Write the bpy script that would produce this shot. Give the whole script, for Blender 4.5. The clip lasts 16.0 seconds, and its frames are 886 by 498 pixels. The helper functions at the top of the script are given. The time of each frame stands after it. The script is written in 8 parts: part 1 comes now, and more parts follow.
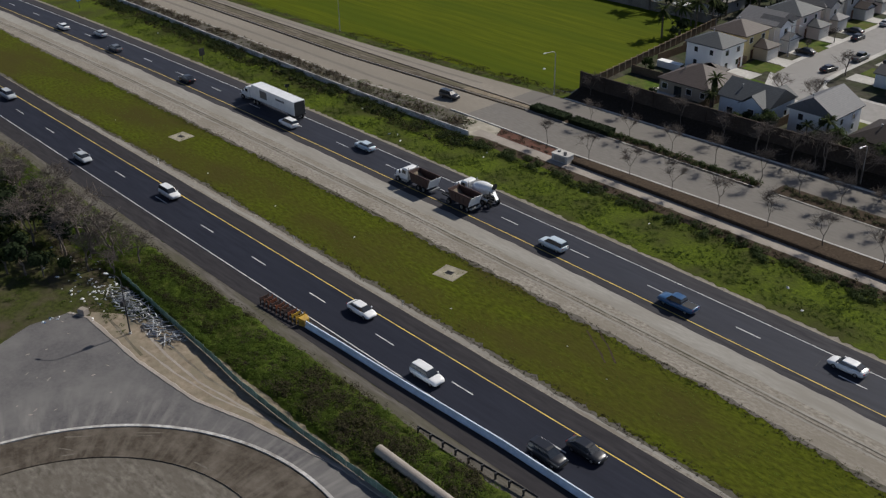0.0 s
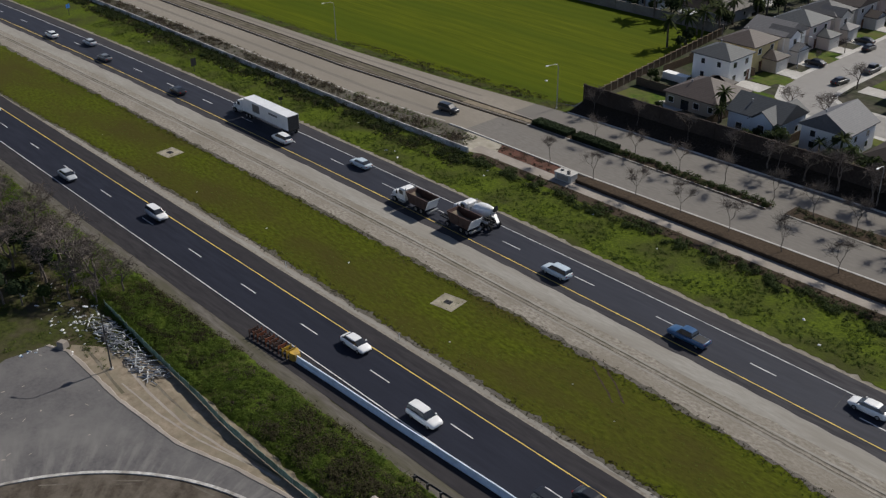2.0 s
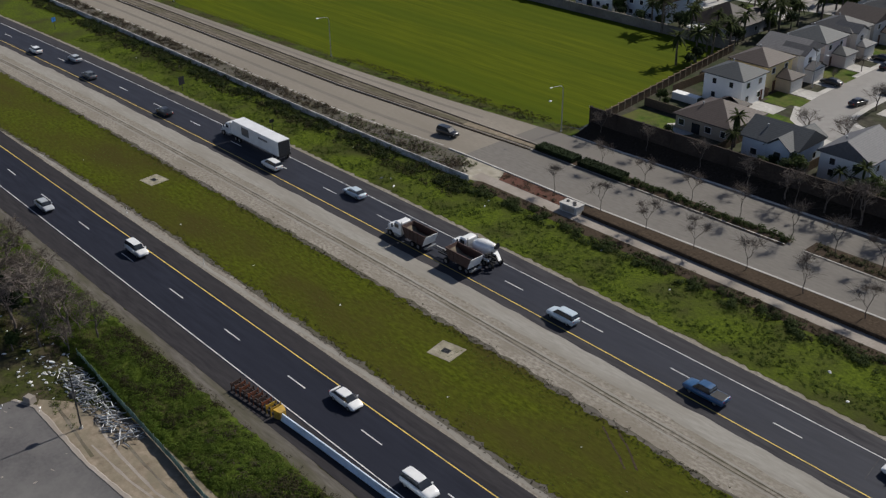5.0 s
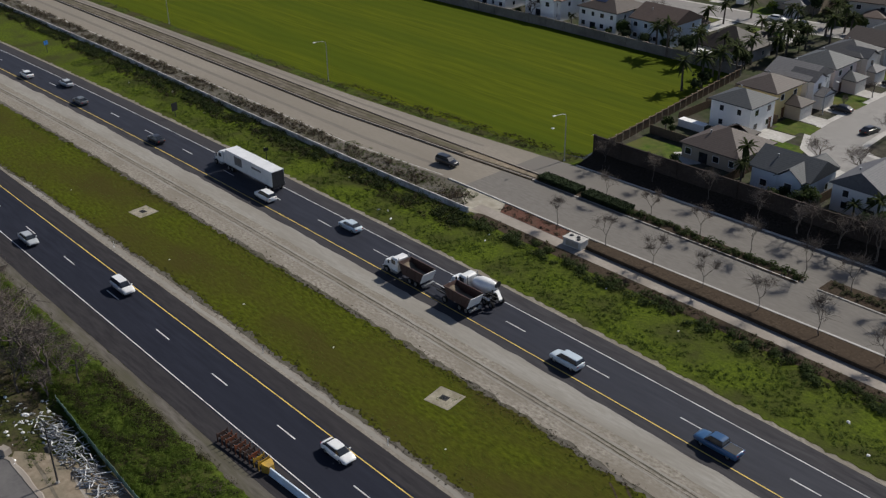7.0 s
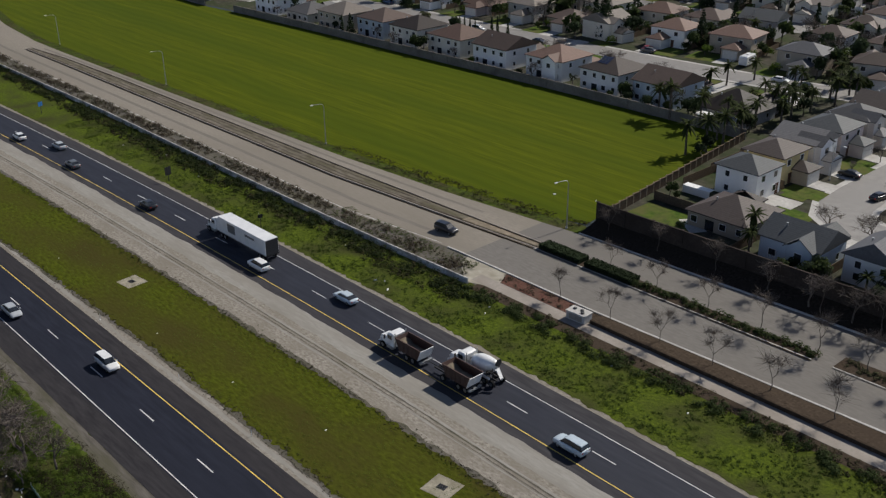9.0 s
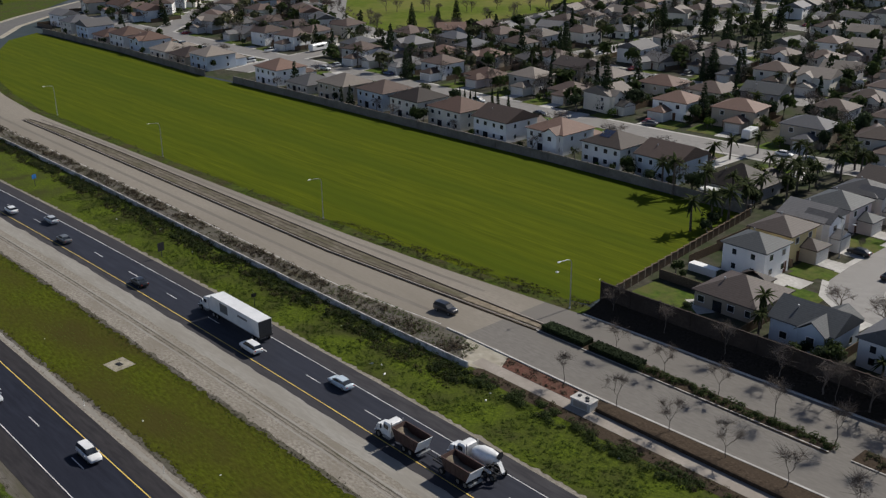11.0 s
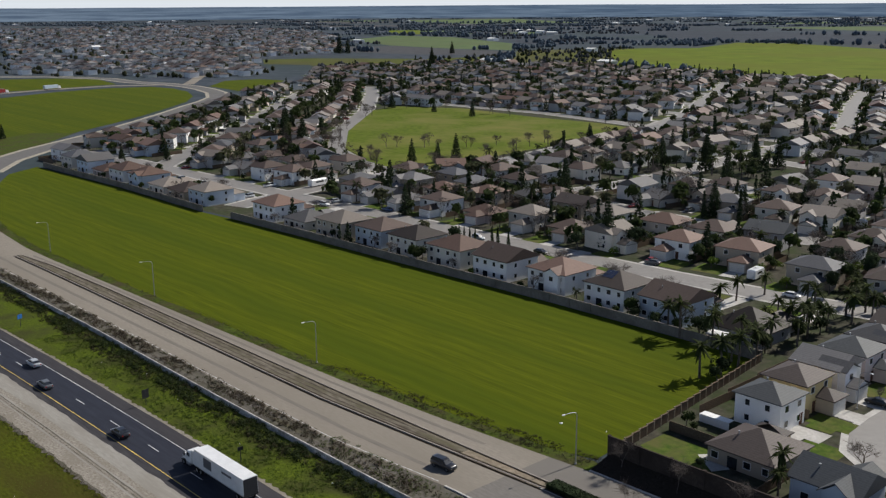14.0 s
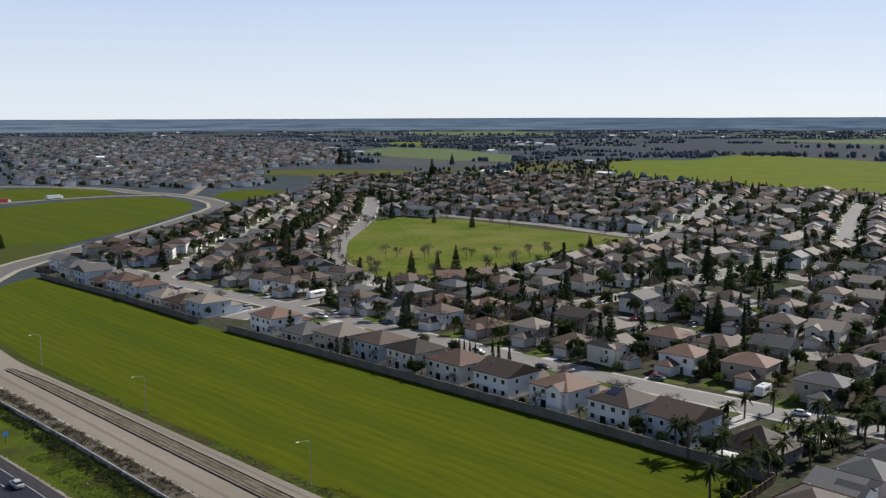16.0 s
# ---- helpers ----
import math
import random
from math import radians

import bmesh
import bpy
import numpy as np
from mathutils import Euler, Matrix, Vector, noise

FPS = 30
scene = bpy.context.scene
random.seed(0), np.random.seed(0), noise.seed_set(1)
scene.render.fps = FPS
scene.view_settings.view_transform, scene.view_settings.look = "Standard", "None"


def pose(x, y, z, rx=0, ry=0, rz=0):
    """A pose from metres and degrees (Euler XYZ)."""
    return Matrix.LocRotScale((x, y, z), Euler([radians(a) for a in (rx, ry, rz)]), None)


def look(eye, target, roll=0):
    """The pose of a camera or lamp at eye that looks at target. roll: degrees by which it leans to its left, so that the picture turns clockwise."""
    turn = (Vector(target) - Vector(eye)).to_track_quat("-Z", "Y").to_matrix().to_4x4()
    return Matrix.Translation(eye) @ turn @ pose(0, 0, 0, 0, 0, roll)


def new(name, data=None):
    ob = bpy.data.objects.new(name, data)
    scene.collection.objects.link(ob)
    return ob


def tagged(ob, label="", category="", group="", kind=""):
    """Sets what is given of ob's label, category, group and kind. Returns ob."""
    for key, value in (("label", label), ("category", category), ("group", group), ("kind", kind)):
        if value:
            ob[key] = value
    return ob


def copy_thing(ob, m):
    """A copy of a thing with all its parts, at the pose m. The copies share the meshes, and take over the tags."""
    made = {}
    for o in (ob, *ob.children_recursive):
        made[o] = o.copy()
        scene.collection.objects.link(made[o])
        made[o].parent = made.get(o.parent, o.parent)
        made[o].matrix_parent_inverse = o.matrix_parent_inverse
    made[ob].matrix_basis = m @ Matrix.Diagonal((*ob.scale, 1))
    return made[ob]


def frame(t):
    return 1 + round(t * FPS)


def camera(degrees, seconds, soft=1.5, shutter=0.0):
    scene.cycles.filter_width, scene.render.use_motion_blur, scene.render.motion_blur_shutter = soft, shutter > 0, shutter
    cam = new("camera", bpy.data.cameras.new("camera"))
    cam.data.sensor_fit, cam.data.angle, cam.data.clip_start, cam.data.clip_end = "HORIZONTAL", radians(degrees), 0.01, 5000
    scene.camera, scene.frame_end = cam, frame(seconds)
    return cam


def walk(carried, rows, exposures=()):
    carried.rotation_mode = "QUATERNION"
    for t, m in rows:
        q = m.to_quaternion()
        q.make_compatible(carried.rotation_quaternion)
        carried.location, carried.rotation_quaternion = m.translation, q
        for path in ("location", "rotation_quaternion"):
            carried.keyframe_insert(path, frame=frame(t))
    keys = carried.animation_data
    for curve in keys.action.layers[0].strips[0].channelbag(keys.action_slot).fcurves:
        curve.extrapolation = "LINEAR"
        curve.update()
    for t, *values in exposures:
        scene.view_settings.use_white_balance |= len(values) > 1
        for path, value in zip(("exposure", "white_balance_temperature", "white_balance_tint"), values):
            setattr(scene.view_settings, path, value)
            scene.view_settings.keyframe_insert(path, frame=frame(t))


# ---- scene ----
EXPO, SKY, SUNP = 0.04, 0.1, 5.0     # exposure in stops, sky strength, sun strength
# ================= camera and path =================
cam = camera(47.0, 16.0, soft=1.3)
ROWS = [  # seconds, eye x y z, yaw to the left of +y, pitch, roll
    (0.0, 0.00, 0.00, 72.71, 48.03, -28.31, -1.04), (0.5, -1.50, 1.42, 72.78, 48.02, -28.35, -1.01),
    (1.0, -2.96, 2.76, 72.85, 48.00, -28.36, -0.98), (1.5, -4.42, 4.11, 72.96, 47.98, -28.39, -0.95),
    (2.0, -5.84, 5.45, 73.08, 47.97, -28.41, -0.93), (2.5, -7.27, 6.77, 73.16, 47.97, -28.41, -0.92),
    (3.0, -8.64, 8.13, 73.22, 47.98, -28.41, -0.91), (3.5, -9.95, 9.47, 73.25, 47.99, -28.41, -0.91),
    (4.0, -11.28, 10.75, 73.27, 48.01, -28.38, -0.90), (6.5, -17.53, 17.13, 73.27, 48.08, -28.04, -0.89),
    (7.0, -18.68, 18.32, 73.21, 48.11, -27.47, -0.88), (7.5, -19.75, 19.45, 73.16, 48.12, -26.69, -0.87),
    (8.0, -20.89, 20.63, 73.27, 48.13, -25.96, -0.85), (8.5, -22.04, 21.77, 73.42, 48.12, -25.25, -0.83),
    (9.0, -23.18, 22.87, 73.59, 48.11, -24.57, -0.79), (11.5, -28.65, 27.92, 73.92, 48.03, -20.01, -0.56),
    (12.0, -29.71, 28.89, 74.02, 48.01, -19.08, -0.52), (12.5, -30.72, 29.90, 74.16, 47.99, -17.78, -0.48),
    (13.0, -31.74, 30.87, 74.32, 47.97, -16.38, -0.44), (13.5, -32.69, 31.78, 74.48, 47.96, -14.94, -0.40),
    (14.0, -33.54, 32.59, 74.60, 47.95, -13.71, -0.36), (14.5, -34.38, 33.34, 74.69, 47.94, -12.49, -0.32),
    (15.0, -35.21, 34.12, 74.84, 47.93, -11.05, -0.28), (15.5, -36.10, 34.86, 74.96, 47.91, -9.41, -0.24),
    (16.0, -37.01, 35.67, 75.06, 47.90, -7.59, -0.19),
]


def aimed(x, y, z, yaw, pitch, roll):
    a, p = radians(yaw), radians(pitch)
    way = Vector((-math.sin(a) * math.cos(p), math.cos(a) * math.cos(p), math.sin(p)))
    return look((x, y, z), Vector((x, y, z)) + 10 * way, roll)


walk(cam, [(r[0], aimed(*r[1:])) for r in ROWS], exposures=[(0.0, EXPO - 0.17), (9.0, EXPO - 0.17), (12.0, EXPO - 0.09), (14.0, EXPO + 0.0), (16.0, EXPO + 0.08)])

# ================= sky and sun =================
SUN_ELEV, SUN_AZ = 40.0, 5.0     # degrees up; degrees from +y towards +x
world = bpy.data.worlds.new("sky")
scene.world = world
world.use_nodes = True
wn = world.node_tree.nodes
sky = wn.new("ShaderNodeTexSky")
sky.sky_type = "NISHITA"
sky.sun_disc = False
sky.sun_elevation, sky.sun_rotation = radians(SUN_ELEV), radians(SUN_AZ)
sky.air_density, sky.dust_density, sky.ozone_density = 0.5, 0.5, 1.7
# thin horizon haze over the clear sky
way = wn.new("ShaderNodeTexCoord")
height = wn.new("ShaderNodeSeparateXYZ")
haze, share, veil = wn.new("ShaderNodeValToRGB"), wn.new("ShaderNodeMapRange"), wn.new("ShaderNodeMix")
veil.data_type = "RGBA"
haze.color_ramp.elements[0].color, haze.color_ramp.elements[1].color = (0.76, 0.81, 0.87, 1), (0.50, 0.63, 0.84, 1)
haze.color_ramp.elements[0].position, haze.color_ramp.elements[1].position = 0.0, 0.13
gain = wn.new("ShaderNodeVectorMath")
gain.operation = "SCALE"
gain.inputs["Scale"].default_value = 1.0 / SKY
share.inputs[1].default_value, share.inputs[2].default_value, share.inputs[3].default_value, share.inputs[4].default_value = 0.1, 0.4, 0.85, 0.0
wl = world.node_tree.links
wl.new(way.outputs["Generated"], height.inputs[0])
wl.new(height.outputs["Z"], haze.inputs[0])
wl.new(height.outputs["Z"], share.inputs[0])
wl.new(haze.outputs[0], gain.inputs[0])
wl.new(share.outputs[0], veil.inputs[0])
wl.new(sky.outputs[0], veil.inputs[6])
wl.new(gain.outputs[0], veil.inputs[7])
wl.new(veil.outputs[2], wn["Background"].inputs[0])
wn["Background"].inputs[1].default_value = SKY
sun_data = bpy.data.lights.new("sun", "SUN")
sun_data.energy, sun_data.angle, sun_data.color = SUNP, radians(0.55), (1.0, 0.95, 0.87)
sun = new("sun", sun_data)
_e, _a = radians(SUN_ELEV), radians(SUN_AZ)
sun.matrix_world = look((0, 0, 0), (-math.sin(_a) * math.cos(_e), -math.cos(_a) * math.cos(_e), -math.sin(_e)))


# ================= mesh helpers =================
class Shape:
    """Points and faces of one mesh in the making."""

    def __init__(self):
        self.v, self.f, self.m, self.slot = [], [], [], 0

    def face(self, pts):
        n = len(self.v)
        self.v.extend(tuple(p) for p in pts)
        self.f.append(tuple(range(n, n + len(pts))))
        self.m.append(self.slot)

    def grid_faces(self, rings, closed=True, caps=True):
        n, k = len(self.v), len(rings[0])
        for r in rings:
            self.v.extend(tuple(p) for p in r)
        for i in range(len(rings) - 1):
            for j in range(k if closed else k - 1):
                a, b = n + i * k + j, n + i * k + (j + 1) % k
                self.f.append((a, b, b + k, a + k))
                self.m.append(self.slot)
        if caps and closed:
            self.f.append(tuple(reversed(range(n, n + k))))
            self.f.append(tuple(range(n + (len(rings) - 1) * k, n + len(rings) * k)))
            self.m += [self.slot, self.slot]

    def box(self, x0, x1, y0, y1, z0, z1):
        n = len(self.v)
        self.v += [(x, y, z) for z in (z0, z1) for y in (y0, y1) for x in (x0, x1)]
        for q in ((0, 2, 3, 1), (4, 5, 7, 6), (0, 1, 5, 4), (2, 6, 7, 3), (0, 4, 6, 2), (1, 3, 7, 5)):
            self.f.append(tuple(n + i for i in q))
            self.m.append(self.slot)

    def tube(self, pts, radii, k=6, caps=True):
        rings = []
        for i, p in enumerate(pts):
            p = Vector(p)
            d = Vector(pts[min(i + 1, len(pts) - 1)]) - Vector(pts[max(i - 1, 0)])
            d = d.normalized() if d.length > 1e-6 else Vector((0, 0, 1))
            u = d.cross(Vector((0.13, 0.98, 0.17)) if abs(d.y) < 0.9 else Vector((1, 0, 0))).normalized()
            w = d.cross(u)
            rings.append([p + radii[i] * (math.cos(6.2832 * j / k) * u + math.sin(6.2832 * j / k) * w) for j in range(k)])
        self.grid_faces(rings, True, caps)

    def loft(self, rings):
        self.grid_faces(rings, True, True)

    def add(self, other, m):
        """Joins another shape, moved by m."""
        n = len(self.v)
        self.v.extend(tuple(m @ Vector(p)) for p in other.v)
        self.f.extend(tuple(n + i for i in q) for q in other.f)
        self.m.extend(self.slot for _ in other.f)

    def thinned(self, step, grow):
        """A lighter copy that keeps one face in step, each grown about its middle."""
        out = Shape()
        for q in self.f[::step]:
            c = sum((Vector(self.v[i]) for i in q), Vector()) / len(q)
            out.face([c + grow * (Vector(self.v[i]) - c) for i in q])
        return out

    def mesh(self, name, mats, smooth=False):
        me = bpy.data.meshes.new(name)
        me.from_pydata(self.v, [], self.f)
        for m in mats if isinstance(mats, (list, tuple)) else [mats]:
            me.materials.append(m)
        if any(self.m):
            me.polygons.foreach_set("material_index", self.m)
        if smooth:
            me.polygons.foreach_set("use_smooth", [True] * len(self.f))
        me.update()
        return me


def part(name, shape, mats, parent=None, label="", smooth=False):
    ob = new(name, shape.mesh(name, mats, smooth))
    if parent:
        ob.parent = parent
    if label:
        ob["label"] = label
    return ob


def thing(name, label, category, at=None, group=""):
    ob = tagged(new(name), label, category, group)
    if at is not None:
        ob.matrix_basis = at
    return ob


def single(name, shape, mats, label, category, at=None, group="", kind="", smooth=False):
    ob = tagged(part(name, shape, mats, None, "", smooth), label, category, group, kind)
    if at is not None:
        ob.matrix_basis = at
    return ob


def fuzz(x, y, s, seed=0.0):
    return noise.noise((x / s, y / s, seed))


# ================= materials =================
def surface(name, colours, scales=(0.25, 3.0), rough=0.9, bump=0.15, spec=0.05, metal=0.0, vary=0.0, stretch=(1, 1, 1), detail=5.0, contrast=(0.35, 0.65), bump_scale=None):
    """Colour from two noises in metres; colours: dark, light, stain."""
    m = bpy.data.materials.new(name)
    m.use_nodes = True
    nt = m.node_tree
    nd, ln = nt.nodes, nt.links
    bs = nd["Principled BSDF"]
    geo = nd.new("ShaderNodeNewGeometry")
    mp = nd.new("ShaderNodeMapping")
    mp.inputs["Scale"].default_value = stretch
    ln.new(geo.outputs["Position"], mp.inputs["Vector"])

    def tex(scale, det):
        n = nd.new("ShaderNodeTexNoise")
        n.inputs["Scale"].default_value, n.inputs["Detail"].default_value, n.inputs["Roughness"].default_value = scale, det, 0.6
        ln.new(mp.outputs[0], n.inputs["Vector"])
        return n

    fine, wide = tex(scales[1], detail), tex(scales[0], 4.0)
    ramp = nd.new("ShaderNodeValToRGB")
    ramp.color_ramp.elements[0].position, ramp.color_ramp.elements[1].position = contrast
    ramp.color_ramp.elements[0].color, ramp.color_ramp.elements[1].color = (*colours[0], 1), (*colours[1], 1)
    ln.new(fine.outputs[0], ramp.inputs[0])
    out = ramp.outputs[0]
    if len(colours) > 2:
        r2 = nd.new("ShaderNodeValToRGB")
        r2.color_ramp.elements[0].position, r2.color_ramp.elements[1].position = 0.42, 0.66
        ln.new(wide.outputs[0], r2.inputs[0])
        mix = nd.new("ShaderNodeMix")
        mix.data_type = "RGBA"
        ln.new(r2.outputs[0], mix.inputs[0])
        ln.new(out, mix.inputs[6])
        mix.inputs[7].default_value = (*colours[2], 1)
        out = mix.outputs[2]
    if vary:
        oi = nd.new("ShaderNodeObjectInfo")
        mr = nd.new("ShaderNodeMapRange")
        mr.inputs[3].default_value, mr.inputs[4].default_value = 1 - vary, 1 + vary
        ln.new(oi.outputs["Random"], mr.inputs[0])
        hs = nd.new("ShaderNodeHueSaturation")
        ln.new(mr.outputs[0], hs.inputs["Value"])
        ln.new(out, hs.inputs["Color"])
        out = hs.outputs[0]
    ln.new(out, bs.inputs["Base Color"])
    bs.inputs["Roughness"].default_value, bs.inputs["Metallic"].default_value = rough, metal
    bs.inputs["Specular IOR Level"].default_value = spec
    if bump:
        bp = nd.new("ShaderNodeBump")
        bp.inputs["Strength"].default_value, bp.inputs["Distance"].default_value = bump, bump_scale or 0.1
        ln.new(fine.outputs[0], bp.inputs["Height"])
        ln.new(bp.outputs[0], bs.inputs["Normal"])
    return m


def banded(m, scale, axis, strength, dark, distort=3.0):
    """Adds stripes (furrows, courses, seams) to a surface() material by darkening along one axis."""
    nt = m.node_tree
    nd, ln = nt.nodes, nt.links
    bs = nd["Principled BSDF"]
    src = bs.inputs["Base Color"].links[0].from_socket
    geo = nd.new("ShaderNodeNewGeometry")
    wv = nd.new("ShaderNodeTexWave")
    wv.bands_direction = axis
    wv.inputs["Scale"].default_value, wv.inputs["Distortion"].default_value = scale, distort
    wv.inputs["Detail"].default_value, wv.inputs["Detail Scale"].default_value = 3.0, 0.4
    ln.new(geo.outputs["Position"], wv.inputs["Vector"])
    mx = nd.new("ShaderNodeMix")
    mx.data_type, mx.blend_type = "RGBA", "MULTIPLY"
    mr = nd.new("ShaderNodeMapRange")
    mr.inputs[3].default_value, mr.inputs[4].default_value = 0.0, strength
    ln.new(wv.outputs["Fac"], mr.inputs[0])
    ln.new(mr.outputs[0], mx.inputs[0])
    ln.new(src, mx.inputs[6])
    mx.inputs[7].default_value = (*dark, 1)
    ln.new(mx.outputs[2], bs.inputs["Base Color"])
    return m


def leafy(m, share=0.35):
    """Lets part of the light through a leaf material."""
    nt = m.node_tree
    nd, ln = nt.nodes, nt.links
    bs = nd["Principled BSDF"]
    tr, mx = nd.new("ShaderNodeBsdfTranslucent"), nd.new("ShaderNodeMixShader")
    mx.inputs[0].default_value = share
    ln.new(bs.inputs["Base Color"].links[0].from_socket, tr.inputs["Color"])
    ln.new(bs.outputs[0], mx.inputs[1])
    ln.new(tr.outputs[0], mx.inputs[2])
    ln.new(mx.outputs[0], nd["Material Output"].inputs["Surface"])
    return m


M = {}
# blue-grey base colour carries the haze of the far land
M["ground"] = surface("haze_blue_ground", [(0.038, 0.047, 0.06), (0.07, 0.082, 0.1), (0.04, 0.056, 0.056)], (0.006, 0.05), 0.95, 0.1)
M["asphalt"] = surface("fresh_asphalt", [(0.0128, 0.0146, 0.0235), (0.0215, 0.0242, 0.037), (0.017, 0.0192, 0.0295)], (0.06, 1.2), 0.8, 0.05, 0.12, stretch=(0.12, 1, 1))
M["shoulder"] = surface("worn_asphalt", [(0.027, 0.0255, 0.0285), (0.046, 0.0432, 0.046), (0.035, 0.033, 0.036)], (0.08, 1.5), 0.85, 0.08, stretch=(0.15, 1, 1))
# base colour raised above the lower lanes to stand in for gloss
M["asphalt_up"] = surface("gloss_lightened_asphalt", [(0.0165, 0.0185, 0.0275), (0.028, 0.0308, 0.0435), (0.022, 0.0245, 0.0355)], (0.06, 1.2), 0.7, 0.05, 0.18, stretch=(0.12, 1, 1))
M["shoulder_up"] = surface("grey_worn_asphalt", [(0.036, 0.035, 0.039), (0.064, 0.062, 0.066), (0.048, 0.046, 0.05)], (0.08, 1.5), 0.85, 0.08, stretch=(0.15, 1, 1))
M["scraped"] = surface("scraped_soil", [(0.085, 0.076, 0.063), (0.18, 0.162, 0.138), (0.115, 0.102, 0.085)], (0.5, 1.6), 0.95, 0.3, stretch=(0.5, 1, 1))
M["browngravel"] = surface("brown_gravel", [(0.085, 0.072, 0.055), (0.2, 0.176, 0.142), (0.1, 0.092, 0.058)], (0.35, 1.6), 0.95, 0.3, stretch=(0.3, 1, 1), contrast=(0.3, 0.66))
M["track"] = surface("darker_wheel_track", [(0.15, 0.135, 0.118), (0.19, 0.172, 0.15), (0.165, 0.149, 0.13)], (0.2, 1.2), 0.9, 0.05, stretch=(0.12, 1, 1))
M["oldroad"] = surface("weathered_asphalt", [(0.215, 0.192, 0.16), (0.262, 0.235, 0.198), (0.2, 0.178, 0.148)], (0.05, 2.6), 0.9, 0.05, stretch=(0.25, 1, 1))
M["greyroad"] = surface("grey_frontage_asphalt", [(0.15, 0.139, 0.126), (0.185, 0.173, 0.158), (0.165, 0.153, 0.138)], (0.09, 2.2), 0.9, 0.05, stretch=(0.3, 1, 1))
M["lot"] = surface("lot_asphalt", [(0.085, 0.081, 0.083), (0.125, 0.12, 0.12), (0.15, 0.144, 0.14)], (0.12, 2.2), 0.9, 0.1, contrast=(0.25, 0.75), detail=8.0)
M["bendroad"] = surface("grey_road_asphalt", [(0.12, 0.116, 0.112), (0.16, 0.154, 0.148), (0.13, 0.125, 0.12)], (0.05, 0.6), 0.85, 0.03)
M["street"] = surface("street_asphalt", [(0.175, 0.163, 0.15), (0.232, 0.219, 0.203), (0.2, 0.188, 0.174)], (0.05, 0.6), 0.6, 0.03, 0.35)
M["gravel"] = surface("gravel_shoulder", [(0.155, 0.137, 0.112), (0.33, 0.302, 0.26), (0.2, 0.178, 0.146)], (0.25, 2.8), 0.95, 0.35, stretch=(0.55, 1, 1), contrast=(0.33, 0.67), detail=8.0)
M["palegravel"] = surface("pale_gravel", [(0.25, 0.236, 0.21), (0.31, 0.295, 0.265), (0.235, 0.218, 0.19)], (0.3, 2.6), 0.95, 0.2, stretch=(0.2, 1, 1))
M["greygravel"] = surface("grey_gravel", [(0.075, 0.068, 0.058), (0.155, 0.142, 0.124), (0.085, 0.08, 0.055)], (0.5, 2.2), 0.95, 0.3, stretch=(0.15, 1, 1), contrast=(0.3, 0.7))
M["dirt"] = surface("bare_dirt", [(0.15, 0.12, 0.087), (0.31, 0.258, 0.195), (0.19, 0.165, 0.12)], (0.4, 0.9), 0.95, 0.5, contrast=(0.3, 0.7), detail=8.0)
M["darkdirt"] = surface("dark_dirt", [(0.04, 0.033, 0.026), (0.085, 0.07, 0.055), (0.12, 0.103, 0.084)], (0.3, 1.7), 0.95, 0.4, contrast=(0.25, 0.75))
M["mulch"] = surface("mulch", [(0.03, 0.022, 0.016), (0.075, 0.056, 0.04), (0.052, 0.039, 0.028)], (0.5, 2.5), 0.95, 0.4)
M["bedsoil"] = surface("bed_soil", [(0.03, 0.022, 0.016), (0.075, 0.056, 0.04), (0.05, 0.037, 0.027)], (0.5, 2.5), 0.95, 0.3)
# soil of the bank; on the gutter strips it stands in for kerb shadow
M["darkbank"] = surface("dark_bank_and_kerb_shade", [(0.018, 0.014, 0.011), (0.042, 0.033, 0.026), (0.03, 0.024, 0.018)], (0.5, 2.5), 0.95, 0.3)
M["redmulch"] = surface("red_mulch", [(0.07, 0.032, 0.024), (0.15, 0.075, 0.058), (0.1, 0.06, 0.045)], (0.6, 2.5), 0.95, 0.4)
M["median"] = surface("median_grass", [(0.026, 0.034, 0.003), (0.088, 0.102, 0.008), (0.052, 0.047, 0.01)], (0.08, 2.0), 0.95, 0.6, stretch=(0.45, 1, 1), contrast=(0.28, 0.72), detail=8.0)
M["verge"] = surface("verge_weeds", [(0.03, 0.046, 0.005), (0.1, 0.132, 0.012), (0.045, 0.05, 0.014)], (0.13, 2.0), 0.95, 0.8, contrast=(0.3, 0.7), detail=8.0)
M["slope"] = surface("weedy_slope", [(0.03, 0.046, 0.006), (0.072, 0.1, 0.014), (0.056, 0.05, 0.022)], (0.16, 0.9), 0.95, 0.6)
M["thicket_floor"] = surface("thicket_floor", [(0.022, 0.026, 0.009), (0.06, 0.07, 0.018), (0.07, 0.058, 0.038)], (0.22, 1.6), 0.95, 0.6, contrast=(0.3, 0.7), detail=8.0)
M["field"] = surface("field_crop", [(0.034, 0.049, 0.002), (0.112, 0.132, 0.004), (0.056, 0.078, 0.003)], (0.1, 1.6), 0.95, 0.3, stretch=(0.035, 1, 1), contrast=(0.12, 0.88))
banded(M["field"], 0.085, "Y", 0.38, (0.62, 0.66, 0.55), 6.0)
M["farfield"] = surface("far_crop", [(0.085, 0.117, 0.009), (0.125, 0.16, 0.013), (0.11, 0.125, 0.016)], (0.006, 0.03), 0.95, 0.1)
M["palefield"] = surface("pale_crop", [(0.08, 0.12, 0.05), (0.115, 0.155, 0.07), (0.1, 0.12, 0.06)], (0.006, 0.03), 0.95, 0.1)
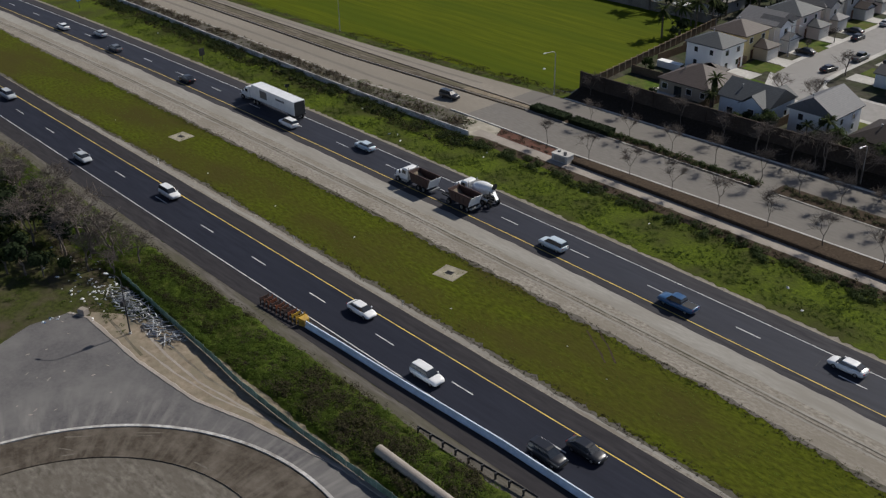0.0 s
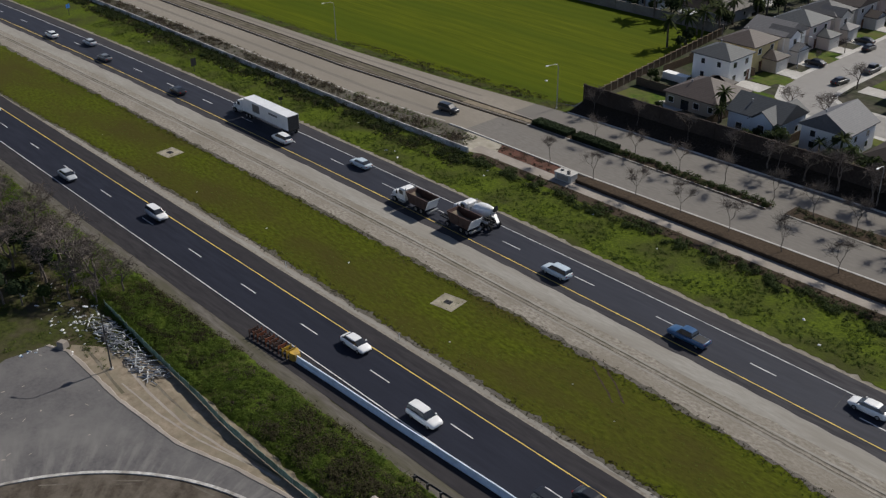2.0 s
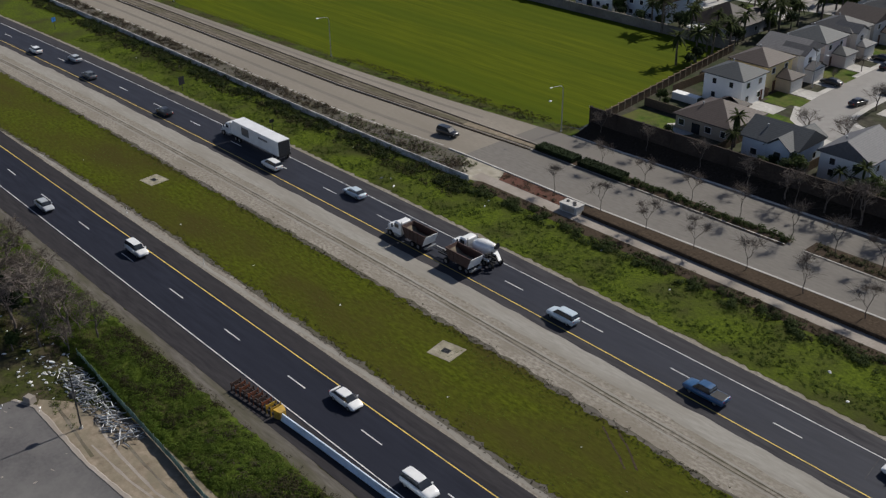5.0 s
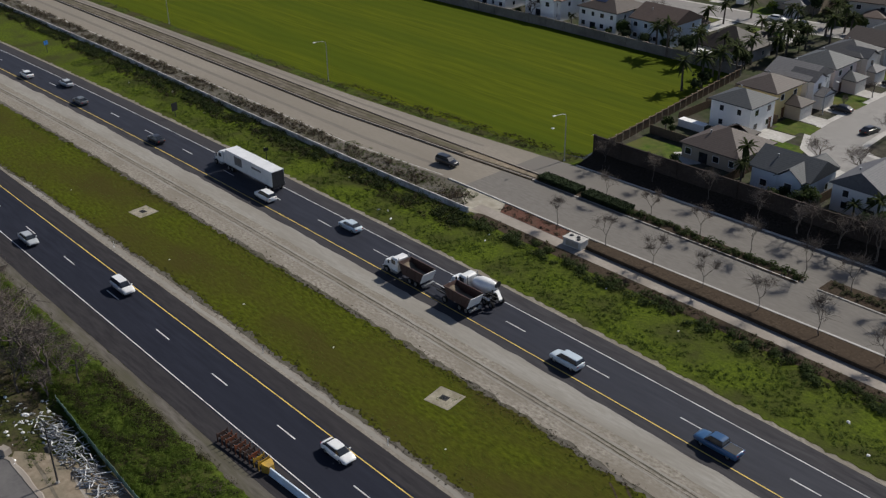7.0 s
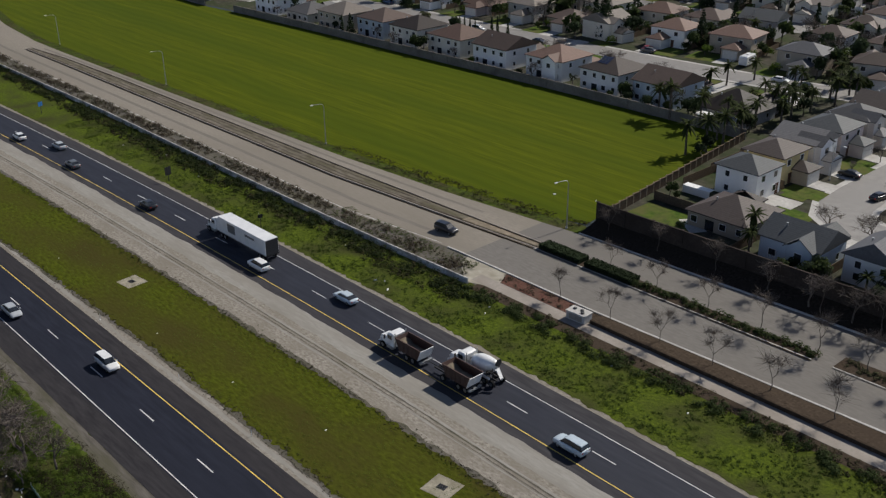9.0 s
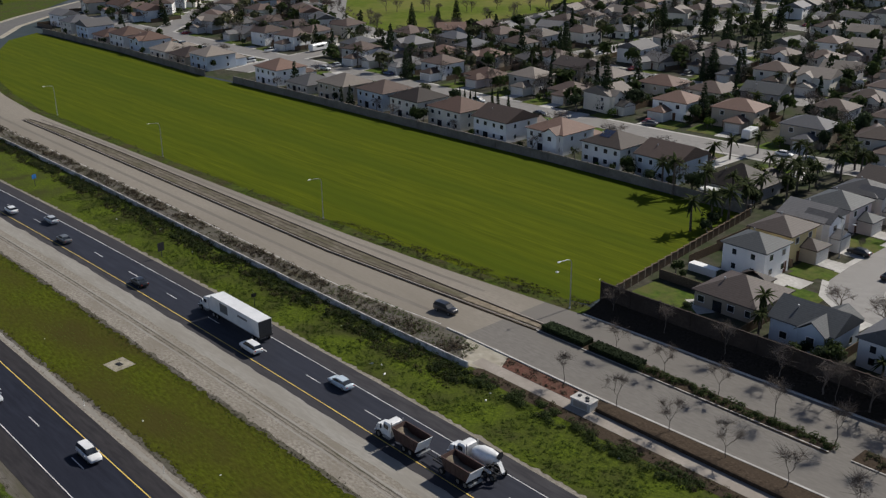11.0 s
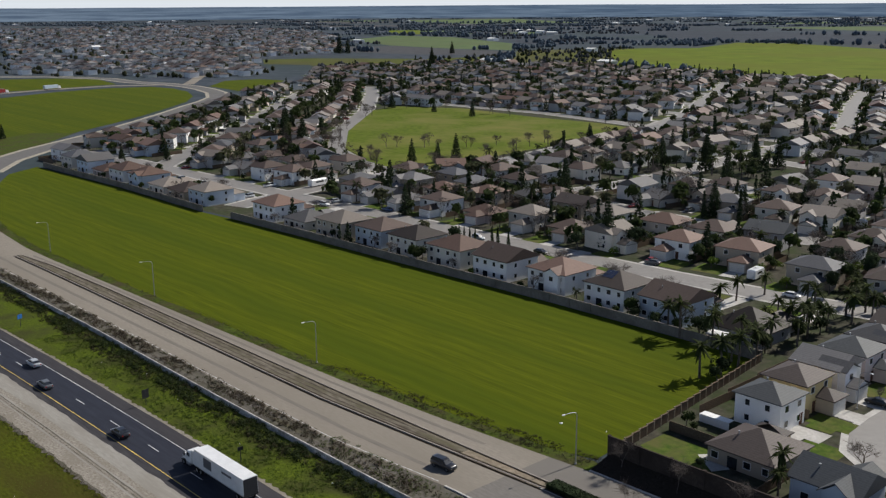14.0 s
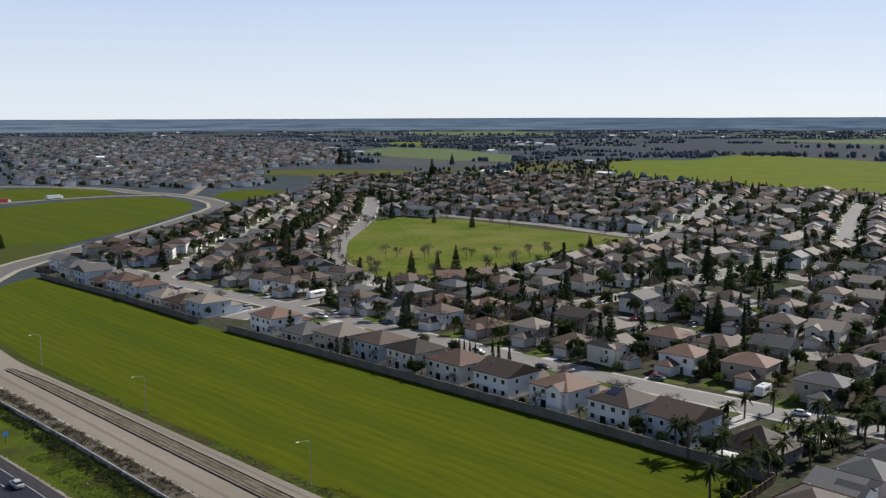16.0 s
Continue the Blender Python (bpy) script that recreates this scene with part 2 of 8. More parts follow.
M["olivefield"] = surface("olive_crop", [(0.06, 0.072, 0.015), (0.095, 0.105, 0.022), (0.08, 0.078, 0.03)], (0.006, 0.03), 0.95, 0.1)
# orchard and plough colours are blued for distance haze
M["orchard"] = surface("hazed_orchard_ground", [(0.034, 0.04, 0.05), (0.066, 0.074, 0.088), (0.042, 0.05, 0.06)], (0.01, 0.12), 0.95, 0.1)
M["plough"] = surface("hazed_ploughed_soil", [(0.056, 0.056, 0.06), (0.09, 0.09, 0.094), (0.072, 0.073, 0.076)], (0.01, 0.1), 0.95, 0.1)
M["park"] = surface("park_lawn", [(0.065, 0.095, 0.01), (0.105, 0.135, 0.015), (0.15, 0.145, 0.04)], (0.025, 0.3), 0.95, 0.2)
M["lawn"] = surface("lawn", [(0.04, 0.075, 0.012), (0.085, 0.12, 0.02), (0.1, 0.095, 0.035)], (0.15, 0.8), 0.95, 0.3)
M["yard"] = surface("yard_ground", [(0.035, 0.034, 0.026), (0.085, 0.078, 0.06), (0.035, 0.05, 0.018)], (0.1, 0.5), 0.95, 0.2)
M["concrete"] = surface("concrete", [(0.4, 0.385, 0.36), (0.52, 0.505, 0.48), (0.36, 0.345, 0.32)], (0.2, 1.5), 0.85, 0.1)
M["walk"] = surface("sidewalk_concrete", [(0.27, 0.24, 0.21), (0.34, 0.305, 0.27), (0.25, 0.22, 0.19)], (0.25, 2.0), 0.9, 0.1)
M["pad"] = surface("drain_apron_concrete", [(0.27, 0.245, 0.19), (0.36, 0.33, 0.26), (0.2, 0.18, 0.13)], (0.6, 3.0), 0.9, 0.1)
M["ramp"] = surface("sandy_concrete", [(0.3, 0.275, 0.225), (0.42, 0.39, 0.325), (0.26, 0.235, 0.185)], (0.5, 2.0), 0.9, 0.1)
# white concrete; the blue of skylight in shade is put into its colour
M["barrier"] = surface("skylight_blue_concrete", [(0.54, 0.63, 0.72), (0.66, 0.75, 0.84), (0.5, 0.57, 0.64)], (0.3, 2.0), 0.8, 0.1)
M["oldbarrier"] = surface("stained_concrete", [(0.36, 0.345, 0.325), (0.6, 0.585, 0.56), (0.22, 0.205, 0.185)], (0.35, 2.0), 0.85, 0.15)
M["white_line"] = surface("white_road_paint", [(0.5, 0.5, 0.5), (0.66, 0.66, 0.65), (0.36, 0.36, 0.37)], (0.5, 6.0), 0.6, 0.0, contrast=(0.25, 0.5))
M["yellow_line"] = surface("yellow_road_paint", [(0.55, 0.39, 0.09), (0.72, 0.53, 0.13), (0.42, 0.31, 0.1)], (0.5, 6.0), 0.6, 0.0, contrast=(0.25, 0.5))
M["soundwall"] = surface("brown_block_wall", [(0.042, 0.034, 0.029), (0.064, 0.052, 0.044), (0.038, 0.031, 0.027)], (0.2, 2.0), 0.9, 0.15)
M["fieldwall"] = surface("grey_block_wall", [(0.15, 0.137, 0.122), (0.21, 0.193, 0.17), (0.125, 0.113, 0.1)], (0.2, 2.0), 0.9, 0.15)
M["fence_wood"] = surface("fence_wood", [(0.1, 0.072, 0.048), (0.17, 0.128, 0.09), (0.12, 0.09, 0.067)], (0.4, 3.0), 0.9, 0.2)
M["post_wood"] = surface("pale_post_wood", [(0.3, 0.25, 0.18), (0.42, 0.36, 0.27)], (0.4, 3.0), 0.9, 0.1)
M["metal"] = surface("galvanised_steel", [(0.3, 0.31, 0.32), (0.42, 0.43, 0.44)], (1.0, 6.0), 0.45, 0.02, 0.5, 0.7)
M["dark_metal"] = surface("dark_steel", [(0.03, 0.03, 0.032), (0.06, 0.06, 0.062)], (1.0, 6.0), 0.6, 0.02, 0.4, 0.3)
M["orange"] = surface("orange_plastic", [(0.15, 0.045, 0.022), (0.26, 0.075, 0.03), (0.09, 0.045, 0.03)], (0.8, 5.0), 0.6, 0.03, 0.4)
M["yellow"] = surface("yellow_steel", [(0.45, 0.26, 0.02), (0.6, 0.36, 0.03), (0.3, 0.19, 0.04)], (0.8, 5.0), 0.5, 0.02, 0.4)
M["green_mesh"] = surface("green_mesh", [(0.12, 0.2, 0.155), (0.24, 0.33, 0.27), (0.1, 0.15, 0.11)], (0.6, 3.0), 0.8, 0.1)
M["weed"] = surface("green_weeds", [(0.034, 0.055, 0.01), (0.082, 0.115, 0.02)], (0.5, 2.0), 0.9, 0.0, 0.05, vary=0.3)
M["leaf"] = surface("leaves", [(0.022, 0.036, 0.011), (0.055, 0.075, 0.024)], (0.5, 2.0), 0.85, 0.0, 0.1, vary=0.3)
M["leaf_dark"] = surface("dark_needles", [(0.018, 0.029, 0.014), (0.04, 0.055, 0.026)], (0.5, 2.0), 0.9, 0.0, 0.06, vary=0.25)
M["leaf_lime"] = surface("bright_leaves", [(0.05, 0.085, 0.012), (0.1, 0.145, 0.022)], (0.5, 2.0), 0.85, 0.0, 0.1, vary=0.3)
M["leaf_olive"] = surface("grey_olive_leaves", [(0.045, 0.05, 0.026), (0.09, 0.092, 0.05)], (0.5, 2.0), 0.9, 0.0, 0.05, vary=0.3)
M["scrub"] = surface("dull_scrub", [(0.03, 0.028, 0.016), (0.07, 0.064, 0.034)], (0.5, 2.0), 0.95, 0.0, 0.04, vary=0.3)
M["weed_brown"] = surface("dry_weeds", [(0.05, 0.04, 0.028), (0.115, 0.094, 0.068)], (0.5, 2.0), 0.95, 0.0, 0.04, vary=0.3)
M["bark"] = surface("bark", [(0.085, 0.07, 0.06), (0.17, 0.145, 0.125)], (0.5, 3.0), 0.95, 0.2, vary=0.2)
M["frond"] = surface("palm_fronds", [(0.024, 0.034, 0.011), (0.06, 0.075, 0.024)], (0.5, 2.0), 0.85, 0.0, 0.08, vary=0.25)
M["glass"] = surface("window_glass", [(0.012, 0.015, 0.02), (0.03, 0.035, 0.042)], (0.4, 1.0), 0.12, 0.0, 0.6)
M["trim"] = surface("white_trim", [(0.74, 0.735, 0.715), (0.82, 0.815, 0.8)], (0.5, 3.0), 0.7, 0.02)
M["trash"] = surface("white_litter", [(0.6, 0.6, 0.58), (0.8, 0.8, 0.78), (0.5, 0.5, 0.52)], (0.8, 3.0), 0.7, 0.0)
M["tyre"] = surface("tyre_rubber", [(0.012, 0.012, 0.012), (0.025, 0.025, 0.025)], (1, 5), 0.9, 0.02)
M["rim"] = surface("alloy_rim", [(0.3, 0.3, 0.31), (0.5, 0.5, 0.51)], (1, 5), 0.35, 0.0, 0.5, 0.8)
M["lamp_white"] = surface("lamp_lens", [(0.65, 0.66, 0.68), (0.8, 0.8, 0.82)], (1, 5), 0.2, 0.0, 0.5)
M["lamp_red"] = surface("red_lens", [(0.3, 0.02, 0.015), (0.4, 0.03, 0.02)], (1, 5), 0.25, 0.0, 0.5)
M["black"] = surface("black_trim", [(0.012, 0.012, 0.013), (0.022, 0.022, 0.024)], (1, 5), 0.6, 0.0, 0.4)
for k in ("weed", "leaf", "leaf_dark", "leaf_lime", "leaf_olive", "scrub", "weed_brown", "frond"):
    leafy(M[k], 0.3 if k in ("leaf_dark", "scrub", "weed_brown") else 0.4)
M["rust"] = surface("red_brown_steel", [(0.055, 0.03, 0.024), (0.1, 0.06, 0.048), (0.07, 0.045, 0.038)], (0.8, 4.0), 0.6, 0.05, 0.3)
M["blue_sign"] = surface("blue_sign", [(0.02, 0.12, 0.35), (0.03, 0.16, 0.42)], (1, 5), 0.5, 0.0, 0.4)


def paint(name, c, rough=0.28):
    m = surface(name, [tuple(0.94 * k for k in c), c, tuple(0.86 * k for k in c)], (0.6, 4.0), rough, 0.0, 0.5)
    m.node_tree.nodes["Principled BSDF"].inputs["Coat Weight"].default_value = 0.4
    return m


PAINT = {
    "white": paint("white_car_paint", (0.78, 0.78, 0.77)), "silver": paint("silver_car_paint", (0.42, 0.44, 0.46), 0.35),
    "black": paint("black_car_paint", (0.018, 0.018, 0.02)), "grey": paint("grey_car_paint", (0.12, 0.125, 0.13)),
    "blue": paint("blue_car_paint", (0.03, 0.09, 0.2)), "red": paint("red_car_paint", (0.28, 0.03, 0.03)),
    "pale": paint("pale_blue_car_paint", (0.5, 0.58, 0.64)),
}

def streaked(m, cx, cy, r0, r1, tint, strength):
    """Adds dry dust streaks that run outwards from a centre, between two radii."""
    nd, ln = m.node_tree.nodes, m.node_tree.links
    bs = nd["Principled BSDF"]
    src = bs.inputs["Base Color"].links[0].from_socket
    geo, sub, sep = nd.new("ShaderNodeNewGeometry"), nd.new("ShaderNodeVectorMath"), nd.new("ShaderNodeSeparateXYZ")
    ang, rad, put = nd.new("ShaderNodeMath"), nd.new("ShaderNodeVectorMath"), nd.new("ShaderNodeCombineXYZ")
    sub.operation, rad.operation, ang.operation = "SUBTRACT", "LENGTH", "ARCTAN2"
    sub.inputs[1].default_value = (cx, cy, 0.0)
    tx, fade, cut, mul, mx = nd.new("ShaderNodeTexNoise"), nd.new("ShaderNodeMapRange"), nd.new("ShaderNodeMapRange"), nd.new("ShaderNodeMath"), nd.new("ShaderNodeMix")
    mul.operation, mx.data_type = "MULTIPLY", "RGBA"
    ln.new(geo.outputs["Position"], sub.inputs[0])
    ln.new(sub.outputs[0], sep.inputs[0])
    ln.new(sub.outputs[0], rad.inputs[0])
    ln.new(sep.outputs["Y"], ang.inputs[0])
    ln.new(sep.outputs["X"], ang.inputs[1])
    ln.new(ang.outputs[0], put.inputs[0])
    ln.new(rad.outputs["Value"], put.inputs[1])
    mp = nd.new("ShaderNodeMapping")
    mp.inputs["Scale"].default_value = (34.0, 0.16, 1.0)
    ln.new(put.outputs[0], mp.inputs["Vector"])
    tx.inputs["Scale"].default_value, tx.inputs["Detail"].default_value = 1.0, 6.0
    ln.new(mp.outputs[0], tx.inputs["Vector"])
    cut.inputs[1].default_value, cut.inputs[2].default_value, cut.inputs[4].default_value = 0.46, 0.7, strength
    ln.new(tx.outputs[0], cut.inputs[0])
    fade.inputs[1].default_value, fade.inputs[2].default_value, fade.inputs[3].default_value, fade.inputs[4].default_value = r0, r1, 1.0, 0.12
    ln.new(rad.outputs["Value"], fade.inputs[0])
    ln.new(cut.outputs[0], mul.inputs[0])
    ln.new(fade.outputs[0], mul.inputs[1])
    ln.new(mul.outputs[0], mx.inputs[0])
    ln.new(src, mx.inputs[6])
    mx.inputs[7].default_value = (*tint, 1)
    ln.new(mx.outputs[2], bs.inputs["Base Color"])


streaked(M["lot"], -71.4, 14.5, 31.0, 40.0, (0.26, 0.247, 0.23), 0.5)
streaked(M["darkdirt"], -71.4, 14.5, 24.0, 32.0, (0.17, 0.15, 0.125), 0.6)

# ================= ground and large structure =================
def sheet(name, pts, z, mat, label, category="ground", kind="structure"):
    s = Shape()
    s.face([(x, y, z) for x, y in pts])
    return single(name, s, mat, label, category, kind=kind)


def strip(name, xs, low, high, z, mat, label, category="ground", ragged=0.0, rag_scale=1.5, seed=0.0, crown=0.0, kind="structure"):
    """A band of ground between two lines y = low(x) and y = high(x), its edges uneven by ragged metres."""
    s = Shape()
    rows = []
    for x in xs:
        a = low(x) + ragged * (fuzz(x, 3.1, rag_scale, seed) + 0.6 * fuzz(x, 7.7, rag_scale * 4, seed + 2))
        b = high(x) + ragged * (fuzz(x, 13.1, rag_scale, seed + 5) + 0.6 * fuzz(x, 17.7, rag_scale * 4, seed + 7))
        rows.append([(x, a + (b - a) * k / 4, z + crown * (1 - abs(k / 2 - 1) ** 2)) for k in range(5)])
    s.grid_faces(rows, closed=False)
    return single(name, s, mat, label, category, kind=kind)


def span(a, b, step):
    n = max(2, int(abs(b - a) / step) + 1)
    return [a + (b - a) * i / (n - 1) for i in range(n)]


def bend(x):
    """How far the upper carriageway swings towards the camera, away from its middle."""
    d = max(-190.0, min(150.0, x + 145.0))
    return -1.6e-4 * d * d


def flat(c):
    return lambda x: c


def up(c):
    return lambda x: c + bend(x)


def poly(pts):
    """y as a function of x along a broken line."""
    pts = sorted(pts)
    return lambda x: float(np.interp(x, [p[0] for p in pts], [p[1] for p in pts]))


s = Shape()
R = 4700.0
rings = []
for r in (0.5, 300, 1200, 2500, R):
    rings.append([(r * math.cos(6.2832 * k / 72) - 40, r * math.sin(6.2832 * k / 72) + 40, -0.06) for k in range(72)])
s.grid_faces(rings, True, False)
single("ground", s, M["ground"], "blue-grey farmland reaching the horizon, coloured with distance haze", "ground", kind="structure")

XL, XR = -760.0, 160.0
XS = span(XL, XR, 4.0)
XF = span(-420.0, 120.0, 0.5)
# lower carriageway
strip("road_shoulder", XS, flat(60.9), flat(74.5), 0.0, M["shoulder"], "brownish worn asphalt shoulder of the lower carriageway", "road", 0.08, 3.0)
strip("road", XS, flat(64.1), flat(71.9), 0.012, M["asphalt"], "dark fresh asphalt lanes of the lower carriageway", "road")
strip("gravel_verge", XF, flat(58.0), flat(61.0), -0.02, M["greygravel"], "grey gravel verge beside the asphalt shoulder", "verge", 0.35, 1.8, 3)
strip("gravel_shoulder", XF, flat(73.2), flat(78.4), -0.01, M["gravel"], "grey gravel shoulder along the grass median", "verge", 0.2, 1.6, 8)
GRASS_LOW = poly([(-420, 75.0), (-215, 75.3), (-175, 76.4), (-138, 77.0), (-100, 76.4), (-63, 76.0), (120, 75.6)])
GRASS_TOP = poly([(-420, 88.0), (-250, 88.8), (-200, 89.6), (-165, 89.9), (-129, 90.2), (-94, 90.1), (-75, 89.8), (-52, 88.9), (-40, 88.2), (-30, 87.2), (120, 80.0)])
strip("median_grass", XF, GRASS_LOW, GRASS_TOP, 0.02, M["median"], "olive green rough grass on the wide median", "grass", 0.75, 0.8, 21)
strip("thin_grass", XF, lambda x: GRASS_TOP(x) - 0.8, lambda x: GRASS_TOP(x) + 0.7, 0.012, M["greygravel"], "brown trodden edge between grass and gravel", "verge", 0.5, 2.2, 23)
strip("thin_grass", XF, lambda x: GRASS_LOW(x) - 0.6, lambda x: GRASS_LOW(x) + 0.8, 0.012, M["greygravel"], "brown trodden edge between grass and gravel", "verge", 0.4, 2.2, 24)
strip("gravel_track", XF, up(89.0), up(99.6), -0.005, M["gravel"], "pale gravel track with wheel ruts along the median", "verge", 0.5, 1.4, 31)
for k, (c, w, mt) in enumerate(((94.9, 0.16, "palegravel"), (93.6, 0.13, "palegravel"), (97.1, 0.35, "palegravel"))):
    strip("wheel_rut", span(-420, 120, 1.5), up(c - w), up(c + w), 0.006 + 0.003 * k, M[mt], "compacted wheel rut along the gravel track", "rut", 0.16, 5.0, 40 + k)
strip("gravel_band", span(-420, 120, 1.0), up(96.4), up(99.5), 0.001, M["palegravel"], "pale packed gravel beside the asphalt", "verge", 0.3, 3.0, 46)
strip("wheel_rut", span(-420, 120, 1.0), up(94.48), up(94.66), 0.016, M["greygravel"], "dark line between two pale wheel ruts", "rut", 0.14, 1.6, 49)
strip("wheel_rut", span(-420, 120, 1.0), up(93.95), up(94.06), 0.016, M["greygravel"], "dark line beside a pale wheel rut", "rut", 0.14, 1.6, 48)
strip("gravel_edge", span(-420, 120, 1.0), flat(75.0), flat(75.6), 0.004, M["palegravel"], "paler band of loose gravel along the shoulder", "verge", 0.25, 3.0, 47)
# upper carriageway
strip("road_shoulder", XS, up(99.3), up(110.9), 0.0, M["shoulder_up"], "worn grey asphalt shoulder of the upper carriageway", "road", 0.1, 3.0, 4)
strip("road", XS, up(100.9), up(108.2), 0.012, M["asphalt_up"], "dark fresh asphalt lanes of the upper carriageway", "road")
strip("gravel_verge", XF, up(110.7), up(112.4), -0.012, M["gravel"], "narrow gravel edge beside the weedy verge", "verge", 0.2, 1.5, 52)
strip("verge", XF, up(111.6), flat(124.5), 0.015, M["verge"], "bright green weedy verge between the road and the barrier", "grass", 0.6, 1.0, 61)


def line_mark(name, x0, x1, fy, w, mat, label, z=0.022):
    s = Shape()
    s.grid_faces([[(x, fy(x) - w / 2, z), (x, fy(x) + w / 2, z)] for x in span(x0, x1, 6.0)], closed=False)
    return single(name, s, mat, label, "road marking", kind="structure")


line_mark("edge_line", XL, XR, flat(64.35), 0.13, M["white_line"], "solid white edge line")
line_mark("edge_line", XL, XR, flat(71.5), 0.15, M["yellow_line"], "solid yellow edge line")
line_mark("edge_line", XL, XR, up(101.15), 0.15, M["yellow_line"], "solid yellow edge line")
line_mark("edge_line", XL, XR, up(107.95), 0.13, M["white_line"], "solid white edge line")
DASH = Shape()
DASH.box(-1.85, 1.85, -0.075, 0.075, 0.0, 0.012)
DASH_MESH = DASH.mesh("lane_dash", M["white_line"])
for i in range(-16, 19):
    for x, y in ((-175.16 + 14.63 * i, 68.15), (-173.0 + 14.63 * i, 104.45 + bend(-173.0 + 14.63 * i))):
        if -500 < x < 110:
            d = tagged(new("lane_dash", DASH_MESH), "short white lane dash on dark asphalt", "road marking", "lane dashes", "structure")
            d.matrix_basis = pose(x, y, 0.015, 0, 0, math.degrees(-3.2e-4 * (x + 145)) if y > 90 and abs(x + 145) < 150 else 0)

# frontage road beyond the barrier
NEAR = poly([(-760, 250), (-600, 215), (-520, 170), (-450, 142), (-400, 131), (-340, 128.3), (-240, 128.8), (-170, 128.6), (-142, 131.6), (-110, 131.5), (-70, 132.8), (60, 136)])
FAR = poly([(-560, 205), (-520, 190), (-470, 166), (-430, 154), (-384, 146.2), (-352, 143.6), (-331, 143.6), (-263, 145.2), (-192, 147.2), (-162, 149.1), (-131, 152.2), (-90, 153.6), (60, 158)])
strip("gravel_strip", span(-430, -127, 1.0), flat(122.6), lambda x: NEAR(x) + 0.5, 0.005, M["greygravel"], "grey gravel strip with scrub behind the concrete barrier", "verge", 0.3, 1.5, 71)
strip("frontage_road", span(-470, -139, 3.0), NEAR, FAR, 0.03, M["oldroad"], "weathered tan-grey frontage road", "road")
strip("frontage_road", span(-139, 60, 3.0), NEAR, FAR, 0.03, M["greyroad"], "greyer resurfaced frontage road beside the planted median", "road")
curve = [(-470, 166, 152), (-500, 186, 165), (-520, 202, 182)]
s = Shape()
s.grid_faces([[(x - 9, y + 4, 0.03), (x + 9, lo - 4, 0.03)] for x, y, lo in curve], closed=False)
single("frontage_road_bend", s, M["oldroad"], "weathered frontage road curving away past the field", "road", kind="structure")
MN = poly([(-343, 137.2), (-320, 137.6), (-240, 138.2), (-186, 138.6), (-155, 140.6), (-132, 142.2)])
MF = poly([(-343, 139.0), (-323, 140.9), (-289, 142.0), (-188, 143.0), (-158, 143.6), (-132, 144.3)])
strip("road_median", span(-342.5, -132, 1.5), MN, MF, 0.16, M["browngravel"], "raised brown gravel median between pale kerbs", "median", 0.05, 2.0, 77)
for f0, f1, nm in ((lambda x: MN(x) - 0.2, lambda x: MN(x) + 0.05, 0), (lambda x: MF(x) - 0.05, lambda x: MF(x) + 0.2, 1)):
    s = Shape()
    s.grid_faces([[(x, f0(x), 0.03), (x, f0(x), 0.24), (x, f1(x), 0.24), (x, f1(x), 0.03)] for x in span(-343, -131.5, 3)], closed=True)
    single("kerb", s, M["walk"], "low pale concrete kerb of the road median", "kerb", kind="structure")
s = Shape()
rr = []
for a in span(1.5708, 4.7124, 0.2):
    c, t = math.cos(a), math.sin(a)
    rr.append([(-343 + 1.0 * c, 137.6 + 0.8 * t, 0.03), (-343 + 1.0 * c, 137.6 + 0.8 * t, 0.2), (-343 + 0.75 * c, 137.6 + 0.6 * t, 0.2), (-343 + 0.75 * c, 137.6 + 0.6 * t, 0.03)])
s.grid_faces(rr, True, False)
single("kerb", s, M["walk"], "rounded pale concrete nose of the road median", "kerb", kind="structure")
for fa, fb, w, x0, x1 in ((0.55, 0, 0.5, -420, -150), (0, 0.5, 0.4, -340, -150)):
    fy = (lambda x, f=fa: NEAR(x) + f * (137.0 - NEAR(x))) if fa else (lambda x, f=fb: MF(x) + f * (FAR(x) - MF(x)))
    strip("wheel_track", span(x0, x1, 2), lambda x: fy(x) - w, lambda x: fy(x) + w, 0.034, M["track"], "darker worn wheel track on the frontage road", "track", 0.12, 5.0, 60 + w + fa + fb)
sheet("median_patch", [(-150, 140.6), (-132.6, 141.7), (-132.6, 144.0), (-150, 143.2)], 0.168, M["dirt"], "pale bare dirt at the end of the road median", "ground")
for x0, x1, c in ((-340, -150, 139.6), (-330, -160, 140.9)):
    strip("median_rut", span(x0, x1, 3), lambda x: c - 0.18 + (MN(x) - 137.6) * 0.6, lambda x: c + 0.18 + (MN(x) - 137.6) * 0.6, 0.166, M["darkdirt"], "dark weedy line along the dirt median", "rut", 0.2, 3.0, c)
# gutter strips, their dark colour drawing the shadow lines of the kerbs
for lo, hi, z in ((lambda x: MN(x) - 0.75, lambda x: MN(x) - 0.18, 0.036), (lambda x: MN(x) + 0.1, lambda x: MN(x) + 0.55, 0.168), (lambda x: MF(x) - 0.5, lambda x: MF(x) - 0.08, 0.168), (lambda x: MF(x) + 0.2, lambda x: MF(x) + 0.45, 0.036)):
    strip("gutter", span(-342, -132, 1.5), lo, hi, z, M["darkbank"], "dark gutter along the median kerb, kerb shadow put into its colour", "gutter", 0.07, 2.0, z * 90)
line_mark("edge_line", -430, -145, lambda x: NEAR(x) + 0.6, 0.12, M["white_line"], "faded white edge line of the frontage road", 0.045)
s = Shape()
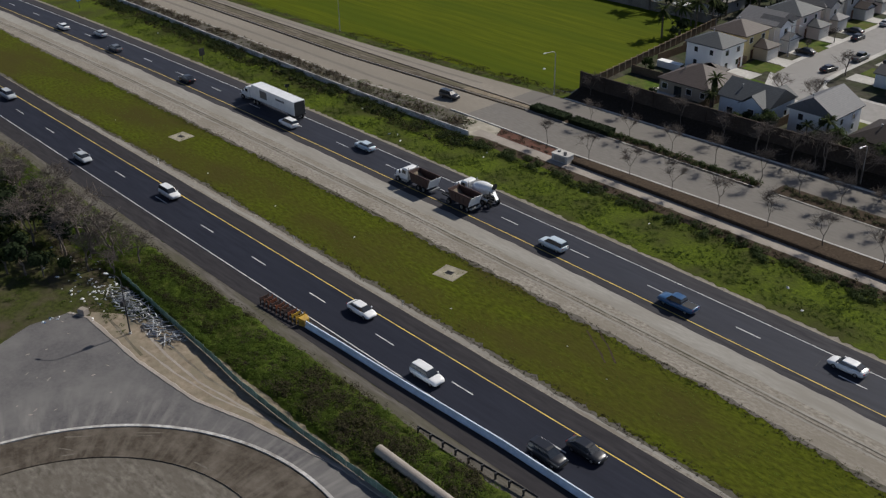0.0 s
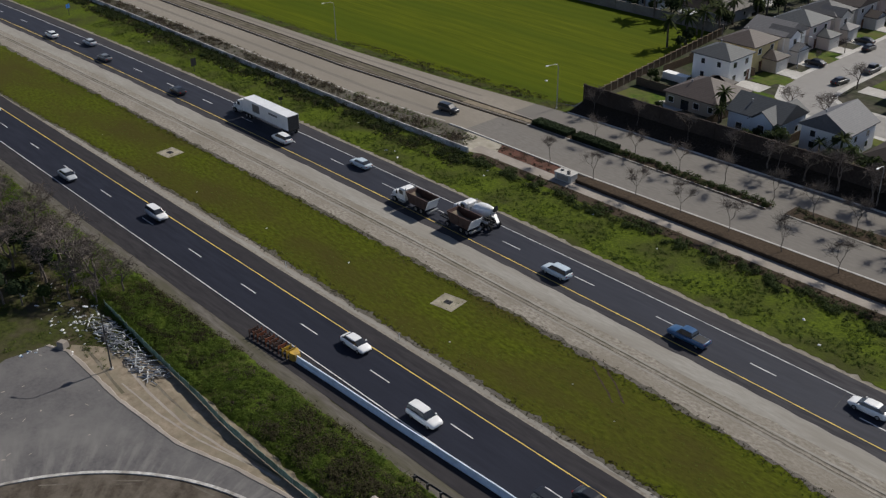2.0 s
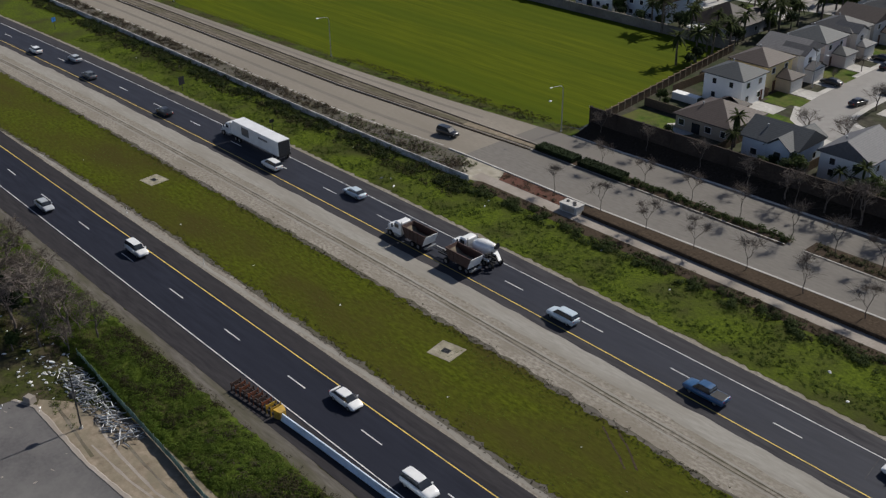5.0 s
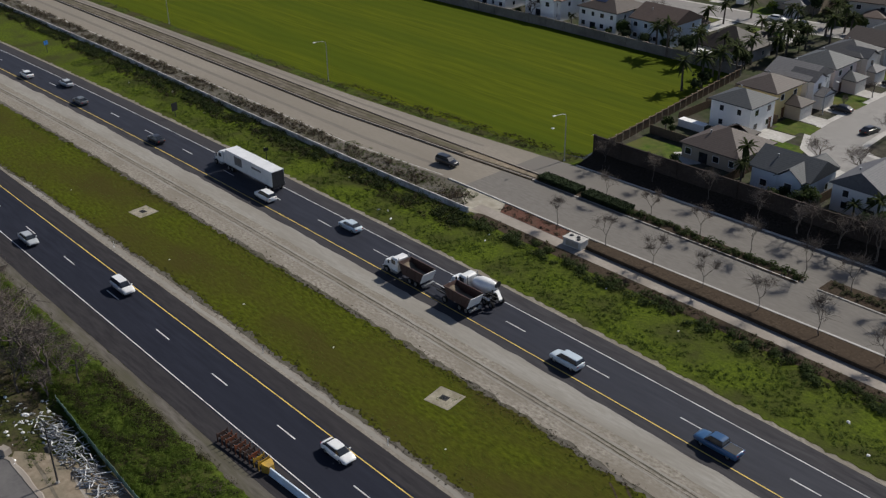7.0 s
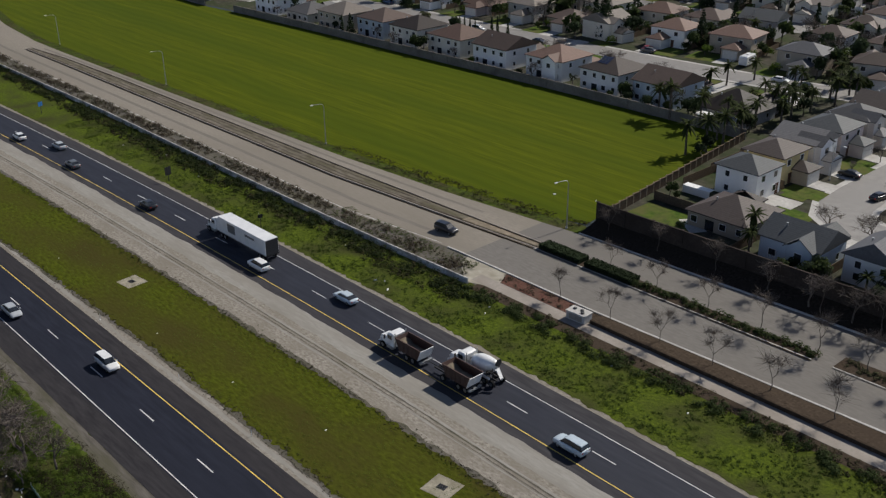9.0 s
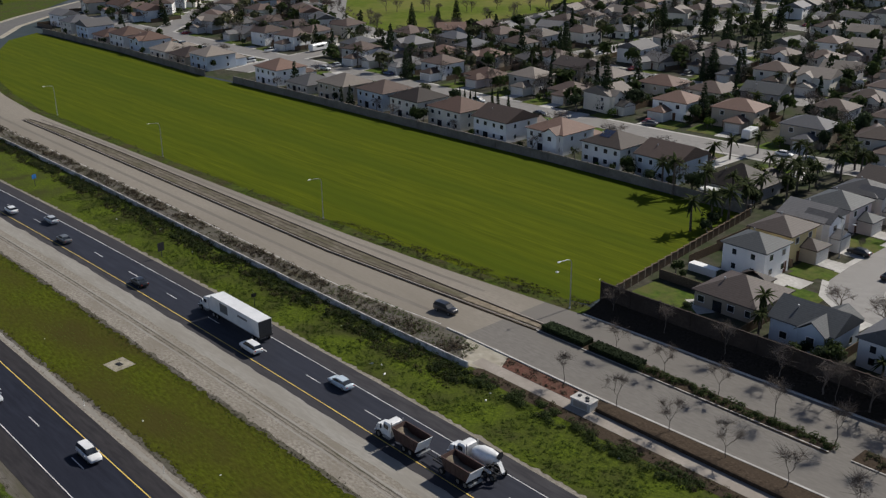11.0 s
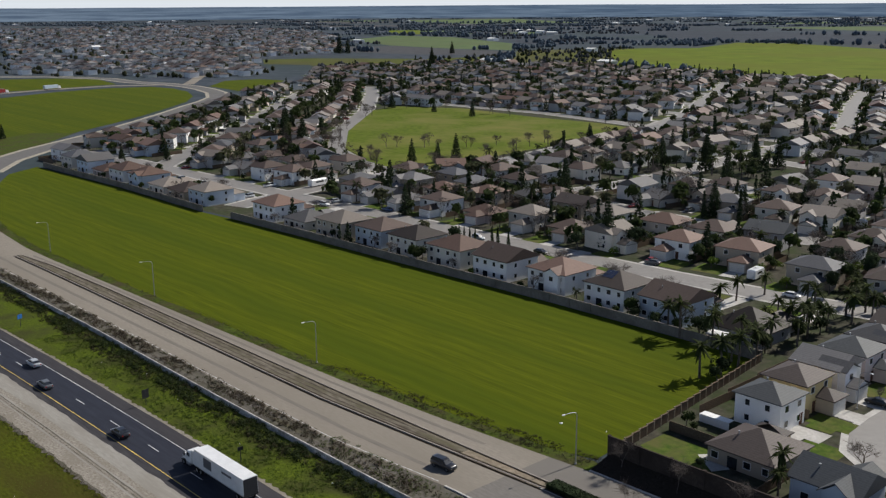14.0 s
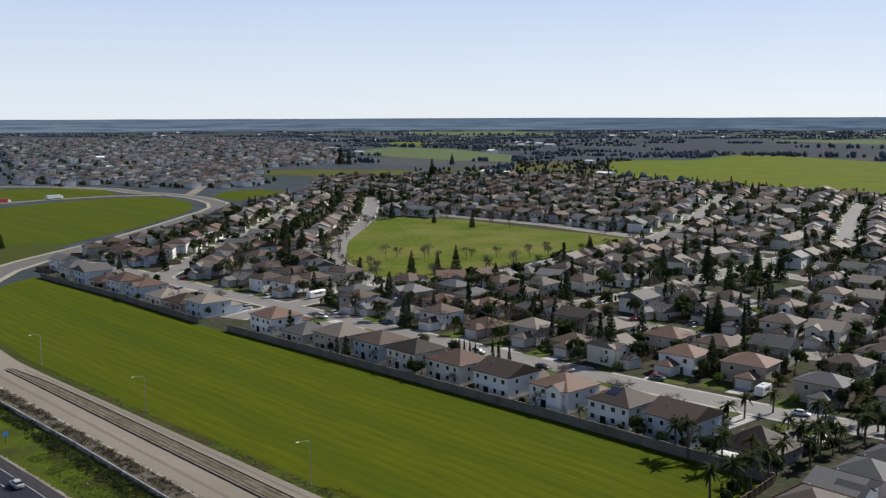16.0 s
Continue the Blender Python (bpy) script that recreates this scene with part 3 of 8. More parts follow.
s.grid_faces([[(x, NEAR(x) - 0.25, 0.0), (x, NEAR(x) - 0.25, 0.2), (x, NEAR(x) + 0.1, 0.2), (x, NEAR(x) + 0.1, 0.0)] for x in span(-143, 60, 3)], closed=True)
single("kerb", s, M["concrete"], "pale concrete kerb beside the planting strip", "kerb", kind="structure")
s = Shape()
s.grid_faces([[(x, FAR(x) - 0.05, 0.0), (x, FAR(x) - 0.05, 0.2), (x, FAR(x) + 0.3, 0.2), (x, FAR(x) + 0.3, 0.0)] for x in span(-131, 60, 3)], closed=True)
single("kerb", s, M["concrete"], "pale concrete kerb below the brown wall", "kerb", kind="structure")
# planting strip, walk and mulch on the near side of the frontage road
s = Shape()
s.grid_faces([[(x, 128.12, 0.0), (x, 128.12, 0.62 + 0.05 * fuzz(x, 2, 1.5)), (x, 128.4, 0.66 + 0.06 * fuzz(x, 6, 1.2)), (x, 129.8, 0.5 + 0.08 * fuzz(x, 9, 1.0)), (x, NEAR(x) - 0.22, 0.14)] for x in span(-108, 60, 0.8)], False)
single("planting_bed", s, M["bedsoil"], "raised brown planting bed behind a low edging", "planting bed", kind="structure")
strip("planting_bed", span(-112, -108, 1.0), flat(128.0), lambda x: NEAR(x) - 0.2, 0.03, M["mulch"], "dark brown mulch bed along the kerb", "planting bed", 0.05)
for x0 in (-46.0, -43.2, -40.2):
    s = Shape()
    s.face([(x0 - 0.05, 103.4 + bend(x0), 0.02), (x0 + 0.05, 103.4 + bend(x0), 0.02), (x0 - 0.5, 107.7 + bend(x0), 0.02), (x0 - 0.6, 107.7 + bend(x0), 0.02)])
    single("sealed_seam", s, M["shoulder_up"], "thin pale sealed seam across the asphalt", "seam", kind="structure")
strip("planting_bed", span(-129.5, -112, 1.0), flat(128.2), lambda x: NEAR(x) - 0.2, 0.035, M["redmulch"], "reddish mulch bed with small shrubs", "planting bed", 0.1)
strip("sidewalk", span(-131, 60, 1.5), flat(125.6), flat(128.1), 0.05, M["walk"], "pale concrete path beside the mulch bed", "sidewalk")
sheet("sidewalk", [(-136, 128), (-131, 124.4), (-126, 126.5), (-128.5, 131.6), (-138, 131.8)], 0.045, M["ramp"], "pale sandy concrete ramp at the end of the path", "sidewalk")
strip("planting_bed", span(-129, 60, 1.0), flat(123.2), flat(125.7), 0.03, M["mulch"], "brown mulch bank below the path", "planting bed", 0.3, 1.5, 81)
strip("road_median", span(-132, -80, 1.5), flat(141.9), lambda x: 145.4 - 0.02 * (x + 132), 0.17, M["mulch"], "raised planted median of dark mulch", "median")
strip("road_median", span(-77, 60, 1.5), lambda x: 142.6 + 0.02 * (x + 77), lambda x: 146.3 + 0.02 * (x + 77), 0.17, M["mulch"], "raised planted median of dark mulch", "median")
for x0, x1, c in ((-132.2, -80, 141.8), (-77, 60, 142.5)):
    line_mark("kerb", x0, x1, lambda x: c + 0.01 * (x - x0), 0.2, M["concrete"], "pale kerb edge of the planted median", 0.18)
s = Shape()
rr = []
for x in span(-131, 60, 1.5):
    a, b = FAR(x) + 0.3, 157.4 + 0.0165 * (x + 131)
    rr.append([(x, a + (b - a) * q / 5, 0.15 + 1.35 * (q / 5) ** 1.2 + 0.1 * fuzz(x, q, 2.0)) for q in range(6)])
s.grid_faces(rr, False)
single("planting_bank", s, M["darkbank"], "bare brown bank rising to the brown wall", "planting bed", kind="structure")

# the green field and its surrounds
field = [(-133, 156.5)] + [(x, FAR(x) + 3.0 + 0.8 * fuzz(x, 0, 6)) for x in span(-140, -384, 4)] + [(-430, 158), (-465, 172), (-500, 191), (-512, 208.5), (-436, 212.2), (-366, 211.6), (-346, 213.2), (-300, 215.2), (-256, 216.5), (-200, 218.6), (-160, 218.8), (-139.6, 218.4)]
sheet("field", field, 0.02, M["field"], "wide bright green field of young crop with faint furrows", "field")
strip("weed_strip", span(-470, -131, 1.0), lambda x: FAR(x) - 0.1, lambda x: FAR(x) + 3.6, 0.012, M["slope"], "brown-green weedy strip between road and field", "grass", 0.5, 1.5, 91)
# lower corner: car park, dirt, slope
sheet("weedy_ground", [(-300, -150), (200, -150), (200, 62), (-300, 62)], -0.035, M["thicket_floor"], "weedy brown ground below the freeway", "ground")
sheet("dirt_patch", [(-120.4, 43.6), (-118.5, 42.2), (-105, 41.8), (-92, 42.8), (-84, 45.2), (-68, 48), (-60, 49), (-60, 50.2), (-84, 50.4), (-106, 50.4), (-112, 49.2), (-117, 46.5)], 0.012, M["dirt"], "bare tan dirt beside the car park", "ground")
lot = [(-119.3, 42.4), (-122.4, 41.0), (-123, 36), (-121.2, 31.4), (-112, 8), (-102, 8)]
lot += [(-71.4 + 31.0 * math.cos(a), 14.5 + 31.0 * math.sin(a)) for a in span(3.3, 1.2, 0.1)]
lot += [(-30, 40), (-30, 50), (-60, 49.3), (-71.3, 48.6), (-84.8, 45.8), (-93.1, 43.3), (-105.3, 42.3)]
sheet("car_park", lot, 0.03, M["lot"], "empty grey asphalt car park with pale scuffs", "car park")
sheet("dirt_basin", [(-71.4 + 31.0 * math.cos(a), 14.5 + 31.0 * math.sin(a)) for a in span(0, 6.2, 0.1)], 0.02, M["darkdirt"], "round dark dirt area inside the kerb ring", "ground")
sheet("dirt_floor", [(-74.0 + 22.2 * math.cos(a), 16.2 + 22.2 * math.sin(a)) for a in span(0, 6.2, 0.1)], 0.026, M["scraped"], "scraped grey-brown soil inside the inner ring", "ground")
edge = [(-122.4, 41.2), (-119.3, 42.6), (-105.3, 42.5), (-93.1, 43.5), (-84.8, 46.0), (-71.3, 48.8), (-60, 49.5)]
s = Shape()
s.grid_faces([[(x, y - 0.25 + 0.1 * fuzz(x, 1, 0.8), 0.0), (x, y - 0.2 + 0.1 * fuzz(x, 1, 0.8), 0.1), (x, y + 0.25 + 0.15 * fuzz(x, 5, 0.9), 0.1), (x, y + 0.4 + 0.15 * fuzz(x, 5, 0.9), 0.0)] for x, y in [(x, poly(edge)(x)) for x in span(-122.4, -60, 0.5)]], True)
single("kerb", s, M["walk"], "worn pale edging between car park and dirt", "kerb", kind="structure")
# the inner ring is an added dark kerb that draws a step's shadow line
for cx, cy, r, w, h, lab in ((-71.4, 14.5, 31.0, 0.4, 0.16, "pale worn concrete kerb ring round the dirt area"), (-74.0, 16.2, 22.4, 0.2, 0.14, "inner ring of low dark kerb standing in for a step's shadow line")):
    s = Shape()
    rr = []
    for a in span(0, 6.2832, 0.06):
        c, t = math.cos(a), math.sin(a)
        rr.append([(cx + (r - w) * c, cy + (r - w) * t, 0.0), (cx + (r - w) * c, cy + (r - w) * t, h), (cx + r * c, cy + r * t, h), (cx + r * c, cy + r * t, 0.0)])
    s.grid_faces(rr, True, False)
    single("kerb", s, M["oldbarrier"] if r > 30 else M["darkdirt"], lab, "kerb", kind="structure")
for k, (pts, w) in enumerate((([(-112, 46.6), (-104, 45.9), (-96, 45.8), (-88, 47.0), (-80, 48.4)], 0.16), ([(-112, 47.9), (-104, 47.2), (-96, 47.0), (-88, 47.9), (-80, 48.9)], 0.16), ([(-108, 44.4), (-100, 44.6), (-92, 45.6), (-84, 47.6)], 0.12), ([(-118, 44.6), (-112, 44.1), (-106, 43.5)], 0.2))):
    track = poly(pts)
    strip("tyre_track", span(pts[0][0], pts[-1][0], 0.5), lambda x: track(x) - w, lambda x: track(x) + w, 0.016, M["browngravel" if k % 2 else "walk"], "curving tyre track pressed into the bare dirt", "rut", 0.12, 2.5, 130 + k)
rnd = random.Random(61)
for _ in range(70):
    x, y = rnd.uniform(-121, -84), rnd.uniform(14, 44)
    if math.hypot(x + 71.4, y - 14.5) < 31.6 or y > 42.0 - 0.06 * abs(x + 112) or x < -121.5 + 0.3 * (40 - y):
        continue
    s = Shape()
    a, l, w = rnd.uniform(-0.5, 2.2), rnd.uniform(0.1, 0.55), rnd.uniform(0.05, 0.16)
    k = [(l * math.cos(6.2832 * j / 7) * rnd.uniform(0.6, 1.1), w * math.sin(6.2832 * j / 7) * rnd.uniform(0.6, 1.1)) for j in range(7)]
    s.face([(x + p * math.cos(a) - q * math.sin(a), y + p * math.sin(a) + q * math.cos(a), 0.034) for p, q in k])
    single("pale_scuff", s, M["walk"], "pale dusty scuff on the car park asphalt", "scuff", kind="structure")
for _ in range(26):
    x, y = rnd.uniform(-100, -60), rnd.uniform(14, 44)
    if math.hypot(x + 71.4, y - 14.5) > 30.0:
        continue
    a, l, w = math.atan2(y - 14.5, x + 71.4) + 1.57 + rnd.gauss(0, 0.3), rnd.uniform(0.6, 2.2), rnd.uniform(0.05, 0.16)
    s = Shape()
    k = [(l * math.cos(6.2832 * j / 9) * rnd.uniform(0.7, 1.1), w * math.sin(6.2832 * j / 9) * rnd.uniform(0.6, 1.1)) for j in range(9)]
    s.face([(x + p * math.cos(a) - q * math.sin(a), y + p * math.sin(a) + q * math.cos(a), 0.03) for p, q in k])
    single("pale_scuff", s, M["scraped"], "pale streak of dry soil in the dirt area", "scuff", kind="structure")
strip("slope", span(-300, 40, 0.8), flat(50.2), flat(58.8), 0.03, M["slope"], "weedy green and brown slope below the road", "grass", 0.5, 1.5, 95, crown=0.5)
sheet("waste_ground", [(-300, 0), (-124, 0), (-124, 42), (-117, 42.5), (-110, 51), (-300, 51)], -0.01, M["thicket_floor"], "overgrown waste ground with litter below the trees", "ground")

# far ground
sheet("weedy_ground", [(-656, 241), (-700, 150), (-600, 120), (-540, 190), (-556, 218), (-590, 243), (-634, 283)], 0.04, M["slope"], "weedy ground between the road bend and the far field", "ground")
sheet("park_lawn", [(-460, 333), (-392, 317), (-376, 334), (-384, 375), (-394, 455), (-398, 521), (-438, 529), (-487, 525), (-563, 530), (-609, 506), (-599, 477), (-531, 406), (-499, 364)], 0.06, M["park"], "open park lawn with worn pale patches", "park")
FIELDS = [
    ([(-630, 233), (-642, 257), (-624, 272), (-654, 311), (-681, 343), (-720, 384), (-750, 414), (-790, 442), (-832, 460), (-873, 468), (-905, 462), (-918, 430), (-913, 377), (-887, 321), (-840, 200), (-700, 150)], "field", "green crop field beyond the road bend"),
    ([(-1017, 1264), (-1032, 1354), (-968, 1415), (-1030, 1626), (-935, 1651), (-724, 1547), (-400, 1500), (0, 1500), (0, 960), (-200, 910), (-435, 916), (-501, 892), (-580, 908), (-683, 942), (-806, 1000)], "farfield", "large pale green field beyond the houses"),
    ([(-1209, 774), (-1182, 839), (-1094, 906), (-1070, 930), (-980, 812), (-1057, 751), (-1121, 720)], "olivefield", "dull olive field beside the estate"),
    ([(-1686, 1276), (-1804, 1490), (-1630, 1502), (-1316, 1357), (-1138, 1173), (-1246, 1148), (-1419, 1161)], "palefield", "pale green far field"),
    ([(-2128, 1738), (-2066, 1793), (-1821, 1580), (-1907, 1558)], "farfield", "narrow green far field"),
    ([(-1100, 393), (-1075, 441), (-1026, 467), (-955, 453), (-948, 396), (-948, 337), (-1010, 250)], "field", "strip of green beside the far road"),
    ([(-870, 502), (-918, 546), (-914, 582), (-873, 591), (-828, 558), (-818, 525), (-791, 502), (-800, 494)], "field", "small green plot at the road bend"),
    ([(-1433, 1085), (-1394, 1153), (-1232, 1135), (-1113, 1148), (-1034, 1066), (-1145, 1000), (-1275, 966)], "plough", "dark bare soil strip before the pale field"),
    ([(-1615, 2057), (-1387, 2197), (-1006, 2165), (-756, 1618), (-997, 1761), (-1177, 1668)], "orchard", "wide dark ploughed land beyond the green field"),
    ([(-900, 2300), (-1500, 2500), (-1300, 2800), (-600, 2700)], "palefield", "distant pale field"),
    ([(-2600, 2300), (-3200, 2700), (-3000, 3100), (-2300, 2700)], "palefield", "distant pale field"),
    ([(-300, 2600), (-900, 3000), (-500, 3300), (100, 2900)], "palefield", "distant pale field"),
]
for pts, mt, lb in FIELDS:
    sheet("far_field", pts, 0.05, M[mt], lb, "field")

# ================= barriers, walls, fences, poles =================
def extrude_x(profile, xs, fy):
    s = Shape()
    s.grid_faces([[(x, fy(x) + py, pz) for py, pz in profile] for x in xs], True, True)
    return s


JERSEY = [(-0.3, 0.0), (-0.3, 0.09), (-0.15, 0.34), (-0.08, 0.86), (0.08, 0.86), (0.15, 0.34), (0.3, 0.09), (0.3, 0.0)]
# new white barrier on the lower shoulder, in cast lengths, tinted with skylight blue
bar = thing("concrete_barrier", "long white concrete barrier on the road shoulder, tinted with skylight blue", "barrier")
BY = poly([(-97.3, 62.7), (-90, 63.0), (-79, 63.3), (-62, 64.0), (20, 64.3)])
for i in range(19):
    x0 = -97.0 + 6.1 * i
    part("barrier_length", extrude_x(JERSEY, span(x0, x0 + 6.06, 1.5), BY), M["barrier"], bar)
# stained barrier beside the frontage road
old = thing("concrete_barrier", "stained old concrete barrier above the weedy verge", "barrier")
OY = poly([(-430, 121.9), (-320, 123.0), (-260, 123.8), (-200, 123.4), (-175, 123.4), (-150, 123.6), (-127, 124.3)])
OLDP = [(-0.3, 0.0), (-0.3, 0.1), (-0.14, 0.36), (-0.1, 1.0), (0.12, 1.0), (0.15, 0.36), (0.3, 0.1), (0.3, 0.0)]
for i in range(49):
    x0 = -430.6 + 6.13 * i
    part("barrier_length", extrude_x(OLDP, span(x0, x0 + 6.06, 3.0), OY), M["oldbarrier"], old)

# crash cushion at the barrier's end
cc = thing("crash_cushion", "rusty orange ribbed crash cushion with a yellow end box", "crash cushion", pose(-97.2, 62.9, 0, 0, 0, 5))
for i in range(10):
    x = -1.25 - 0.84 * i
    s = Shape()
    s.box(x, x + 0.05, -0.7, 0.7, 0.6, 1.12)
    s.box(x - 0.03, x + 0.07, -0.78, -0.68, 0.0, 1.25)
    s.box(x - 0.03, x + 0.07, 0.68, 0.78, 0.0, 1.25)
    s.box(x - 0.02, x + 0.09, -0.06, 0.06, 0.0, 0.55)
    part("rib", s, (M["orange"] if i % 3 else M["rust"]) if i > 1 else M["yellow"], cc, "" if i > 1 else "yellow upright rib")
for y in (-0.4, 0.4):
    s = Shape()
    for i in range(9):
        x = -1.25 - 0.84 * i
        s.box(x - 0.76, x - 0.01, y - 0.05, y + 0.05, 0.6, 0.86)
    part("side_rail", s, M["dark_metal"], cc, "dark steel side rail")
s = Shape()
s.loft([[(x, -w, 0.0), (x, -w, h), (x, w, h), (x, w, 0.0)] for x, w, h in ((-0.8, 0.7, 1.2), (-0.4, 0.62, 1.1), (0.1, 0.4, 0.95))])
part("end_box", s, M["yellow"], cc, "yellow steel end box")

# guard rail on timber posts
gr = thing("guard_rail", "dark steel guard rail on blocked posts beside the slope", "guard rail")
GY = poly([(-70.5, 58.9), (-54, 60.2), (0, 60.6)])
for i in range(18):
    x = -70 + 1.9 * i
    s = Shape()
    s.box(x - 0.09, x + 0.09, GY(x) - 0.35, GY(x) - 0.17, 0.0, 0.82)
    s.box(x - 0.07, x + 0.07, GY(x) - 0.17, GY(x) + 0.02, 0.45, 0.8)
    part("post", s, M["dark_metal"], gr)
W = [(0.0, 0.45), (0.07, 0.5), (0.0, 0.6), (0.0, 0.66), (0.07, 0.74), (0.0, 0.8), (-0.015, 0.8), (0.05, 0.74), (-0.015, 0.66), (-0.015, 0.6), (0.05, 0.5), (-0.015, 0.45)]
part("rail", extrude_x([(a + 0.03, b) for a, b in W], span(-70.4, -36, 1.9), GY), M["dark_metal"], gr)

# pale pipe lying on the slope
s = Shape()
k = 20
outer = [[(x, 53.0 + 0.62 * math.cos(6.2832 * j / k), 0.9 + 0.62 * math.sin(6.2832 * j / k)) for j in range(k)] for x in (-70.0, -64.0, -58.0, -46.0)]
inner = [[(x, 53.0 + 0.54 * math.cos(6.2832 * j / k), 0.9 + 0.54 * math.sin(6.2832 * j / k)) for j in range(k)] for x in (-70.0, -46.0)]
s.grid_faces(outer, True, False)
s.grid_faces([list(reversed(r)) for r in inner], True, False)
s.grid_faces([outer[0], inner[0]], True, False)
s.grid_faces([outer[-1], inner[-1]], True, False)
single("culvert_pipe", s, M["walk"], "large pale concrete pipe lying on the slope", "pipe", smooth=False)

# green mesh fence below the slope
fence = thing("mesh_fence", "green screened wire fence along the foot of the slope", "fence")
FY = poly([(-128, 51.2), (-112, 50.2), (-99, 49.6), (-92, 49.0), (-82, 48.9), (-60, 49.6), (-30, 50.5)])
for i in range(40):
    x0 = -126 + 2.5 * i
    s = Shape()
    s.tube([(x0, FY(x0), 0), (x0, FY(x0), 1.25)], [0.035, 0.035], 5)
    part("post", s, M["metal"], fence)
    s = Shape()
    a, b = (x0 + 0.04, FY(x0 + 0.04)), (x0 + 2.46, FY(x0 + 2.46))
    pts = [(a[0] + (b[0] - a[0]) * q / 4, a[1] + (b[1] - a[1]) * q / 4 + 0.05 * fuzz(x0 + q, 1, 1.3)) for q in range(5)]
    s.grid_faces([[(x, y - 0.012, 0.08), (x, y - 0.012, 1.05 + 0.2 * fuzz(x, 4, 1.1)), (x, y + 0.012, 1.05 + 0.2 * fuzz(x, 4, 1.1)), (x, y + 0.012, 0.08)] for x, y in pts], True, True)
    part("screen", s, M["green_mesh"], fence)


def block_wall(name, pts, height, mat, label, bay=6.0, cap=True):
    """A masonry wall with pilasters along a broken line."""
    w = tagged(new(name), label, "wall", kind="structure")
    for (x0, y0), (x1, y1) in zip(pts, pts[1:]):
        length = math.hypot(x1 - x0, y1 - y0)
        n = max(1, round(length / bay))
        a = math.degrees(math.atan2(y1 - y0, x1 - x0))
        for i in range(n):
            u = length * i / n
            m = pose(x0, y0, 0, 0, 0, a) @ pose(u, 0, 0)
            s = Shape()
            s.box(0.2, length / n - 0.2, -0.1, 0.1, 0.0, height)
            if cap:
                s.box(0.2, length / n - 0.2, -0.15, 0.15, height, height + 0.09)
            part("panel", s, mat, w).matrix_basis = m
            s = Shape()
            s.box(-0.2, 0.2, -0.22, 0.22, 0.0, height + 0.1)
            s.box(-0.25, 0.25, -0.27, 0.27, height + 0.1, height + 0.2)
            part("pilaster", s, mat, w).matrix_basis = m
    return w


block_wall("wall_north", [(-131.2, 157.5), (-95, 158.2), (40, 160.3)], 4.5, M["soundwall"], "tall dark brown block sound wall above the frontage road", 6.0)
block_wall("wall_field", [(-139.9, 218.8), (-160, 219.2), (-200, 219.0), (-256, 216.9), (-300, 215.6), (-346.5, 213.6)], 2.3, M["fieldwall"], "long grey block wall between field and back gardens", 6.5)
block_wall("wall_field_far", [(-364, 212.2), (-436, 212.8), (-509, 210.2)], 2.3, M["fieldwall"], "long grey block wall between field and back gardens", 6.5)

fe = thing("wooden_fence", "brown plank fence with pale posts along the field's edge", "fence")
n = 24
for i in range(n):
    y0, y1 = 158.0 + 60.2 * i / n, 158.0 + 60.2 * (i + 1) / n
    x0, x1 = -131.6 - 8.0 * i / n, -131.6 - 8.0 * (i + 1) / n
    s = Shape()
    s.box(x0 - 0.09, x0 + 0.09, y0 - 0.09, y0 + 0.09, 0, 2.15)
    part("post", s, M["post_wood"], fe, "pale timber post")
    s = Shape()
    for q in range(8):
        f0, f1 = (q + 0.06) / 8, (q + 0.94) / 8
        ya, yb, xa = y0 + 0.1 + (y1 - y0 - 0.2) * f0, y0 + 0.1 + (y1 - y0 - 0.2) * f1, x0 + (x1 - x0) * (f0 + f1) / 2
        s.box(xa - 0.02, xa + 0.02, ya, yb, 0.06, 1.95)
    s.box(min(x0, x1), min(x0, x1) + 0.35, y0 + 0.1, y1 - 0.1, 1.86, 1.98)
    part("plank_panel", s, M["fence_wood"], fe)


def street_lamp(x, y, arm_yaw, h=9.4, arm=2.6, dark=False):
    t = thing("street_lamp", "slim grey street lamp with one curved arm", "street lamp", pose(x, y, 0, 0, 0, arm_yaw), "street lamps")
    mt = M["dark_metal"] if dark else M["metal"]
    s = Shape()
    s.tube([(0, 0, 0), (0, 0, 0.25)], [0.22, 0.2], 10)
    part("base", s, M["concrete"], t)
    s = Shape()
    s.tube([(0, 0, 0.2), (0, 0, h * 0.5), (0, 0, h - 0.7)], [0.11, 0.09, 0.065], 8)
    part("pole", s, mt, t)
    s = Shape()
    s.tube([(0, 0, h - 0.72), (0.25, 0, h - 0.25), (0.9, 0, h), (arm, 0, h + 0.08)], [0.06, 0.055, 0.05, 0.04], 6)
    part("arm", s, mt, t)
    s = Shape()
    s.loft([[(arm + u, w * c, h + 0.07 + hh * d) for c, d in ((-1, 0), (-0.7, 1), (0.7, 1), (1, 0), (0.6, -0.7), (-0.6, -0.7))] for u, w, hh in ((0, 0.06, 0.05), (0.2, 0.15, 0.1), (0.6, 0.16, 0.09), (0.75, 0.08, 0.05))])
    part("lamp_head", s, M["trim"], t)
    return t


for x, y in ((-134.2, 152.6), (-203.5, 149.6), (-274.6, 148.2), (-342.0, 147.4)):
    street_lamp(x, y, -95)
street_lamp(-68.2, 155.6, -90, 7.4, 2.0)
lp = street_lamp(-111.7, 44.9, -150, 8.7, 1.6, True)
s = Shape()
s.box(-0.05, 0.45, -0.35, 0.35, 4.3, 5.0)
part("floodlight", s, M["dark_metal"], lp)
street_lamp(-113.9, 209, 0, 7.4, 1.8)


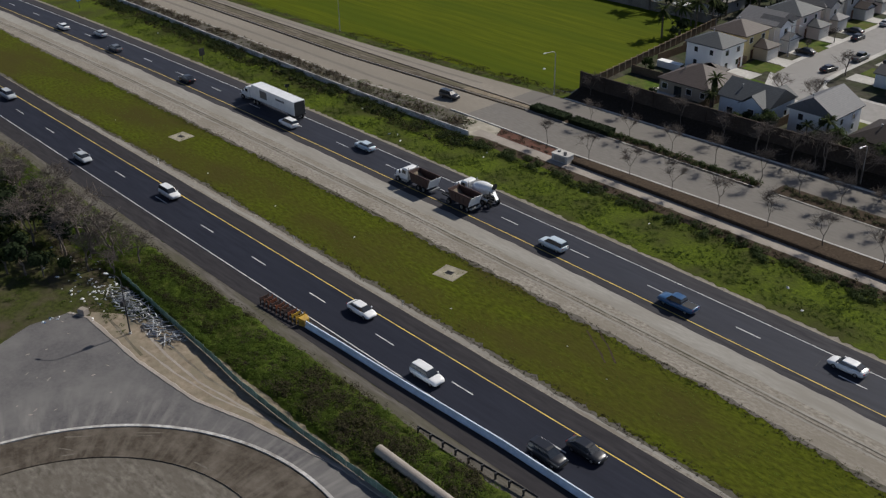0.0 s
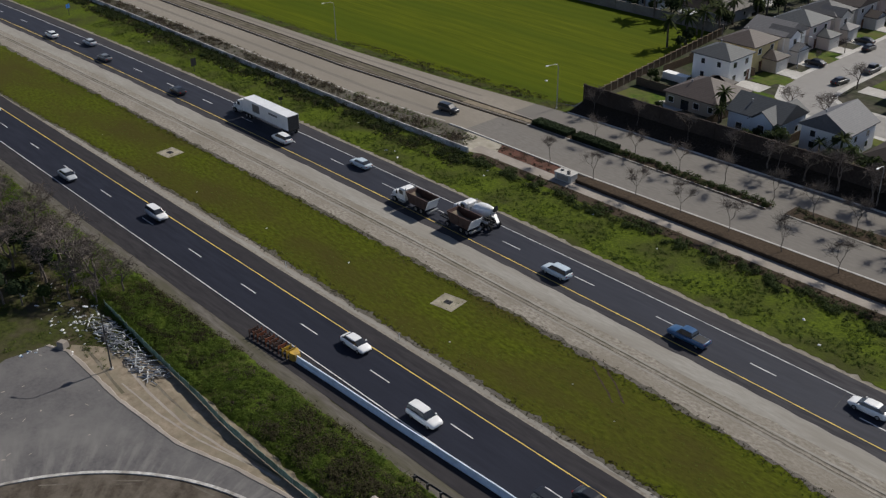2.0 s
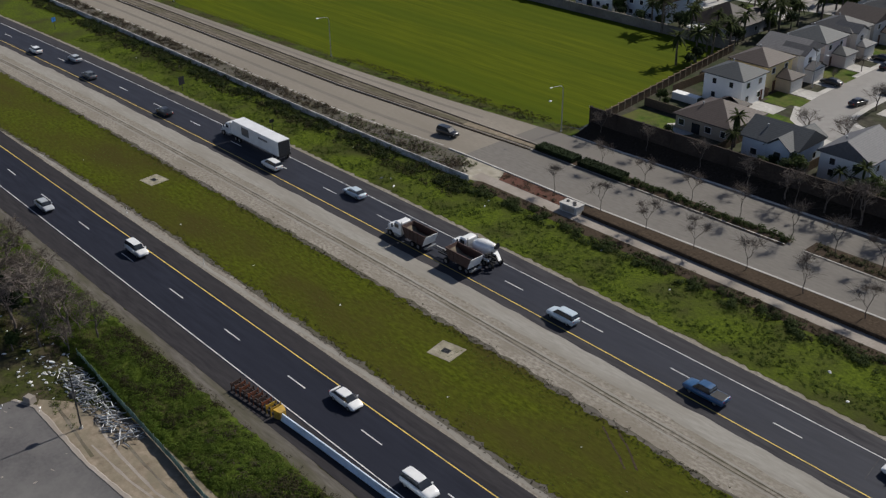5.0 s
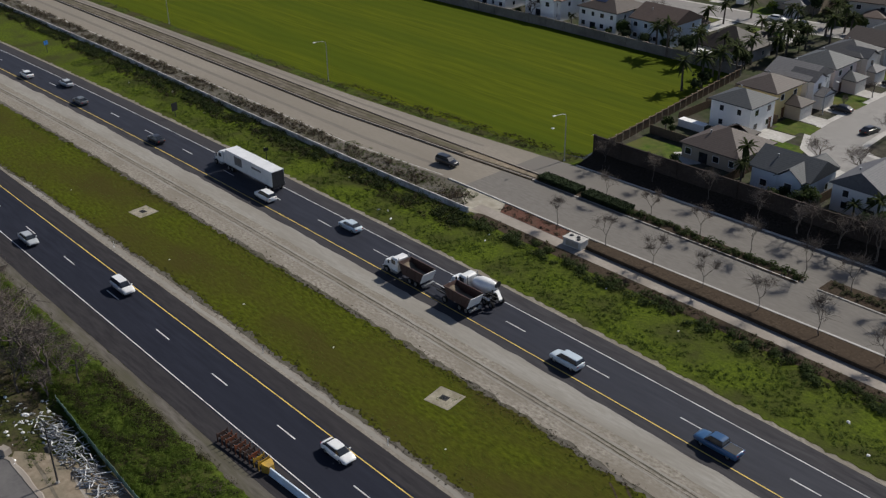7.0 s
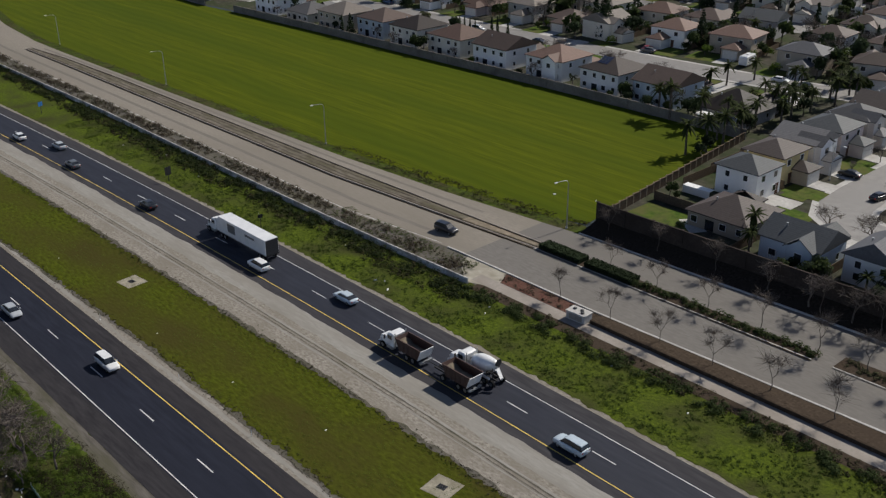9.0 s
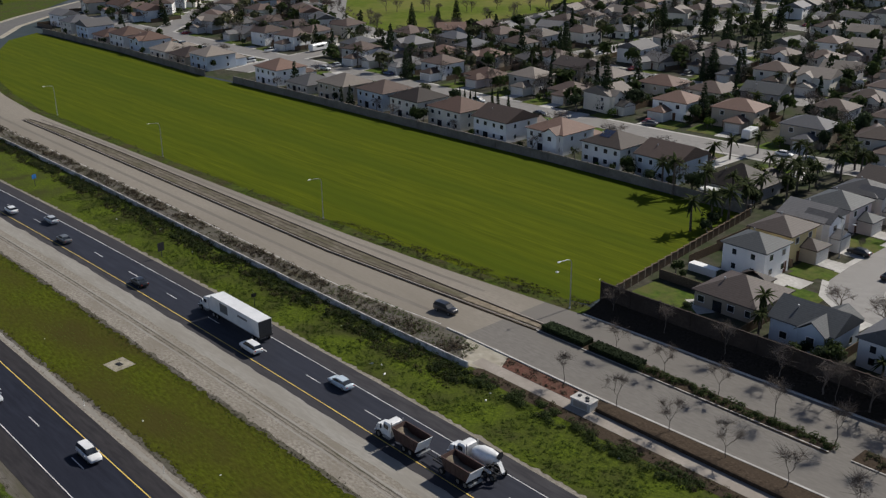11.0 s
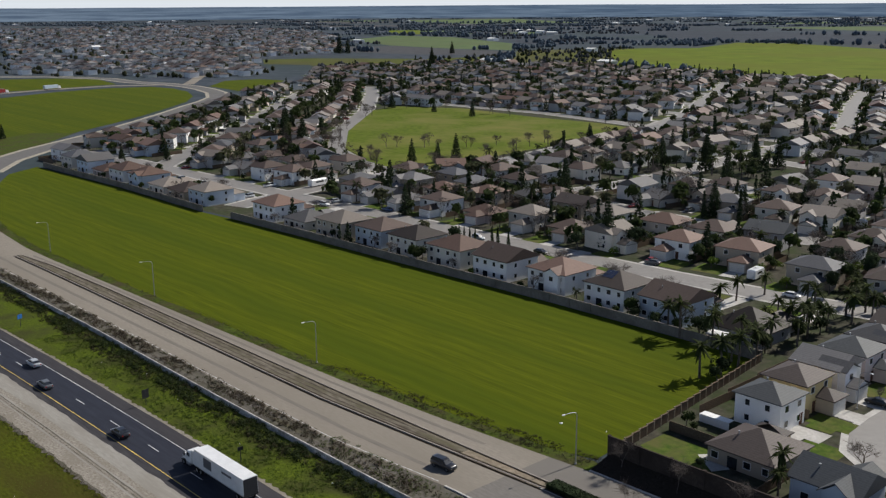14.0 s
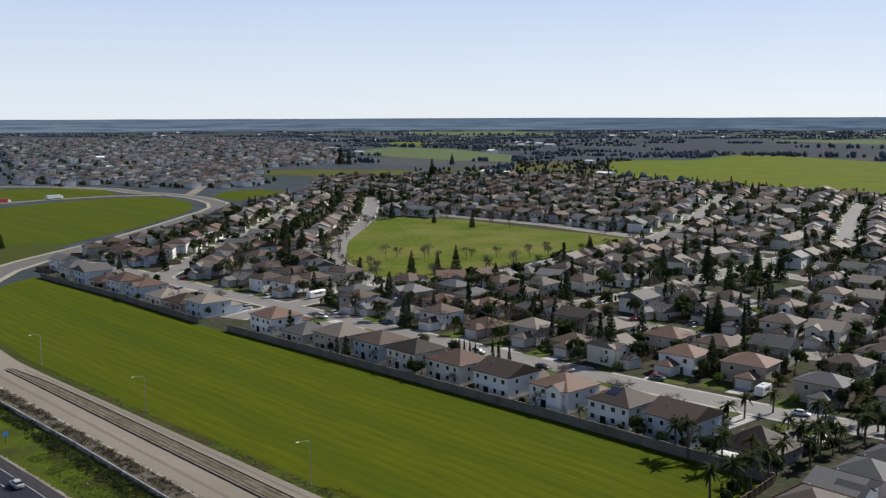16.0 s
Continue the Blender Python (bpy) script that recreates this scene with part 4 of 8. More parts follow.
def road_sign(x, y, h, w, hh, mat, label, yaw=0.0):
    t = thing("road_sign", label, "sign", pose(x, y, 0, 0, 0, yaw))
    s = Shape()
    s.box(-0.05, 0.05, -0.04, 0.04, 0, h)
    part("post", s, M["dark_metal"], t)
    s = Shape()
    s.box(-0.03, 0.03, -w / 2, w / 2, h - hh, h + 0.05)
    part("panel", s, mat, t)


road_sign(-206.6, 112.2, 3.1, 1.5, 1.7, M["black"], "dark back of a road sign on a post in the verge", 10)
road_sign(-172.5, 112.3, 2.8, 0.95, 0.6, M["black"], "small dark road sign on a thin post in the verge", -5)
road_sign(-272.0, 112.6, 3.0, 1.3, 1.0, M["blue_sign"], "blue service sign on a post beside the road", 20)
for x in (-118, -92, -136, -160):
    t = thing("delineator", "thin white delineator post in the gravel", "marker post", pose(x, 75.2 + 0.004 * x % 0.4, 0), "delineators")
    s = Shape()
    s.box(-0.05, 0.05, -0.015, 0.015, 0, 0.95)
    part("post", s, M["trim"], t)
    s = Shape()
    s.box(-0.055, -0.05, -0.03, 0.03, 0.75, 0.92)
    part("reflector", s, M["lamp_white"], t)

# drain aprons in the median
for x, y, a in ((-94.3, 86.0, 12), (-168.7, 84.9, 8)):
    t = thing("drain_inlet", "square pale concrete drain apron with an iron grate in the grass", "drain", pose(x, y, 0.02, 0, 0, a))
    s = Shape()
    s.face([(-1.9, -1.7, 0.03), (1.8, -1.8, 0.03), (2.0, 1.7, 0.03), (-1.8, 1.8, 0.03)])
    s.grid_faces([[(-1.9, -1.7, 0.03), (1.8, -1.8, 0.03), (2.0, 1.7, 0.03), (-1.8, 1.8, 0.03)], [(-1.9, -1.7, -0.1), (1.8, -1.8, -0.1), (2.0, 1.7, -0.1), (-1.8, 1.8, -0.1)]], True, False)
    part("apron", s, M["pad"], t)
    s = Shape()
    for q in range(5):
        s.box(-0.5, 0.5, -0.4 + 0.18 * q, -0.32 + 0.18 * q, 0.03, 0.09)
    s.box(-0.56, -0.5, -0.45, 0.45, 0.03, 0.1)
    s.box(0.5, 0.56, -0.45, 0.45, 0.03, 0.1)
    part("grate", s, M["dark_metal"], t)
# ruts left in the grass
RUTS = [(-70.6, 88.6, -64.4, 84.6), (-69.4, 89.6, -63.3, 85.4)]
for x0, y0, x1, y1 in RUTS:
    s = Shape()
    rr = []
    for i in range(16):
        u = i / 15
        x, y = x0 + (x1 - x0) * u + 0.35 * fuzz(u * 5, x0, 1), y0 + (y1 - y0) * u
        w = 0.13 + 0.08 * fuzz(u * 8, y0, 1)
        rr.append([(x - w, y - 0.05, 0.036), (x + w, y + 0.05, 0.036)])
    s.grid_faces(rr, False)
    single("tyre_rut", s, M["mulch"], "dark bare tyre rut pressed into the median grass", "rut", kind="structure")

# utility box at the mulch bed
t = thing("utility_cabinet", "beige concrete utility box with two dark vents on top", "utility box", pose(-110.0, 128.0, 0.05, 0, 0, 4))
s = Shape()
s.box(-1.7, 1.7, -0.95, 0.95, 0, 1.25)
s.box(-1.8, 1.8, -1.05, 1.05, 1.25, 1.4)
part("body", s, M["concrete"], t)
for x, y in ((-0.9, 0.2), (0.35, 0.3), (0.85, -0.35)):
    s = Shape()
    s.tube([(x, y, 1.4), (x, y, 1.56), (x, y, 1.6)], [0.3, 0.3, 0.2], 12)
    part("vent", s, M["dark_metal"], t)
s = Shape()
s.box(-1.2, 1.2, -0.98, -0.95, 0.2, 1.1)
part("door", s, M["walk"], t)

# litter and pipe heap in the lower corner
rnd = random.Random(5)
heap = thing("pipe_heap", "heap of pale metal pipes and scrap beside the fence", "scrap heap")
for i in range(290):
    u = rnd.random()
    x, y = -123 + 17.5 * u + rnd.uniform(-1, 1), 48.5 - 0.5 * u + rnd.uniform(-1.5, 1.5)
    a, l = rnd.gauss(0.7, 0.8), rnd.uniform(0.5, 1.9)
    z = 0.1 + 0.6 * rnd.random() * (1 - abs(y - 48) / 2.5)
    s = Shape()
    s.tube([(x - l * math.cos(a) / 2, y - l * math.sin(a) / 2, max(0.06, z + rnd.uniform(-0.2, 0.2))), (x + l * math.cos(a) / 2, y + l * math.sin(a) / 2, z)], [0.055, 0.055], 5)
    part("pipe", s, M["metal"] if rnd.random() < 0.55 else (M["trash"] if rnd.random() < 0.6 else M["dark_metal"]), heap)


def litter(x, y, size, mat, label, rng):
    s = Shape()
    k = rng.randint(5, 7)
    lean = rng.uniform(0.2, 0.8)
    ring = [(size * rng.uniform(0.5, 1) * math.cos(6.2832 * j / k), lean * size * rng.uniform(0.5, 1) * math.sin(6.2832 * j / k)) for j in range(k)]
    s.loft([[(a, b, 0.0) for a, b in ring], [(a * 0.9, b * 0.9, size * rng.uniform(0.04, 0.15)) for a, b in ring], [(a * 0.4, b * 0.4, size * rng.uniform(0.1, 0.4)) for a, b in ring]])
    single("litter", s, mat, label, "litter", pose(x, y, 0.03, 0, 0, rng.uniform(0, 360)), "litter")


for x, y, z in ((-112.7, 83.0, 0.3), (-141.6, 114.2, 0.5), (-140.2, 115.0, 0.45), (-137.5, 113.4, 0.5), (-147.0, 163.5, 0.55), (-139.0, 166.5, 0.5), (-58.5, 117.0, 0.5), (-54.0, 113.0, 0.4), (-122, 121, 0.4), (-179, 116, 0.3), (-156, 119, 0.3), (-121.0, 119.0, 0.4), (-130.5, 80.5, 0.2), (-87.0, 79.5, 0.18), (-70, 84, 0.18), (-62, 82, 0.16), (-150, 79.5, 0.22), (-186, 80, 0.2), (-170, 55, 0.5), (-160, 75.3, 0.25), (-235, 116, 0.35), (-222, 120, 0.3), (-205, 118, 0.25), (-98, 121, 0.3), (-84, 119, 0.3)):
    litter(x, y, z, M["trash"], "white scrap of litter lying in the grass", rnd)
for i in range(60):
    litter(-124.5 + rnd.gauss(0, 2.6), 47.5 + rnd.gauss(0, 2.6), rnd.uniform(0.12, 0.5), M["trash"], "white litter heaped below the tree", rnd)
for i in range(70):
    x, y = -131 + rnd.gauss(0, 6.0), 48.5 + rnd.gauss(0, 3.2)
    litter(x, y, rnd.uniform(0.1, 0.45), (M["trash"], M["trash"], M["dark_metal"], PAINT["pale"])[i % 4], "scattered scrap and litter below the trees", rnd)
for i in range(7):
    litter(-122.6 + rnd.gauss(0, 0.6), 39.0 + rnd.gauss(0, 0.8), rnd.uniform(0.2, 0.4), (PAINT["pale"], M["trash"], PAINT["blue"])[i % 3], "dumped bag and rags at the car park's edge", rnd)
t = thing("concrete_block", "worn concrete block at the corner of the car park", "block", pose(-120.6, 42.6, 0.03, 0, 0, 20))
s = Shape()
s.loft([[(a * w, b * w, z) for a, b in ((-0.6, -0.5), (0.6, -0.5), (0.6, 0.5), (-0.6, 0.5))] for z, w in ((0, 1.0), (0.8, 0.92), (0.9, 0.8))])
part("block", s, M["walk"], t)

# ================= plants =================
def leaf_quads(s, centre, radius, count, size, rng, squash=0.8, up_bias=0.25, face_up=0.3):
    """Small bent leaves on and in an uneven ball."""
    cx, cy, cz = centre
    for _ in range(count):
        d = Vector((rng.gauss(0, 1), rng.gauss(0, 1), rng.gauss(0, 1) + up_bias)).normalized()
        r = radius * (0.55 + 0.5 * rng.random())
        p = Vector((cx + d.x * r, cy + d.y * r, cz + d.z * r * squash))
        n = (d + Vector((rng.uniform(-0.7, 0.7), rng.uniform(-0.7, 0.7), rng.uniform(-0.6, 0.6) + face_up))).normalized()
        u = n.cross(Vector((rng.uniform(-1, 1), rng.uniform(-1, 1), rng.uniform(-1, 1)))).normalized()
        w = n.cross(u)
        a, b = size * rng.uniform(0.6, 1.3), size * rng.uniform(0.4, 0.8)
        s.face([p - a * u, p - b * w - 0.1 * a * n, p + a * u, p + b * w + 0.1 * a * n])


def branch(s, p, d, length, r, depth, rng, spread=0.55, tips=None, sides=5, lift=0.12):
    q = p + d * length * 0.5 + Vector((rng.gauss(0, 1), rng.gauss(0, 1), 0)) * length * 0.05
    e = p + d * length
    s.tube([p, q, e], [r, r * 0.82, r * 0.62], max(3, sides), False)
    if depth == 0:
        if tips is not None:
            tips.append(e)
        return
    for _ in range(rng.choice((2, 3, 3))):
        nd = (d + Vector((rng.gauss(0, spread), rng.gauss(0, spread), rng.gauss(lift, spread * 0.6)))).normalized()
        branch(s, p + d * length * rng.uniform(0.6, 1.0), nd, length * rng.uniform(0.6, 0.82), r * 0.58, depth - 1, rng, spread, tips, sides - 1, lift)


TREE_SHAPES = {}


def tree_proto(kind, seed):
    """A tree standing at the origin, with trunk and crown as parts."""
    rng = random.Random(seed)
    trunk, crown, tips = Shape(), Shape(), []
    t = new("tree")
    if kind == "bare":
        branch(trunk, Vector((0, 0, 0)), Vector((0.02, 0.03, 1)), 1.75, 0.065, 4, rng, 0.42, tips, 5, 0.2)
        for e in tips:
            for _ in range(8):
                trunk.tube([e, e + Vector((rng.gauss(0, 0.55), rng.gauss(0, 0.55), rng.gauss(0.32, 0.36)))], [0.012, 0.006], 3, False)
        tagged(t, "leafless young street tree with thin twigs", "tree")
        part("trunk", trunk, M["bark"], t)
    elif kind == "bigbare":
        branch(trunk, Vector((0, 0, 0)), Vector((0.05, 0.0, 1)), 2.3, 0.19, 5, rng, 0.6, tips, 6, 0.08)
        for e in tips:
            for _ in range(3):
                trunk.tube([e, e + Vector((rng.gauss(0, 0.55), rng.gauss(0, 0.55), rng.gauss(0.15, 0.35)))], [0.026, 0.012], 3, False)
        tagged(t, "leafless grey-brown tree with a wide twiggy crown", "tree")
        part("trunk", trunk, M["bark"], t)
    elif kind == "round":
        branch(trunk, Vector((0, 0, 0)), Vector((0, 0, 1)), 1.7, 0.16, 2, rng, 0.5, tips)
        for e in tips:
            leaf_quads(crown, e + Vector((0, 0, 0.2)), rng.uniform(0.8, 1.4), 64, 0.31, rng)
        tagged(t, "leafy green garden tree with an uneven crown", "tree")
        part("trunk", trunk, M["bark"], t)
        part("crown", crown, M["leaf_dark"] if seed % 2 else M["leaf"] if seed % 3 else M["leaf_olive"], t)
    elif kind == "cypress":
        h = 9.0
        trunk.tube([(0, 0, 0), (0, 0, h * 0.9)], [0.14, 0.03], 6)
        for i in range(26):
            u = i / 25
            r = 0.85 * math.sin(math.pi * min(1, 0.12 + 0.8 * u) ** 0.8) * (1.05 - 0.6 * u) + 0.12
            leaf_quads(crown, (rng.gauss(0, 0.06), rng.gauss(0, 0.06), 0.5 + (h - 0.6) * u), r, 26, 0.27, rng, 1.2)
        tagged(t, "slim dark green cypress", "tree")
        part("trunk", trunk, M["bark"], t)
        part("crown", crown, M["leaf_dark"], t)
    elif kind == "conifer":
        h = 11.0
        trunk.tube([(0, 0, 0), (0, 0, h * 0.5), (0, 0, h)], [0.24, 0.13, 0.02], 7)
        for i in range(15):
            u = i / 14
            rr = 2.5 * (1 - u) ** 0.85 + 0.18
            n = max(3, int(8 * (1 - u)) + 2)
            for j in range(n):
                a = 6.2832 * (j + 0.5 * (i % 2)) / n + rng.gauss(0, 0.2)
                c = (0.62 * rr * math.cos(a), 0.62 * rr * math.sin(a), 1.2 + (h - 1.4) * u - 0.15 * rr)
                leaf_quads(crown, c, 0.42 * rr + 0.15, 14, 0.33, rng, 0.5)
        tagged(t, "tall dark conifer with drooping tiers", "tree")
        part("trunk", trunk, M["bark"], t)
        part("crown", crown, M["leaf_dark"], t)
    elif kind == "palm":
        h = 5.6
        trunk.tube([(0, 0, 0), (0.1, 0.05, h * 0.5), (0.05, 0.1, h)], [0.26, 0.19, 0.17], 8)
        for i in range(9):
            trunk.tube([(0.08, 0.06, 0.5 + 0.55 * i), (0.08, 0.06, 0.58 + 0.55 * i)], [0.23, 0.25], 7)
        for i in range(34):
            a, el = rng.uniform(0, 6.2832), rng.uniform(-0.5, 1.2)
            L = rng.uniform(2.2, 2.9)
            rows = []
            for q in range(6):
                u = q / 5
                r, z = L * u * math.cos(el * (1 - 0.3 * u)), L * u * math.sin(el) - 1.3 * u * u
                w = 0.24 * math.sin(math.pi * min(0.95, 0.12 + u * 0.85))
                c, sn = math.cos(a), math.sin(a)
                rows.append([(0.05 + r * c - w * sn, 0.1 + r * sn + w * c, h + z - 0.22 * w), (0.05 + r * c, 0.1 + r * sn, h + z + 0.1 * w), (0.05 + r * c + w * sn, 0.1 + r * sn - w * c, h + z - 0.22 * w)])
            crown.grid_faces(rows, False)
        tagged(t, "palm tree with a rough trunk and arching fronds", "palm tree")
        part("trunk", trunk, M["bark"], t)
        part("crown", crown, M["frond"], t)
    elif kind == "shrubby":
        branch(trunk, Vector((0, 0, 0)), Vector((0, 0, 1)), 0.8, 0.1, 2, rng, 0.7, tips)
        for e in tips:
            leaf_quads(crown, e, rng.uniform(0.5, 0.9), 45, 0.17, rng)
        tagged(t, "dense dark green garden shrub", "shrub")
        part("trunk", trunk, M["bark"], t)
        part("crown", crown, M["leaf"] if seed % 2 else M["leaf_lime"], t)
    TREE_SHAPES.setdefault(kind, []).append((trunk if kind == "palm" else trunk.thinned(6, 1.1) if "bare" in kind else trunk.thinned(3, 1.3), crown.thinned(2 if kind == "palm" else 5, 1.3 if kind == "palm" else 1.95)))
    return t


PROTOS, USED = {}, set()
for kind, seeds in (("bare", (1, 2, 3)), ("bigbare", (4, 5, 6)), ("round", (7, 8, 9, 10)), ("cypress", (11, 12)), ("conifer", (13, 14)), ("palm", (15, 16, 17)), ("shrubby", (18, 19, 20))):
    PROTOS[kind] = [tree_proto(kind, q) for q in seeds]


def plant(kind, x, y, size=1.0, turn=None, z=0.0, rng=random.Random(77), group="", label=""):
    p = rng.choice(PROTOS[kind])
    m = pose(x, y, z, 0, 0, rng.uniform(0, 360) if turn is None else turn)
    if p.name in USED:
        o = copy_thing(p, m)
    else:
        USED.add(p.name)
        o = p
        o.matrix_basis = m
    o.scale = (size, size, size * rng.uniform(0.92, 1.1))
    if kind == "palm":
        o.name = "palm_tree"
    elif kind == "shrubby":
        o.name = "shrub"
    if group:
        o["group"] = group
    if label:
        o["label"] = label
    return o


# street trees along the frontage road
for x in (-116.5, -106.4, -97.3, -88.4, -79.6, -70.3, -61.2, -52, -43):
    plant("bare", x, 131.0, 1.1 if x < -84 else 1.3, group="trees along the frontage road")
for x in (-117.5, -108.2, -98.6, -89.5, -80.4, -73.0, -66.0, -58, -50):
    plant("bare", x, 144.6, 1.05 if x < -96 else 1.3, z=0.15, group="trees along the frontage road")
for x in (-127, -116, -105, -95, -86, -77, -68, -60, -52):
    plant("bare", x, 155.4 + 0.3 * (x % 2), 1.15 if x < -96 else 1.4, group="trees along the frontage road")
# dead-looking trees and thicket in the lower corner
for x, y, q in ((-88, 155.4, 0.8), (-81, 155.4, 0.9), (-75, 155.6, 1.0), (-69, 155.4, 1.0), (-63, 155.6, 1.05), (-57.5, 155.8, 1.0), (-52, 156.0, 1.0), (-46, 156.3, 1.0)):
    plant("bigbare", x, y, q, z=0.6, group="trees below the brown wall")
for x, y, q in ((-131, 52.4, 1.35), (-136, 51.5, 1.5), (-142, 52.0, 1.4), (-137, 47.5, 1.2), (-150, 50, 1.3), (-127.5, 54.5, 0.9), (-160, 51, 1.3), (-145, 46, 1.3), (-131.5, 48.5, 1.0), (-155, 54, 1.1), (-168, 53, 1.2)):
    plant("bigbare", x, y, q)
rnd = random.Random(402)
for i in range(20):
    plant("bigbare", rnd.uniform(-182, -124), rnd.uniform(49.5, 57.5), rnd.uniform(0.45, 0.85), rng=rnd, label="leafless grey-brown scrub tree above the slope")
for x, y, q in ((-136.5, 41.2, 1.15), (-139, 39.5, 1.0), (-147, 43, 1.1), (-152, 46, 1.2), (-158, 52, 1.0), (-133, 45.5, 0.7), (-165, 50, 1.1), (-141, 43.5, 0.9), (-139.5, 48, 1.2), (-144, 49.5, 1.3), (-149, 48, 1.2), (-134.5, 43, 0.9), (-156, 47, 1.3), (-150, 40, 1.3), (-143, 38, 1.2), (-162, 46, 1.3)):
    plant("round", x, y, q, label="dense dark thicket tree beside the car park")


def thicket(name, spots, mat, label, category, leaf=0.14, count=26, seed=1, squash=0.7, face_up=0.9):
    """Countless small plants in one mesh: spots are x, y, z, radius."""
    rng = random.Random(seed)
    s = Shape()
    for x, y, z, r in spots:
        leaf_quads(s, (x, y, z + r * 0.45), r, int(count * (0.6 + r)), leaf * (0.7 + 0.5 * r), rng, squash, 0.5, face_up)
    return single(name, s, mat, label, category, kind="stuff")


rnd = random.Random(21)


def slope_top(y):
    """Height of the swelling slope at y."""
    return max(0.0, 0.5 * (1 - ((y - 54.5) / 4.3) ** 2))


def clumps(n, x0, x1, y0, y1, r0, r1, s=6.0, keep=0.0, seed=0.0, fy=None, fz=None):
    out = []
    while len(out) < n:
        x, y = rnd.uniform(x0, x1), rnd.uniform(y0, y1)
        if fuzz(x, y, s, seed) + rnd.uniform(-0.25, 0.25) > keep:
            out.append((x, y + (fy(x) if fy else 0.0), fz(y) if fz else 0.0, rnd.uniform(r0, r1)))
    return out


thicket("verge_weeds", clumps(4200, -260, -20, 111.8, 122.5, 0.1, 0.45, 5.0, -0.1, 3), M["leaf_lime"], "bright green weeds scattered over the verge", "weeds", 0.085, 22, 2, 0.35, 2.2)
thicket("verge_weeds", clumps(1500, -260, -20, 112.5, 122.5, 0.12, 0.5, 6.0, 0.02, 9), M["weed"], "dark green weeds scattered over the verge", "weeds", 0.09, 22, 3, 0.4, 1.8)
thicket("barrier_scrub", clumps(1500, -330, -127, 117.5, 123.2, 0.15, 0.6, 5.0, -0.12, 13), M["scrub"], "dull brown scrub on the barrier side of the verge", "scrub", 0.13, 18, 44, 0.6)
thicket("barrier_scrub", clumps(1300, -330, -127, 119.0, 123.2, 0.3, 0.85, 7.0, -0.2, 12), M["leaf"], "dark scrub growing along the concrete barrier", "scrub", 0.15, 22, 4)
thicket("dry_scrub", clumps(1700, -400, -135, 125.6, 129.2, 0.2, 0.7, 5.0, -0.15, 15), M["weed_brown"], "dry brown scrub on the gravel strip", "scrub", 0.13, 18, 5)
thicket("green_scrub", clumps(650, -400, -133, 124.5, 129.0, 0.15, 0.5, 4.0, 0.0, 18), M["leaf_olive"], "grey-green scrub on the gravel strip", "scrub", 0.13, 18, 6)
thicket("strip_weeds", clumps(420, -170, -134, 125.4, 130.8, 0.12, 0.4, 4.0, -0.1, 16), M["weed"], "green weeds at the end of the gravel strip", "weeds", 0.08, 24, 30, 0.45, 1.8)
thicket("bank_bushes", clumps(420, -128, -20, 120.8, 124.2, 0.3, 0.9, 3.0, -0.05, 25), M["leaf"], "row of dark low bushes below the path", "bushes", 0.11, 56, 7, 0.6)
thicket("bank_scrub", clumps(500, -128, -20, 121.4, 125.4, 0.15, 0.5, 4.0, -0.2, 26), M["scrub"], "dull brown scrub between the low bushes", "scrub", 0.13, 18, 29, 0.6)
thicket("bed_shrubs", clumps(130, -129, -112, 128.5, 131.0, 0.12, 0.28, 1.5, 0.0, 28), M["weed_brown"], "small dry shrubs in the red mulch bed", "shrubs", 0.1, 22, 8)
thicket("median_bushes", [(x + rnd.uniform(-0.4, 0.4), 143.6 + rnd.uniform(-0.9, 0.9), 0.15, rnd.uniform(0.4, 0.8)) for x in span(-112, -80, 0.42)], M["leaf"], "rows of green bushes on the planted median", "bushes", 0.16, 42, 9)
thicket("median_bushes", [(x + rnd.uniform(-0.4, 0.4), 144.6 + rnd.uniform(-1.3, 1.3), 0.15, rnd.uniform(0.25, 0.6)) for x in span(-76, -20, 0.3)], M["leaf_olive"], "low grey-green bushes on the planted median", "bushes", 0.14, 32, 10)
thicket("field_weeds", clumps(1700, -430, -133, 0.3, 3.6, 0.1, 0.4, 4.0, -0.15, 33, FAR), M["leaf_olive"], "rough weeds between the road and the field", "weeds", 0.09, 16, 11, 0.5, 1.6)
thicket("field_weeds", clumps(800, -200, -131, 0.8, 5.4, 0.12, 0.45, 4.0, -0.05, 36, FAR), M["scrub"], "brown scrub between the road and the field", "weeds", 0.09, 18, 12, 0.5, 1.4)
thicket("slope_weeds", clumps(4200, -180, -46, 50.6, 58.3, 0.2, 0.7, 4.0, -0.3, 41, fz=slope_top), M["weed"], "dense green weeds on the slope", "weeds", 0.095, 32, 13, 0.5, 2.2)
thicket("slope_weeds", clumps(1100, -180, -60, 50.5, 58.6, 0.2, 0.6, 3.5, 0.08, 44, fz=slope_top), M["leaf_lime"], "bright green weeds on the slope", "weeds", 0.09, 30, 14, 0.45, 2.2)
thicket("slope_scrub", clumps(420, -100, -30, 50.8, 59.0, 0.25, 0.75, 3.5, 0.0, 47, fz=slope_top), M["weed_brown"], "dry brown scrub on the slope", "scrub", 0.085, 26, 15, 0.6, 1.2)
thicket("slope_scrub", clumps(520, -128, -104, 52.0, 58.8, 0.25, 0.75, 3.5, -0.1, 48, fz=slope_top), M["scrub"], "dull brown-green scrub at the head of the slope", "scrub", 0.09, 28, 25, 0.6, 1.2)
thicket("slope_scrub", clumps(700, -88, -58, 51.0, 58.6, 0.3, 0.9, 3.5, -0.15, 49, fz=slope_top), M["scrub"], "dull brown-green scrub beside the guard rail", "scrub", 0.1, 26, 26)
